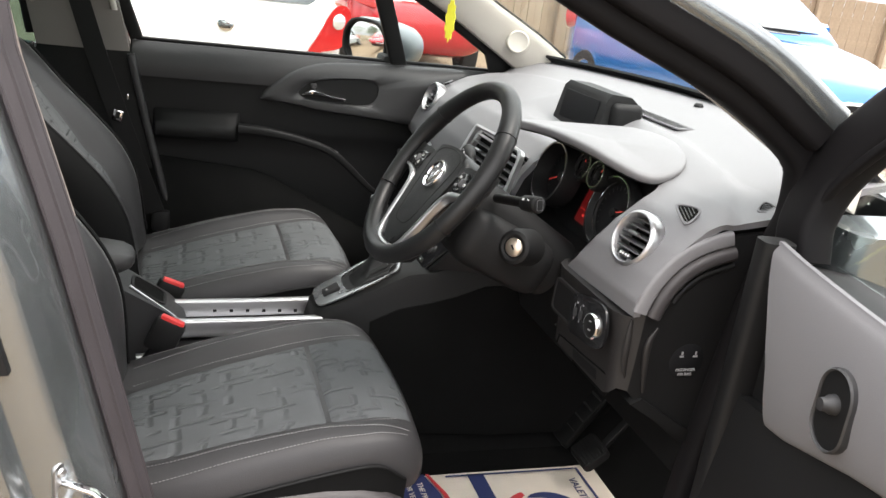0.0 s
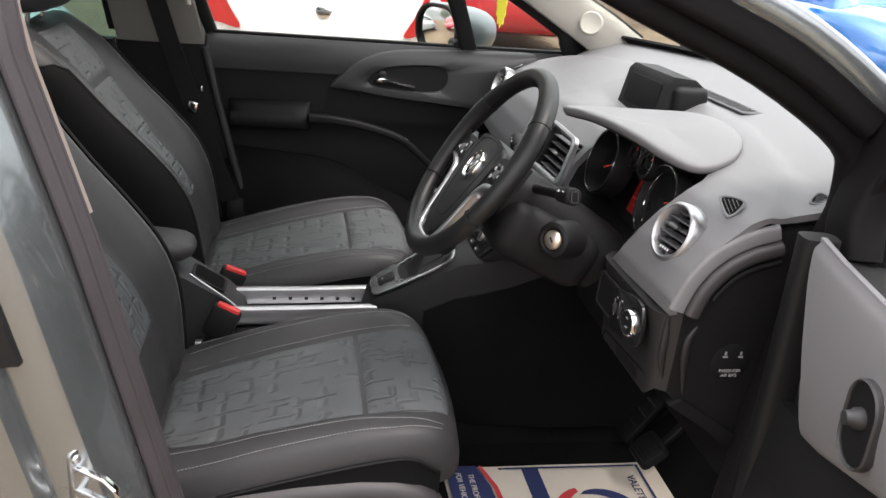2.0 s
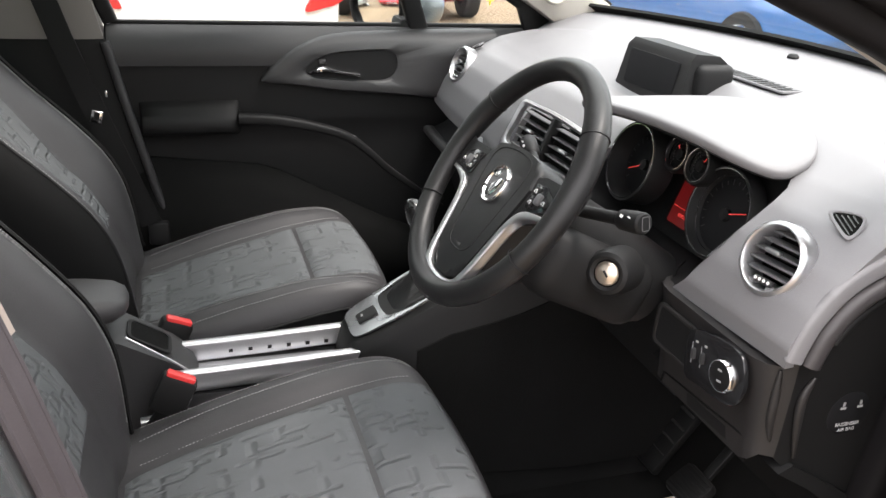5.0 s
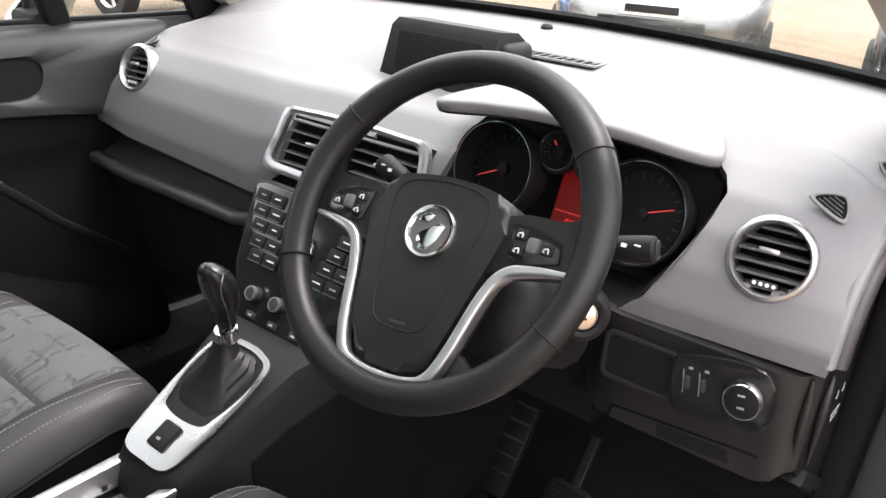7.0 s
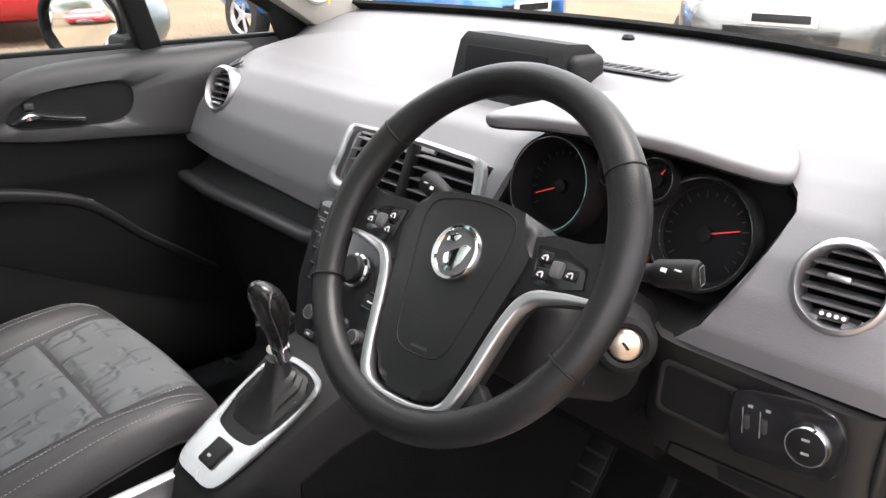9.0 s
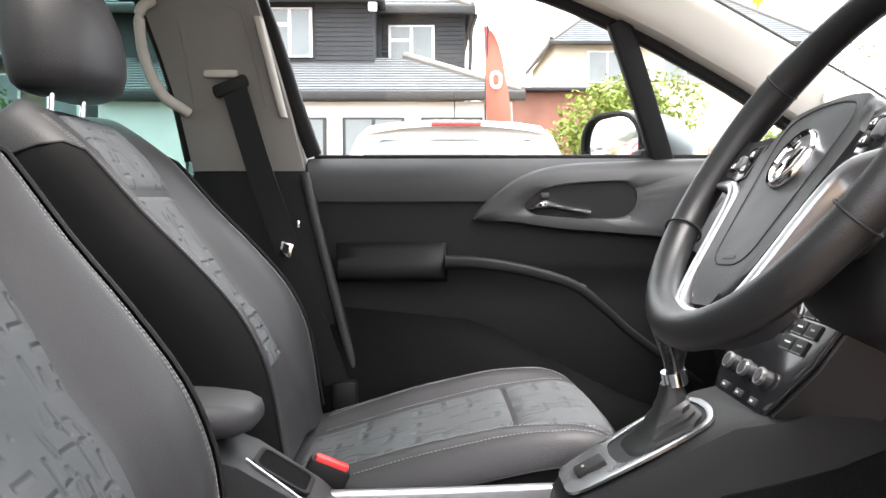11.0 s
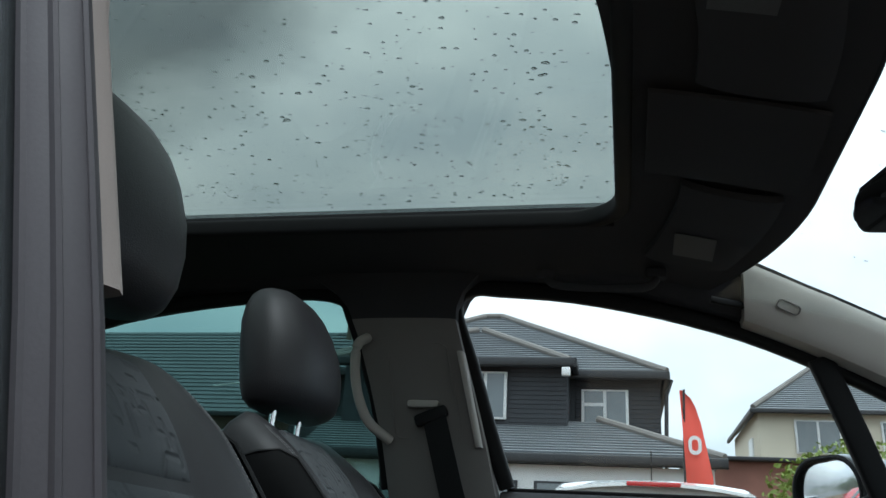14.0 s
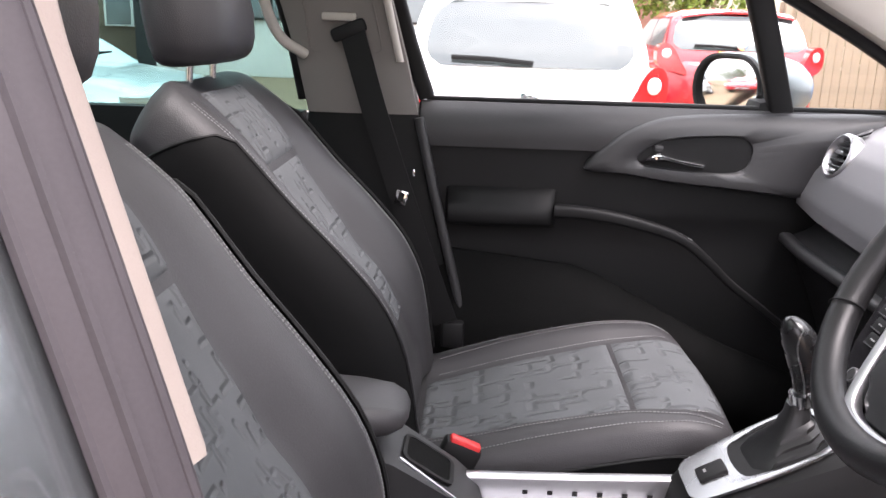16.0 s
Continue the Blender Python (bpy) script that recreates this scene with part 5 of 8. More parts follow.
crow = []
for x in (-0.150, -0.140, -0.12, -0.06, 0.0, 0.06, 0.12, 0.20, 0.30, 0.75):
    hw = poly_path([(-0.15, 0.05), (-0.12, 0.068), (0.0, 0.088), (0.1, 0.105), (0.3, 0.13)], x)
    zt = deck(x) - (0.03 if x < -0.145 else 0)
    crow.append([V(x, 0.012 + hw + 0.02, 0.36), V(x, 0.012 + hw + 0.004, zt - 0.03), V(x, 0.012 + hw - 0.006, zt - 0.006), V(x, 0.012 + hw - 0.02, zt), V(x, 0.012 - hw + 0.02, zt), V(x, 0.012 - hw + 0.006, zt - 0.006), V(x, 0.012 - hw - 0.004, zt - 0.03), V(x, 0.012 - hw - 0.02, 0.36)])
part("console_body", loft(crow), M_BLACK, cons, "dark grey console body")
part("tunnel_carpet", slab(lambda u, v: V(u, 0.012 - poly_path([(-0.15, 0.05), (-0.12, 0.068), (0.0, 0.088), (0.1, 0.105), (0.3, 0.13)], u) - 0.010 - 0.016 * (1 - v), 0.34 + (deck(u) - 0.075 - 0.34) * v), span(-0.02, 0.74, 12), span(0, 1, 4), (0, 0.004, 0)), M_CARPET, cons, "black carpeted tunnel side")
gm = frame_at((-0.035, 0.012, 0.6845), (-0.53, 0, 0.95), (1, 0, 0.55))
go = [(-0.048, -0.105), (0.0, -0.112), (0.048, -0.105), (0.062, -0.05), (0.068, 0.03), (0.062, 0.085), (0.03, 0.102), (0, 0.105), (-0.03, 0.102), (-0.062, 0.085), (-0.068, 0.03), (-0.062, -0.05)]
gi = [(-0.040, -0.034), (0.0, -0.040), (0.040, -0.034), (0.050, -0.015), (0.059, 0.03), (0.053, 0.080), (0.026, 0.094), (0, 0.096), (-0.026, 0.094), (-0.053, 0.080), (-0.059, 0.03), (-0.050, -0.015)]
go = [(p.x, p.y) for p in smooth_path([V(x, y, 0) for x, y in go], 4, True)]
gi = [(p.x, p.y) for p in smooth_path([V(x, y, 0) for x, y in gi], 4, True)]
sur = part("gear_surround", ring_prism(go, gi, gm, 0.004), M_SILVER2, cons, "satin silver gear surround")
part("gear_plate", prism(gi, gm @ Matrix.Translation((0, 0, -0.004)), 0.005), M_BLACK, sur, "black gear plate")
part("brake_switch", rbox((0, 0, 0), (0.034, 0.042, 0.010), 0.004, 2, gm @ Matrix.Translation((0.004, -0.070, 0.006))), M_BLACK, sur, "black parking brake switch")
part("switch_mark", rbox((0, 0, 0), (0.007, 0.004, 0.001), 0, 1, gm @ Matrix.Translation((0.004, -0.078, 0.0115))), M_MARK, sur)
part("gate_mark", rbox((0, 0, 0), (0.004, 0.03, 0.0008), 0, 1, gm @ Matrix.Translation((-0.040, 0.03, 0.0015))), M_PRINT, sur)
boot_rings = []
for h, s in ((0.001, 0.98), (0.005, 0.93), (0.008, 0.76), (0.012, 0.74), (0.016, 0.57), (0.022, 0.54), (0.027, 0.42), (0.033, 0.40), (0.040, 0.32), (0.047, 0.30), (0.054, 0.28)):
    boot_rings.append([gm @ V(x * s * (1 + 0.05 * math.sin(2.1 * k + h * 90)), y * s + 0.03 + 0.048 * (h / 0.052) ** 0.7, h) for k, (x, y) in enumerate(rect(0.098, 0.108, 0.03, 5))])
boot = part("gear_boot", loft(boot_rings), M_WHEEL, cons, "black leather gear boot")
part("gear_collar", tube([V(0.013, 0.010, 0.764), V(0.009, 0.009, 0.782)], 0.0165, 18), M_CHROME, boot)
kr = []
KNOB = [(0.0, 0.0122), (0.10, 0.0134), (0.22, 0.0162), (0.36, 0.0210), (0.52, 0.0252), (0.68, 0.0268), (0.82, 0.0248), (0.92, 0.0190), (0.975, 0.0115), (1.0, 0.003)]


def knob_pt(t, r, a):
    c = V(0.011 - 0.016 * t - 0.008 * max(0, t - 0.4), 0.009 - 0.004 * t, 0.778 + 0.112 * t)
    return c + V(r * math.cos(a), r * 1.04 * math.sin(a), -0.35 * r * math.cos(a))


for q in smooth_path([V(t, r, 0) for t, r in KNOB], 3):
    kr.append([knob_pt(q.x, q.y, 2 * math.pi * k / 28) for k in range(28)])
knob = part("gear_knob", loft(kr), M_KNOB, boot, "glossy black gear knob", 60)
part("knob_inlay", tube(smooth_path([knob_pt(t, poly_path(KNOB, t) + 0.0002, radians(a)) for t, a in ((0.03, 262), (0.2, 256), (0.4, 244), (0.6, 238), (0.78, 246), (0.92, 268))], 4), 0.0013, 8), M_SILVER2, knob)

# storage rails between the seats
rails = thing("console_rails", (-0.27, 0.01, 0.36), "brushed aluminium storage rails between the front seats", "rail")
part("rail_base", rbox((-0.28, 0.01, 0.5), (0.34, 0.13, 0.12), 0.006), M_TRIM, rails)
part("trough", slab(lambda u, v: (u, v, 0.567), span(-0.45, -0.11, 2), span(-0.045, 0.045, 2), (0, 0, -0.004)), M_SILVER, rails, "grey metal trough")
for y0 in (0.055, -0.052):
    rl = part("side_rail", sweep([V(-0.46, y0, 0.588), V(-0.28, y0 + 0.004, 0.590), V(-0.11, y0 + 0.008, 0.594)], rect(0.020, 0.040, 0.004)), M_SILVER, rails, "bright aluminium rail")
    for k in range(9):
        x = -0.43 + 0.037 * k
        part("rail_hole", rbox((x, y0 - 0.0108 * (1 if y0 > 0 else -1) + 0.004, 0.585), (0.008, 0.002, 0.007), 0), M_BLACK, rl)
part("seat_rail", sweep([V(-0.52, -0.10, 0.54), V(-0.2, -0.092, 0.565)], rect(0.018, 0.02, 0.004)), M_SILVER, rails)
# armrest box
arm = thing("armrest", (-0.6, 0.012, 0.36), "grey padded centre armrest on a dark storage box", "armrest")
part("armrest_box", loft([[V(x, 0.012 + s * (w if i in (0, 3) else w), z) for i, (s, z) in enumerate(((1, zb), (1, zt), (-1, zt), (-1, zb)))] for x, w, zb, zt in
                          ((-0.82, 0.07, 0.40, 0.70), (-0.60, 0.068, 0.40, 0.695), (-0.545, 0.064, 0.40, 0.675), (-0.46, 0.058, 0.42, 0.622), (-0.425, 0.052, 0.44, 0.592), (-0.415, 0.046, 0.46, 0.56))]), M_TRIM, arm, "dark grey storage box")
part("cubby_rim", ring_prism(rect(0.074, 0.085, 0.014), rect(0.062, 0.072, 0.010), frame_at((-0.4995, 0.012, 0.6505), (0.53, 0, 0.85), (1, 0, -0.6)), 0.003), M_BLACK, arm)
part("cubby_floor", prism(rect(0.066, 0.076, 0.010), frame_at((-0.499, 0.012, 0.6495), (0.53, 0, 0.85), (1, 0, -0.6)), 0.002), M_CARPET, arm, "dark cubby")
part("box_trim", sweep([V(-0.535, 0.012 - 0.066, 0.688), V(-0.46, 0.012 - 0.060, 0.628), V(-0.42, 0.012 - 0.052, 0.590)], circle(0.0022, 6), (0, 1, 0)), M_SILVER, arm)
pad_r = []
for x, w, h in ((-0.84, 0.055, 0.030), (-0.82, 0.066, 0.045), (-0.70, 0.070, 0.052), (-0.60, 0.068, 0.048), (-0.555, 0.058, 0.040), (-0.535, 0.042, 0.026), (-0.528, 0.02, 0.012)):
    pad_r.append([V(x, 0.012 + a, 0.728 + b + 0.03 * max(0, -x - 0.6)) for a, b in rect(2 * w, h, h * 0.45, 4)])
part("armrest_pad", loft(pad_r), M_LEATHER, arm, "dark grey padded lid", 60)
for y0, yaw in ((0.100, 6), (-0.110, -6)):
    bk = thing("seat_belt_buckle", (-0.45, y0, 0.58), "black seat belt buckle with a red release button", "seat belt buckle", "front buckles")
    m3 = Matrix.Translation((-0.455, y0, 0.618)) @ Matrix.Rotation(radians(24), 4, "Y") @ Matrix.Rotation(radians(yaw), 4, "Z")
    part("buckle_body", rbox((0, 0, 0), (0.062, 0.030, 0.075), 0.008, 2, m3 @ Matrix.Translation((0, 0, -0.02))), M_BLACK, bk)
    part("release_button", rbox((0, 0, 0), (0.050, 0.018, 0.014), 0.004, 2, m3 @ Matrix.Translation((0.0, -0.003, 0.0165))), M_RED, bk, "bright red release button")
    part("buckle_stem", sweep([m3 @ V(0, 0, -0.05), m3 @ V(-0.02, 0, -0.16), V(-0.50, y0, 0.36)], rect(0.03, 0.012, 0.004), (0, 1, 0)), M_BLACK, bk)

# ---------------- front seats ----------------
seat = thing("front_seat", (-0.35, -0.362, 0.33), "dark grey leather and patterned cloth driver's seat", "seat", "front seats")
SY = -0.362
IWID = [(-0.56, 0.128), (-0.45, 0.142), (-0.185, 0.155), (-0.10, 0.162), (-0.05, 0.168), (-0.02, 0.165)]


def cush_w(x):
    """Half width of the cloth panel in the cushion."""
    return poly_path(IWID, x)


def cush_prof(x):
    w = cush_w(x)
    return [(0, 0.622), (w * 0.5, 0.6225), (w - 0.004, 0.623), (w + 0.008, 0.629), (w + 0.022, 0.643), (min(w + 0.044, 0.214), 0.653), (0.230, 0.647), (0.244, 0.628), (0.252, 0.600), (0.250, 0.555), (0.238, 0.515), (0.12, 0.50), (0, 0.50)]


def tilt(x):
    """How far the cushion rises or falls along its length."""
    return poly_path([(-0.7, -0.105), (-0.5, -0.082), (-0.35, -0.040), (-0.2, -0.005), (-0.1, 0.010), (-0.02, 0.008)], x)


def front_bow(x, y):
    """The cushion's front edge bows forward in the middle."""
    return x + 0.022 * max(0, (x + 0.22) / 0.20) * (1 - (y / 0.25) ** 2) - 0.010 * max(0, (x + 0.22) / 0.20)


def cush_side(x):
    """Plan narrowing towards the rounded front corners."""
    return poly_path([(-0.63, 0.94), (-0.50, 0.985), (-0.42, 1), (-0.14, 1), (-0.09, 0.985), (-0.06, 0.955), (-0.04, 0.915), (-0.026, 0.86), (-0.017, 0.78)], x)


def pipe_z(x):
    """Height of the piping along the cushion's side."""
    return 0.594 + tilt(x) - 0.045 * max(0, (x + 0.13) / 0.08) ** 1.5


def cush_ring(x, k, b):
    dz, wy = tilt(x), cush_side(x)
    half = []
    for y, z in cush_prof(x):
        bol = max(0, z - 0.622) * (1 - b)
        zz = (0.53 + (z - bol - 0.53) * k if z > 0.53 else z) + dz
        half.append((y * wy, zz))
    full = half + [(-y, z) for y, z in reversed(half[1:-1])]
    return [V(front_bow(x, y), SY + y, z) for y, z in full]


CUSH_X = [(-0.63, 0.9, 0.5), (-0.60, 1, 0.6), (-0.52, 1, 0.8), (-0.44, 1, 0.95), (-0.36, 1, 1), (-0.28, 1, 1), (-0.22, 1, 0.95), (-0.18, 1, 0.86), (-0.14, 1, 0.72), (-0.11, 1, 0.58), (-0.085, 0.985, 0.46), (-0.066, 0.955, 0.36), (-0.050, 0.90, 0.28), (-0.037, 0.80, 0.2),
          (-0.028, 0.68, 0.14), (-0.021, 0.52, 0.1), (-0.017, 0.32, 0.1), (-0.016, 0.15, 0.1), (-0.020, 0.03, 0.1)]
part("cushion", loft([cush_ring(*q) for q in CUSH_X]), M_LEATHER, seat, "dark grey leather cushion", 60)


def cush_top(x):
    k = poly_path([(-0.11, 1), (-0.085, 0.985), (-0.066, 0.955), (-0.050, 0.90), (-0.037, 0.80), (-0.028, 0.68)], x)
    return 0.53 + tilt(x) + (0.6225 - 0.53) * k


def insert(x0, x1, lift):
    """A cloth panel let into the cushion, puffed up from its seams, with rounded rear corners."""
    def f(u, v):
        x = x0 + (x1 - x0) * u
        w = (cush_w(x) - 0.001) * cush_side(x) * (1 - 0.16 * max(0, 1 - (x + 0.545) / 0.05) ** 2)
        edge = min(u, 1 - u) * abs(x1 - x0)
        e = min(1, min(edge, (1 - abs(v)) * w) / 0.016)
        y = v * w
        return V(front_bow(x, y), SY + y, cush_top(x) + lift * math.sqrt(max(0, e)) - 0.004)
    us = [0, 0.01, 0.03, 0.06] + span(0.1, 0.9, 14) + [0.94, 0.97, 0.99, 1]
    vs = [-1, -0.98, -0.95, -0.9] + span(-0.8, 0.8, 12) + [0.9, 0.95, 0.98, 1]
    return slab(f, us, vs, (0, 0, -0.012))


part("cushion_insert", insert(-0.545, -0.1865, 0.010), M_FABRIC, seat, "patterned grey cloth insert")
part("thigh_insert", insert(-0.1835, -0.036, 0.010), M_FABRIC, seat, "patterned grey cloth front section")
for sy in (-1, 1):
    pts = [V(front_bow(x, 0.25), SY + sy * (0.2575 * cush_side(x)), pipe_z(x)) for x in (-0.58, -0.48, -0.36, -0.24, -0.14, -0.1, -0.075, -0.055)]
    part("cushion_piping", tube(smooth_path(pts, 3), 0.0026, 6), M_BLACK, seat)
    pts = [V(front_bow(x, 0.16), SY + sy * (cush_w(x) + 0.009) * cush_side(x), cush_ring(x, 1, b)[3].z + 0.0006) for x, k, b in CUSH_X[2:12] if k > 0.95]
    part("stitching", stitches(smooth_path(pts, 3)), M_STITCH, seat, "pale grey stitching")
    for o in (5, 6):
        pts = [cush_ring(x, k, b)[o if sy > 0 else -o] + V(0, sy * (0.005 if o == 5 else 0.0), 0.0004) for x, k, b in CUSH_X[2:13]]
        part("stitching", stitches(smooth_path(pts, 3)), M_STITCH, seat, "pale grey stitching")
    part("cushion_skirt", slab(lambda u, v: V(front_bow(u, 0.25), SY + sy * (0.2575 * cush_side(u) - 0.006 * v), pipe_z(u) - 0.095 * v), span(-0.62, -0.05, 12), span(0, 1, 4), (0, -sy * 0.006, 0)), M_SIDE, seat, "black cushion skirt")
# backrest
CREST = [(-0.53, 0.53), (-0.535, 0.60), (-0.538, 0.66), (-0.548, 0.73), (-0.578, 0.805), (-0.635, 0.885), (-0.70, 0.965), (-0.768, 1.058), (-0.815, 1.105), (-0.845, 1.131)]
crest = smooth_path([V(x, 0, z) for x, z in CREST], 3)
SEC = [(0, 0.062), (0.06, 0.062), (0.106, 0.061), (0.119, 0.051), (0.145, 0.022), (0.182, 0.001), (0.214, 0.004), (0.240, 0.038), (0.243, 0.085), (0.230, 0.125), (0.15, 0.145), (0, 0.150)]


def back_frame(i):
    a, b = crest[max(0, i - 1)], crest[min(len(crest) - 1, i + 1)]
    t = (b - a).normalized()
    return crest[i], V(t.z, 0, -t.x), t


def back_w(i):
    z = crest[i].z
    return poly_path([(0.60, 0.98), (0.9, 1.0), (1.0, 1.0), (1.08, 1.0), (1.11, 0.985), (1.131, 0.955)], z)


brings = []
for i in range(len(crest)):
    c, nrm, t = back_frame(i)
    w = back_w(i)
    fl = poly_path([(0.6, 0.35), (0.72, 0.8), (0.85, 1.0), (1.0, 0.50), (1.13, 0.14)], c.z)
    th = poly_path([(0.6, 1.0), (1.0, 0.92), (1.14, 0.88)], c.z)
    half = [(y * w, (d * fl if k < 6 else d * th)) for k, (y, d) in enumerate(SEC)]
    full = half + [(-y, d) for y, d in reversed(half[1:-1])]
    brings.append([c - nrm * d + V(0, SY + y, 0) for y, d in full])
# rounded top
c, nrm, t = back_frame(len(crest) - 1)
last = brings[len(crest) - 1]
mid = sum(last, V(0, 0, 0)) / len(last)
for sh in (0.995, 0.98, 0.95, 0.91, 0.85, 0.77, 0.66, 0.5, 0.3, 0.08):
    rise = 0.052 * (1 - sh ** 2.4) ** (1 / 2.4)
    brings.append([mid + V((p - mid).x * sh, (p - mid).y * (0.25 + 0.75 * sh), (p - mid).z * sh) + t * rise for p in last])
part("backrest", loft(brings), M_LEATHER, seat, "dark grey leather backrest", 60)


def back_panel(i0, i1, w0, w1, lift, zfl=1.0):
    def f(u, v):
        q = i0 + (i1 - i0) * u
        i = min(int(q), len(crest) - 2)
        (c, n1, _), (c2, n2, _) = back_frame(i), back_frame(i + 1)
        k = q - i
        c, nn = c + (c2 - c) * k, (n1 + (n2 - n1) * k).normalized()
        w = w0 + (w1 - w0) * u
        fl = poly_path([(0.6, 0.35), (0.72, 0.8), (0.85, 1.0), (1.0, 0.50), (1.13, 0.14)], c.z)
        e = min(1, min((1 - abs(v)) * w, min(u, 1 - u) * abs(i1 - i0) * 0.03) / 0.012)
        return c - nn * (0.0615 * fl - lift * math.sqrt(max(0, e)) + 0.003) + V(0, SY + v * w, 0)
    us = [0, 0.01, 0.03, 0.06] + span(0.1, 0.9, 14) + [0.94, 0.97, 0.99, 1]
    vs = [-1, -0.98, -0.95, -0.9] + span(-0.8, 0.8, 12) + [0.9, 0.95, 0.98, 1]
    return slab(f, us, vs, (-0.012, 0, -0.006))


part("backrest_insert", back_panel(7, 19.4, 0.100, 0.110, 0.006), M_FABRIC, seat, "patterned grey cloth insert")
part("shoulder_insert", back_panel(19.6, 26.95, 0.110, 0.108, 0.010), M_FABRIC, seat, "embossed grey cloth shoulder panel")
for sy in (-1, 1):
    rows = []
    for i in range(1, len(crest) - 1):
        c, nrm, t = back_frame(i)
        w = back_w(i)
        th = poly_path([(0.6, 1.0), (1.0, 0.92), (1.14, 0.88)], c.z)
        if c.z > 1.127:
            break
        low = 0.134 * min(1, max(0, (c.z - 1.064) / 0.062)) ** 1.7
        ds = [max(d, low) for d in (-0.001, 0.014, 0.045, 0.09, 0.134)]
        rows.append([c - nrm * d * th + V(0, SY + sy * (poly_path([(-0.001, 0.214), (0.014, 0.232), (0.03, 0.2405), (0.045, 0.2445), (0.09, 0.246), (0.134, 0.236)], d) * w + 0.004), 0) for d in ds])
    sp = part("backrest_side", slab(lambda u, v: rows[int(u)][int(v)], list(range(len(rows))), [0, 1, 2, 3, 4], (0, -sy * 0.006, 0)), M_SIDE, seat, "black backrest side")
    part("backrest_piping", tube([r[0] for r in rows], 0.0028, 6), M_BLACK, seat)
    pts = []
    for i in range(2, len(crest) - 1):
        c, nrm, t = back_frame(i)
        pts.append(c - nrm * 0.0030 + V(0, SY + sy * 0.209 * back_w(i), 0))
    part("back_stitching", stitches(pts, 0.0010), M_STITCH, seat, "pale grey stitching")
    part("back_stitching", stitches([p + V(0, -sy * 0.009, 0.0012) for p in pts]), M_STITCH, seat, "pale grey stitching")
# headrest on two posts
def round_off(poly, times=2):
    """Cut the corners of an outline, again and again."""
    for _ in range(times):
        poly = [q for a, b in zip(poly, poly[1:] + poly[:1]) for q in ((a[0] * 0.78 + b[0] * 0.22, a[1] * 0.78 + b[1] * 0.22), (a[0] * 0.22 + b[0] * 0.78, a[1] * 0.22 + b[1] * 0.78))]
    return poly


hr = []
for z, w, d, dx in ((1.182, 0.098, 0.030, 0.0), (1.187, 0.114, 0.044, 0.002), (1.197, 0.124, 0.052, 0.004), (1.22, 0.131, 0.057, 0.006), (1.26, 0.134, 0.059, 0.006), (1.30, 0.131, 0.058, 0.003), (1.34, 0.122, 0.054, -0.004), (1.372, 0.108, 0.047, -0.010),
                    (1.394, 0.092, 0.038, -0.015), (1.405, 0.078, 0.029, -0.018), (1.411, 0.060, 0.018, -0.020)):
    hr.append([V(-0.872 + dx + a * 1.16, SY + b * 1.15, z) for a, b in round_off([(d, -0.60 * w), (d, 0.60 * w), (0.25 * d, w), (-0.55 * d, 0.97 * w), (-d, 0.70 * w), (-d, -0.70 * w), (-0.55 * d, -0.97 * w), (0.25 * d, -w)])])
part("headrest", loft(hr), M_LEATHER, seat, "dark grey leather headrest", 60)
for sy in (-1, 1):
    part("headrest_post", tube([V(-0.878, SY + sy * 0.062, 1.20), V(-0.890, SY + sy * 0.062, 1.12)], 0.006, 12), M_CHROME, seat, "chrome headrest post")
# base
cov = []
for x, zt, zb in ((-0.60, 0.500, 0.40), (-0.50, 0.520, 0.39), (-0.40, 0.538, 0.385), (-0.30, 0.551, 0.385), (-0.20, 0.557, 0.385), (-0.14, 0.553, 0.39), (-0.095, 0.540, 0.40), (-0.065, 0.520, 0.42), (-0.048, 0.492, 0.445), (-0.042, 0.470, 0.458)):
    cov.append([V(x, SY - o, z) for o, z in ((0.222, zt), (0.246, zt + 0.001), (0.262, zt - 0.006), (0.270, zt - 0.020), (0.268, zt - 0.034), (0.256, zt - 0.048), (0.250, (zt + zb) / 2), (0.240, zb), (0.222, zb))])
part("seat_cover", loft(cov), M_COVER, seat, "mauve-grey plastic seat side cover", 50)
part("seat_lever", rbox((-0.42, SY - 0.272, 0.485), (0.15, 0.022, 0.034), 0.010, 3, Matrix.Rotation(radians(-5), 4, "Y")), M_BLACK, seat, "black height lever")
part("seat_base", rbox((-0.33, SY, 0.44), (0.48, 0.42, 0.13), 0.02), M_BLACK, seat)
for sy in (-1, 1):
    part("seat_runner", rbox((-0.33, SY + sy * 0.19, 0.325), (0.62, 0.05, 0.104), 0.006), M_BLACK, seat)
pseat = copy_thing(seat, pose(-0.335, 0.368, 0.352) @ Matrix.Scale(-1, 4, (0, 1, 0)))
lean = Matrix.Translation((-0.19, 0, 0.29)) @ Matrix.Rotation(radians(-5.2), 4, "Y") @ Matrix.Translation((0.19, 0, -0.29))
for ob in pseat.children:
    if ob.name.startswith(("backrest", "back_stitching", "shoulder", "headrest")):
        ob.matrix_basis = Matrix.Translation((-0.010, 0, 0.020)) @ lean
    if ob.name.startswith("headrest"):
        ob.matrix_basis = Matrix.Translation((-0.004, 0, 0.006)) @ lean
tagged(pseat, "dark grey leather and patterned cloth passenger seat")

# ---------------- passenger door ----------------
pdoor = thing("passenger_door", (-0.05, 0.80, 0.3), "closed black and grey passenger door with chrome handle", "car door")


def door_y(x, z):
    y = 0.745
    if z > 1.03:
        y += 0.05 * ((z - 1.03) / 0.065) ** 2 * 0.8
    if z < 0.86:
        y += 0.012 * min(1, (0.86 - z) / 0.03)
    return y


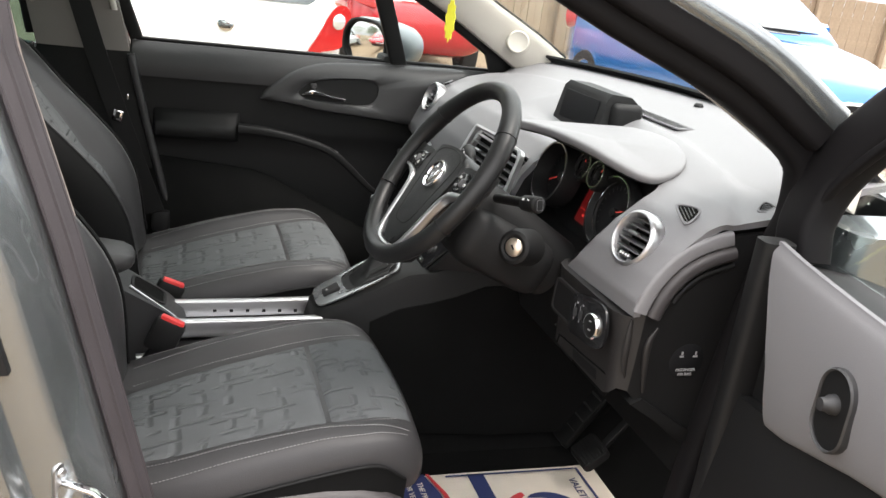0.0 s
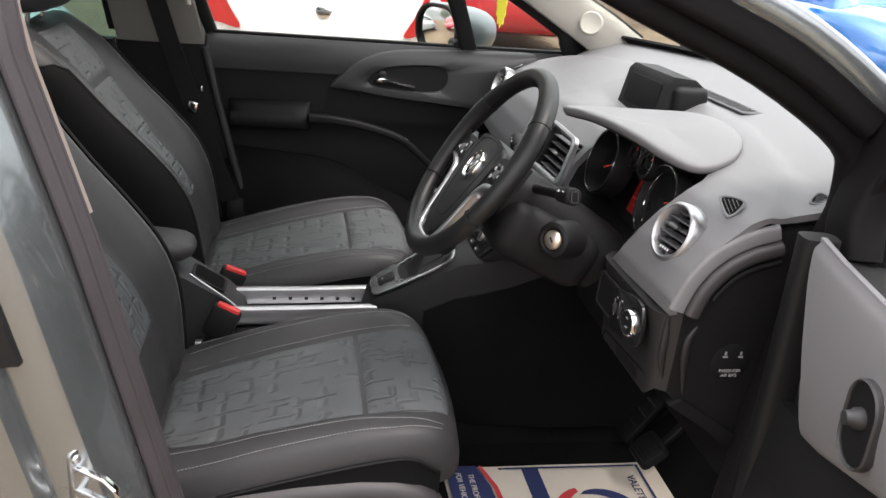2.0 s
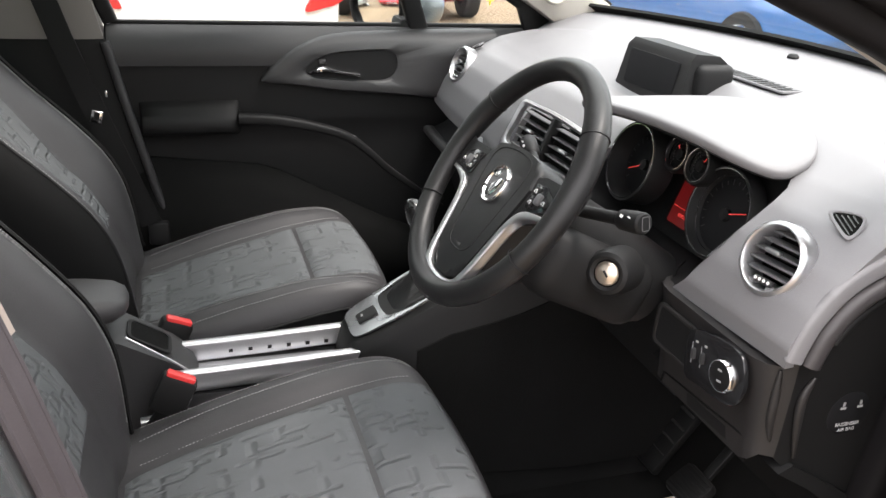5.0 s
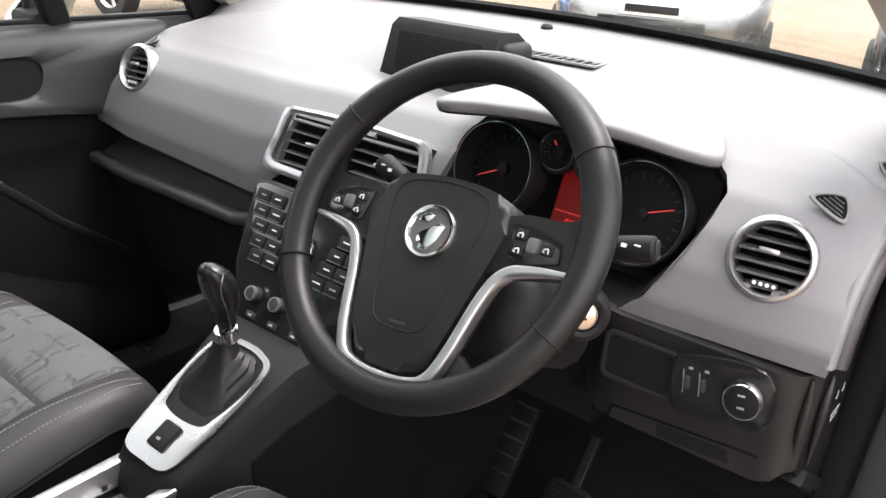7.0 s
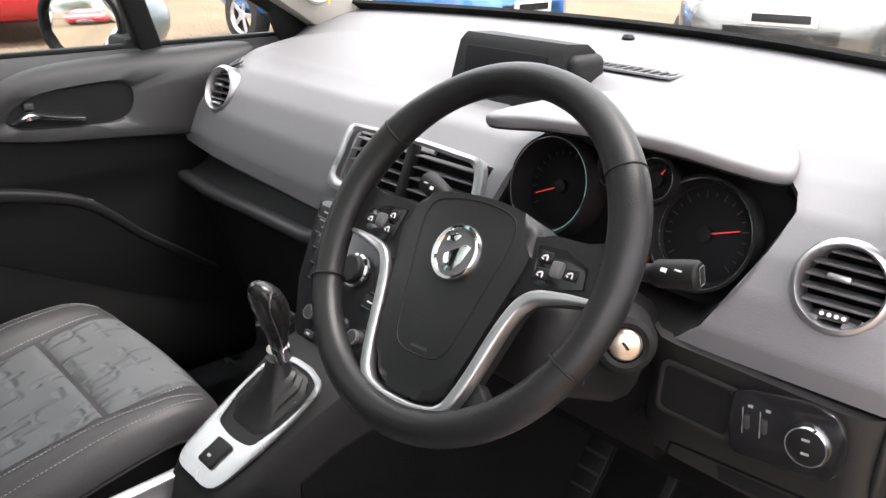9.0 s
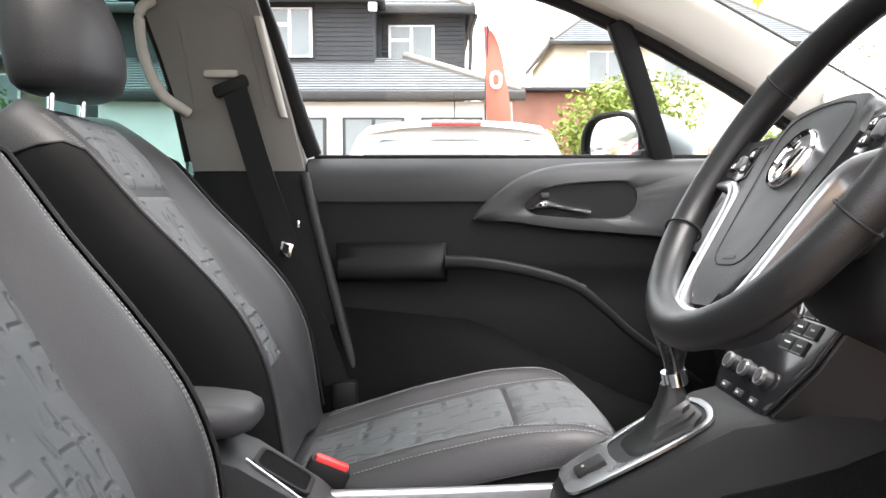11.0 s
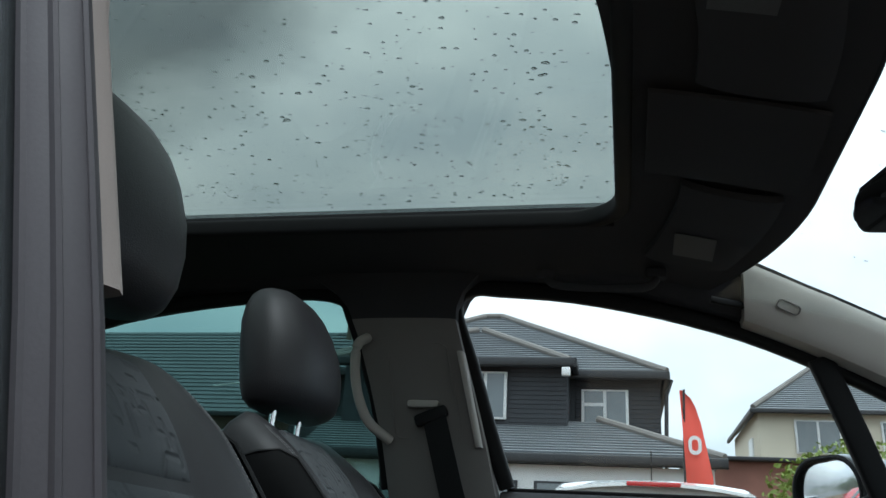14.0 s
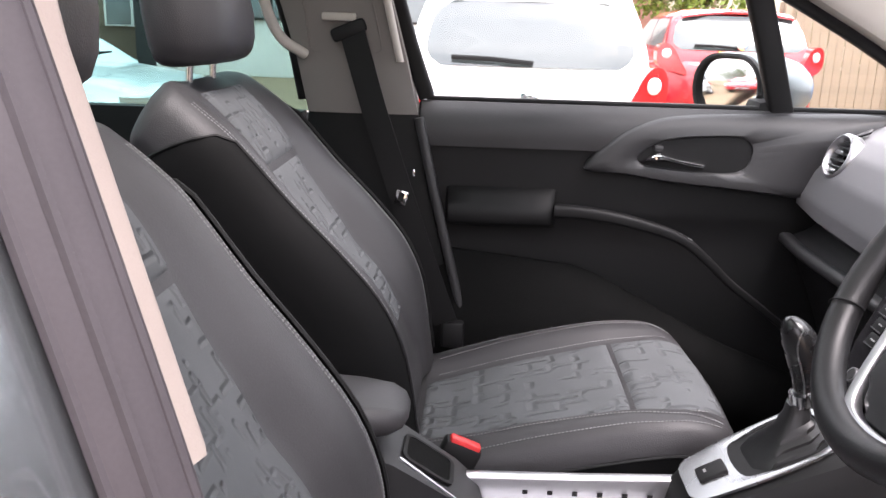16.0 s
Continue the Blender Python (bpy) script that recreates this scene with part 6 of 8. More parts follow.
part("door_panel", slab(lambda u, v: (u, door_y(u, v), v), span(-0.575, 0.62, 30), [0.33, 0.5, 0.6, 0.7, 0.78, 0.83, 0.85, 0.87, 0.92, 0.98, 1.02, 1.04, 1.06, 1.075, 1.086, 1.092], (0, 0.05, 0)), M_BLACK, pdoor, "black door panel")
part("upper_trim", slab(lambda u, v: (u, 0.732 + 0.035 * (v - 0) ** 3 - 0.004 * math.sin(v * math.pi), 1.0 + 0.093 * v + 0.0), span(-0.57, 0.60, 24), span(0, 1, 8), (0, 0.012, 0)), M_TRIM, pdoor, "dark grey upper door trim")
# curved grip pod with the handle recess
pod_out = [(-0.215, 0.962), (-0.17, 1.015), (-0.11, 1.055), (-0.03, 1.078), (0.10, 1.086), (0.25, 1.09), (0.40, 1.092), (0.37, 1.06), (0.31, 1.02), (0.27, 0.97), (0.25, 0.92), (0.18, 0.922), (0.08, 0.930), (-0.04, 0.940), (-0.14, 0.955)]
po = [(p.x, p.y) for p in smooth_path([V(x, y, 0) for x, y in pod_out], 3, True)]
rec = [(-0.105, 0.988), (-0.085, 1.012), (-0.04, 1.030), (0.04, 1.038), (0.11, 1.038), (0.135, 1.02), (0.13, 0.985), (0.105, 0.966), (0.05, 0.963), (-0.02, 0.968), (-0.085, 0.975)]
rs = [(p.x, p.y) for p in smooth_path([V(x, y, 0) for x, y in rec], 3, True)]


def pod_ring(k, off):
    """Outline of the pod drawn in towards the recess by k."""
    out = []
    for j in range(45):
        x, z = po[j]
        cx, cz = 0.02, 1.0
        ang = math.atan2(z - cz, (x - cx) * 0.4)
        best = min(rs, key=lambda p: abs((math.atan2(p[1] - cz, (p[0] - cx) * 0.4) - ang + math.pi) % (2 * math.pi) - math.pi))
        xx, zz = x + (best[0] - x) * k, z + (best[1] - z) * k
        base = 0.730 + max(0, zz - 1.03) ** 2 * 8 - 0.035 * max(0, (xx - 0.1) / 0.3) ** 1.5
        out.append(V(xx, base - off, zz))
    return out


pod = part("grip_pod", loft([pod_ring(0, -0.02), pod_ring(0, 0.004), pod_ring(0.12, 0.012), pod_ring(0.5, 0.014), pod_ring(0.9, 0.012), pod_ring(1, 0.006), pod_ring(1, -0.02)], caps=False), M_TRIM, pdoor, "dark grey moulded grip surround", 50)
part("handle_recess", loft([[V(x, 0.7262, z) for x, z in rs], [V(0.01 + (x - 0.01) * 0.9, 0.745, 1.0 + (z - 1.0) * 0.9) for x, z in rs]], caps=True), M_BLACK, pod)
hnd = part("door_handle", sweep(smooth_path([V(-0.092, 0.730, 0.984), V(-0.075, 0.722, 0.992), V(-0.055, 0.720, 0.994), V(-0.03, 0.719, 0.988), V(0.0, 0.720, 0.982), V(0.035, 0.722, 0.977)], 4), circle(0.006, 10, 0.010), (0, 1, 0),
                                scales=[0.75 + 1.0 * math.exp(-((i - 6) / 3.6) ** 2) for i in range(21)]), M_CHROME, pdoor, "chrome door handle")
part("lock_button", rbox((-0.062, 0.728, 1.012), (0.02, 0.02, 0.014), 0.005), M_TRIM, hnd)
# armrest block and the curving pocket edge
part("door_armrest", loft([[V(x, 0.752 - d * k, z) for k, z in ((0, 0.826), (0.75, 0.832), (0.95, 0.842), (1.0, 0.858), (0.93, 0.872), (0.75, 0.882), (0.55, 0.896), (0.35, 0.908), (0, 0.915))] for x, d in ((-0.510, 0.02), (-0.504, 0.040), (-0.45, 0.050), (-0.32, 0.050), (-0.285, 0.048), (-0.274, 0.040), (-0.270, 0.02))]), M_BLACK, pdoor, "dark padded door armrest", 60)
part("rear_seal", sweep([V(-0.572, 0.716, 1.06), V(-0.535, 0.712, 0.90), V(-0.49, 0.708, 0.72), V(-0.445, 0.706, 0.55), V(-0.41, 0.706, 0.36)], rect(0.020, 0.03, 0.009), (0, 1, 0)), M_TRIM, pdoor, "dark door edge seal")
line = smooth_path([V(-0.275, 0.712, 0.872), V(-0.19, 0.706, 0.868), V(-0.09, 0.704, 0.85), V(0.0, 0.706, 0.82), V(0.06, 0.71, 0.775), V(0.12, 0.716, 0.72), V(0.20, 0.722, 0.66), V(0.28, 0.725, 0.60)], 5)
part("pocket_edge", sweep(line, rect(0.022, 0.030, 0.007), (0, 1, 0), scales=[1.25 - 0.6 * i / (len(line) - 1) for i in range(len(line))]), M_BLACK, pdoor, "black pocket edge")
part("edge_highlight", sweep([p + V(0, -0.008, 0.010) for p in line], circle(0.0022, 6)), M_TRIM, pdoor)
part("lower_pocket", slab(lambda u, v: (u, 0.735 - 0.05 * math.sin(min(1, max(0, v)) * math.pi) ** 0.7, 0.36 + v * poly_path([(-0.57, 0.42), (-0.2, 0.38), (0.1, 0.22), (0.3, 0.14)], u)), span(-0.57, 0.35, 16), span(0, 1, 10), (0, 0.012, 0)), M_CARPET, pdoor, "dark door pocket")
part("pocket_mark", sweep([V(-0.24, 0.701, 0.879), V(-0.20, 0.699, 0.878), V(-0.14, 0.699, 0.871)], rect(0.0025, 0.004), (0, 1, 0)), M_SILVER, pdoor, "thin bright trim line")
part("pocket_clip", rbox((0.008, 0.700, 0.826), (0.034, 0.004, 0.003), 0.001, 1, Matrix.Rotation(radians(22), 4, "Y")), M_SILVER, pdoor)
part("sill_strip", sweep([V(x, 0.785, 1.096) for x in (-0.56, 0.0, 0.6)], rect(0.02, 0.012, 0.004)), M_BLACK, pdoor)
dv = [V(0.205, 0.782, 1.085), V(0.145, 0.735, 1.23), V(0.082, 0.690, 1.375)]
part("window_divider", sweep(dv, rect(0.05, 0.03, 0.008), (0, 1, 0)), M_BLACK, pdoor, "black quarter window divider")
part("sail_panel", prism([(0.50, 1.085), (0.70, 1.085), (0.70, 1.11), (0.60, 1.13), (0.46, 1.23), (0.44, 1.235)], Matrix.Translation((0, 0.77, 0)) @ Matrix.Rotation(radians(90), 4, "X"), 0.02, 0.004), M_BLACK, pdoor)
dg = part("window_glass", slab(lambda u, v: side_pt(u, 1.08 + v * (poly_path(WTOP, u) - 1.08), 0.012), span(-0.66, 0.6, 14), span(0, 1, 6), (0, 0.004, 0)), M_GLASS, pdoor, "clear side window")
dg.visible_shadow = False
rg = part("rear_side_glass", slab(lambda u, v: side_pt(u, 1.06 + v * 0.45, 0.012), span(-1.75, -0.82, 8), span(0, 1, 6), (0, 0.004, 0)), M_TINT, body, "tinted rear side window")
rg.visible_shadow = False
bkg = part("rear_window", slab(lambda u, v: (-2.02 + 0.25 * v, u, 1.05 + 0.48 * v), span(-0.66, 0.66, 6), span(0, 1, 4), (-0.004, 0, 0)), M_TINT, body, "tinted rear window")
bkg.visible_shadow = False

# passenger door mirror
R24 = Matrix.Rotation(radians(32), 3, "Z")
mir = part("mirror_housing", loft([[V(0.125, 0.915, 1.130) + V(0.93, 0.30, 0) * dx + R24 @ V(0, a * s, b * s) for a, b in rect(0.21, 0.162, 0.076, 6)] for dx, s in ((0.0, 0.96), (0.012, 1.0), (0.05, 0.99), (0.10, 0.92), (0.14, 0.80), (0.165, 0.64), (0.182, 0.42), (0.188, 0.15))]), M_CAP, pdoor, "blue-grey door mirror housing", 60)
part("mirror_glass", prism(rect(0.184, 0.138, 0.064, 6), frame_at(V(0.125, 0.915, 1.130) + R24 @ V(-0.001, 0, 0), (-0.848, -0.530, -0.055)), 0.003, 0.001), M_MIRROR, mir, "door mirror glass")
part("mirror_rim", ring_prism(rect(0.203, 0.156, 0.073, 6), rect(0.180, 0.134, 0.062, 6), frame_at(V(0.125, 0.915, 1.130) + R24 @ V(-0.002, 0, 0), (-0.848, -0.530, -0.03)), 0.009), M_BLACK, mir, "black rim of the mirror glass")
part("mirror_arm", rbox((0.19, 0.82, 1.09), (0.08, 0.10, 0.05), 0.015), M_BLACK, mir)

# seat belt on the passenger side
beltt = thing("seat_belt", (-0.55, 0.66, 0.55), "black seat belt hanging from the pale centre pillar", "seat belt")
part("belt_guide", rbox((-0.715, 0.672, 1.236), (0.075, 0.02, 0.028), 0.008, 2, Matrix.Rotation(radians(-22), 4, "Y")), M_BLACK, beltt)
part("guide_slot", rbox((-0.735, 0.676, 1.262), (0.07, 0.016, 0.016), 0.005), M_BEIGE, beltt)
part("webbing", sweep([V(-0.708, 0.668, 1.235), V(-0.66, 0.652, 1.08), V(-0.605, 0.642, 0.92), V(-0.555, 0.638, 0.78), V(-0.50, 0.640, 0.63)], rect(0.052, 0.003), (0.1, 1, 0)), M_BLACK, beltt, "black webbing")
part("latch_tongue", rbox((-0.600, 0.636, 0.903), (0.026, 0.006, 0.030), 0.002, 2, Matrix.Rotation(radians(15), 4, "Y")), M_CHROME, beltt, "metal belt tongue")
part("tongue_slot", rbox((-0.600, 0.632, 0.905), (0.012, 0.003, 0.018), 0, 1, Matrix.Rotation(radians(15), 4, "Y")), M_BLACK, beltt)
part("belt_stop", rbox((-0.575, 0.640, 0.955), (0.006, 0.006, 0.016), 0.002), M_CHROME, beltt)
part("floor_anchor", rbox((-0.485, 0.655, 0.60), (0.05, 0.03, 0.06), 0.008), M_BLACK, beltt)

# ---------------- driver's door, standing open ----------------
D0 = V(0.365, -0.848, 0)
DD, DN = V(-0.185, -0.983, 0).normalized(), V(-0.983, 0.185, 0).normalized()


def dp(a, off, z):
    return D0 + DD * a + DN * off + V(0, 0, z)


ddoor = thing("driver_door", dp(0.3, -0.1, 0.3), "driver's door standing open, mauve-grey inner panel", "car door")
part("door_shell", loft([[dp(a, -0.02, z0), dp(a, -0.02, z1), dp(a, -0.16, z1 - 0.02), dp(a, -0.17, z0)] for a, z0, z1 in ((-0.03, 0.40, 1.06), (0.06, 0.38, 1.072), (0.3, 0.36, 1.065), (0.8, 0.36, 1.068), (1.02, 0.45, 1.07))]), M_BLACK, ddoor)
top = [(0.0, 1.095), (0.06, 1.09), (0.2, 1.085), (0.4, 1.08), (0.7, 1.075), (1.0, 1.08)]
lowb = [(0.0, 0.848), (0.06, 0.855), (0.12, 0.868), (0.2, 0.885), (0.27, 0.90), (0.36, 0.915), (1.0, 0.93)]


def slant(u, z):
    """The panel's front edge leans outwards towards its foot."""
    return u + poly_path([(0.84, 0.098), (0.93, 0.085), (1.00, 0.055), (1.085, 0.004)], z) * max(0, 1 - u / 0.35)

part("upper_panel", slab(lambda u, v: (lambda z: dp(slant(u, z), 0.020 * math.sin(min(1, v * 1.02) * math.pi) ** 0.5 + 0.004 * math.sin(u * 6), z))(poly_path(lowb, u) + (poly_path(top, u) - poly_path(lowb, u)) * v), span(0, 1.0, 30), [0, 0.02, 0.05, 0.1] + span(0.18, 0.82, 8) + [0.9, 0.95, 0.98, 1], -DN * 0.008), M_PAD, ddoor, "mauve-grey soft upper door panel", 60)
part("lower_panel", slab(lambda u, v: dp(u, 0.0 + 0.02 * math.sin(v * math.pi), 0.40 + (poly_path(lowb, u) - 0.40) * v), span(-0.01, 1.0, 16), span(0, 1, 8), -DN * 0.03), M_BLACK, ddoor, "black lower door panel")
msw = frame_at(dp(0.256, 0.0255, 0.967), DN)
bez = part("switch_bezel", ring_prism(rect(0.068, 0.106, 0.033, 5), rect(0.060, 0.098, 0.029, 5), msw @ Matrix.Translation((0, 0, -0.006)), 0.010), M_TRIM, ddoor, "oval switch recess")
part("switch_well", prism(rect(0.062, 0.100, 0.030, 5), msw @ Matrix.Translation((0, 0, -0.006)), 0.008), M_BLACK, bez)
part("mirror_switch", lathe([(0.013, 0), (0.012, 0.008), (0.009, 0.012), (0.008, 0.020), (0.0, 0.021)], msw @ Matrix.Translation((0, 0.008, 0.001)), 24), M_TRIM, bez, "grey mirror adjuster knob")
# window frame of the open door
fr = [(-0.052, 1.05), (-0.070, 1.12), (-0.062, 1.19), (-0.012, 1.265), (0.06, 1.33), (0.16, 1.392), (0.30, 1.445), (0.5, 1.485), (0.76, 1.505), (1.0, 1.50)]
part("window_frame", sweep([dp(p.x, -0.075 - max(0, p.y - 1.1) * 0.25, p.y) for p in smooth_path([V(a, b, 0) for a, b in fr], 5)], rect(0.085, 0.055, 0.014), DN), M_APSEAL, ddoor, "black door window frame")
part("window_frame", sweep([dp(1.0, -0.075 - max(0, z - 1.1) * 0.25, z) for z in (1.07, 1.25, 1.49)], rect(0.05, 0.05, 0.012), DN), M_BLACK, ddoor)
part("window_rubber", sweep([dp(p.x + 0.028, -0.052 - max(0, p.y - 1.1) * 0.25, p.y - 0.034) for p in smooth_path([V(a, b, 0) for a, b in fr[1:]], 5)], rect(0.014, 0.016, 0.004), DN), M_APSEAL, ddoor, "black window rubber")
ddg = part("window_glass", slab(lambda u, v: dp(u, -0.085 - v * 0.09, 1.07 + v * (poly_path(fr, u) - 1.07)), span(-0.05, 1.0, 12), span(0, 1, 4), -DN * 0.004), M_GLASS, ddoor, "door window dotted with rain")
ddg.visible_shadow = False
part("front_edge_seal", sweep([dp(-0.012, -0.005, z) for z in (0.40, 0.7, 1.0, 1.09)], rect(0.04, 0.05, 0.012), DN), M_BLACK, ddoor)

# ---------------- loose things in the cabin ----------------
MATZ = 0.306
fm = frame_at((0.245, -0.43, MATZ), (0, 0, 1), (1, 0, 0))
M_PAPER = mat("cream_paper", (0.74, 0.66, 0.56), 0.8, var=0.05, scale=12, fine=300, bump=0.3, dist=0.001)
M_NAVY = mat("navy_print", (0.025, 0.035, 0.12), 0.8, bump=0)
M_REDPR = mat("red_print", (0.62, 0.05, 0.06), 0.8, bump=0)
pm = thing("paper_floor_mat", (0.235, -0.40, MATZ), "cream printed paper mat on the driver's floor", "paper mat")
part("sheet", slab(lambda u, v: fm @ V(v, u, 0.004 * math.sin(u * 9 + 1) * math.cos(v * 7) + 0.004 + 0.06 * max(0, u - 0.2)), span(-0.225, 0.275, 14), span(-0.18, 0.18, 10), (0, 0, -0.0015)), M_PAPER, pm)


def flat(name, poly, material, lift=0.0):
    return part(name, prism(poly, fm @ Matrix.Translation((0, 0, 0.0105 + lift)), 0.0008), material, pm)


flat("border", [(-0.165, 0.222), (0.165, 0.222), (0.165, 0.228), (-0.165, 0.228)], M_NAVY)
flat("border", [(0.160, -0.2), (0.165, -0.2), (0.165, 0.22), (0.160, 0.22)], M_NAVY)
flat("border", [(-0.165, -0.10), (-0.160, -0.10), (-0.160, 0.22), (-0.165, 0.22)], M_NAVY)
flat("navy_block", [(-0.175, -0.22), (0.175, -0.22), (0.175, -0.165), (0.10, -0.14), (0.0, -0.125), (-0.10, -0.13), (-0.175, -0.15)], M_NAVY)
flat("red_swoosh", [(0.175, -0.16), (0.10, -0.135), (0.0, -0.12), (-0.10, -0.125), (-0.175, -0.145), (-0.175, -0.138), (-0.10, -0.115), (0.0, -0.108), (0.10, -0.122), (0.175, -0.148)], M_REDPR)


def swirl(name, a0, a1, r0, r1, w0, material, cx, cy):
    o, i = [], []
    for t in span(0, 1, 20):
        a, r = radians(a0 + (a1 - a0) * t), r0 + (r1 - r0) * t
        w = w0 * math.sin(math.pi * min(1, t * 0.92 + 0.08)) ** 0.6
        o.append((cx + (r + w / 2) * math.cos(a), cy + (r + w / 2) * math.sin(a)))
        i.append((cx + (r - w / 2) * math.cos(a), cy + (r - w / 2) * math.sin(a)))
    flat(name, o + i[::-1], material, 0.0006)


for k, mt in ((0, M_NAVY), (1, M_REDPR)):
    swirl("swirl", 20 + 180 * k, 200 + 180 * k, 0.085, 0.07, 0.030, mt, 0.0, 0.085)
    swirl("swirl", 40 + 180 * k, 230 + 180 * k, 0.048, 0.02, 0.036, M_REDPR if k == 0 else M_NAVY, 0.0, 0.085)
tm = fm @ Matrix.Translation((0, 0, 0.0112))
letters("print_text", "VALETED USING", 0.026, tm @ Matrix.Translation((-0.03, 0.195, 0)), M_NAVY, pm)
letters("print_text", "PRODUCTS", 0.022, tm @ Matrix.Translation((0.02, -0.080, 0)), M_NAVY, pm)
for x0, x1 in ((0.072, 0.160), (-0.165, -0.012)):
    flat("brand_bar", [(x0, -0.048), (x1, -0.048), (x1, -0.010), (x0, -0.010)], M_NAVY)
for k in (0, 1):
    swirl("swirl", 20 + 180 * k, 200 + 180 * k, 0.024, 0.016, 0.013, M_REDPR, 0.030, -0.030)
letters("print_text", "THE PROFESSIONALS", 0.018, tm @ Matrix.Translation((-0.06, -0.168, 0.0008)), M_PAPER, pm)
letters("print_text", "FOR VEHICLE CLEANING", 0.018, tm @ Matrix.Translation((-0.05, -0.195, 0.0008)), M_PAPER, pm)

ped = thing("brake_pedal", (0.52, -0.30, 0.36), "black ribbed rubber brake pedal", "pedal")
pdm = frame_at((0.468, -0.325, 0.392), (-0.62, 0, 0.78))
pp = part("pedal_pad", prism(rect(0.085, 0.07, 0.015, 4), pdm, 0.018, 0.006), M_BLACK, ped)
for k in range(7):
    part("pedal_rib", rbox((0, 0, 0), (0.074, 0.004, 0.004), 0.001, 1, pdm @ Matrix.Translation((0, -0.026 + 0.0087 * k, 0.019))), M_BLACK, pp)
part("pedal_arm", sweep([V(0.485, -0.325, 0.40), V(0.60, -0.32, 0.54), V(0.68, -0.31, 0.75)], rect(0.02, 0.012, 0.003)), M_BLACK, ped)
ped2 = thing("accelerator_pedal", (0.53, -0.47, 0.33), "black rubber accelerator pedal", "pedal")
ap = part("pedal_pad", rbox((0.440, -0.545, 0.356), (0.018, 0.050, 0.10), 0.008, 2, Matrix.Rotation(radians(42), 4, "Y")), M_BLACK, ped2)
for k in range(7):
    part("pedal_rib", rbox((0.405 + 0.0094 * k, -0.545, 0.3345 + 0.0104 * k), (0.004, 0.042, 0.004), 0.001, 1), M_BLACK, ap)
part("pedal_hinge", rbox((0.405, -0.545, 0.315), (0.03, 0.04, 0.03), 0.006), M_BLACK, ped2)
frm = thing("footrest", (0.55, -0.16, 0.33), "black ribbed footrest beside the tunnel", "footrest")
part("rest", rbox((0.54, -0.155, 0.41), (0.02, 0.07, 0.22), 0.006, 2, Matrix.Rotation(radians(35), 4, "Y")), M_BLACK, frm)
for k in range(6):
    part("rest_rib", rbox((0.48 + 0.018 * k, -0.155, 0.335 + 0.028 * k), (0.006, 0.06, 0.004), 0.001), M_TRIM, frm)

# interior mirror, visors, roof console, air freshener
rvm = thing("interior_mirror", (0.07, 0, 1.44), "black interior rear-view mirror", "mirror")
m4 = frame_at((0.055, 0.0, 1.441), (-0.95, -0.24, -0.06)) 
part("mirror_shell", prism(rect(0.235, 0.066, 0.028, 5), m4 @ Matrix.Translation((0, 0, -0.03)), 0.034, 0.006, 3), M_BLACK, rvm)
part("mirror_glass", prism(rect(0.22, 0.054, 0.024, 5), m4 @ Matrix.Translation((0, 0, 0.003)), 0.002), M_MIRROR, rvm)
part("mirror_stem", tube([V(0.07, 0, 1.44), V(0.10, 0, 1.47), V(0.10, 0, 1.50)], 0.012), M_BLACK, rvm)
for sgn in (1, -1):
    vz = thing("sun_visor", (-0.10, sgn * 0.36, 1.52), "dark folded sun visor", "sun visor", "sun visors")
    part("visor_board", slab(lambda u, v: (lambda x: (x, sgn * v, liner_z(x, v) - 0.006 - 0.010 * math.sin(u * math.pi) ** 0.6))(roof_front(v) - 0.045 - 0.15 * u), span(0, 1, 10), span(0.15, 0.46, 10), (0, 0, -0.012)), M_LINER, vz)
    part("visor_label", slab(lambda u, v: (u, sgn * v, liner_z(u, v) - 0.0295), span(-0.215, -0.145, 4), span(0.32, 0.41, 3), (0, 0, -0.001)), M_LABEL, vz, "pale warning label")
    part("visor_pivot", tube([V(-0.05, sgn * 0.14, 1.51), V(-0.05, sgn * 0.19, 1.51)], 0.007), M_BLACK, vz)
gh = thing("roof_grab_handle", (-0.34, 0.55, 1.49), "dark folded grab handle on the roof edge", "grab handle")
part("grip", tube(smooth_path([V(-0.46, 0.54, 1.507), V(-0.445, 0.535, 1.487), V(-0.40, 0.53, 1.478), V(-0.30, 0.53, 1.474), V(-0.255, 0.535, 1.480), V(-0.24, 0.54, 1.497)]), 0.009, 10), M_LINER, gh)
for x in (-0.46, -0.24):
    part("mount", rbox((x, 0.545, 1.508), (0.04, 0.03, 0.022), 0.006), M_LINER, gh)
rc = thing("roof_console", (-0.2, 0, 1.53), "black roof console with reading lamp", "roof console")
part("console_shell", slab(lambda u, v: (u, v, liner_z(u, v) - 0.012 - 0.01 * math.cos(v * 12)), span(-0.27, -0.05, 6), span(-0.12, 0.12, 8), (0, 0, -0.006)), M_LINER, rc)
part("reading_lamp", prism(rect(0.06, 0.07, 0.01), frame_at((-0.16, 0.05, 1.519), (0, 0, -1), (1, 0, 0)), 0.004, 0.002), M_LENS, rc)
M_YEL = mat("yellow_card", (0.85, 0.80, 0.06), 0.7, var=0.06, bump=0)
af = thing("air_freshener", (0.105, 0.0, 1.25), "yellow scalloped card hanging on a string", "air freshener")
edge = []
for k in range(44):
    a = 2 * math.pi * k / 44
    r = 1 + 0.10 * math.sin(11 * a)
    edge.append((0.0105 * r * math.cos(a), 0.043 * r * math.sin(a)))
part("card", prism(edge, frame_at((0.107, 0.0, 1.29), (-0.5, -0.86, 0)), 0.003), M_YEL, af)
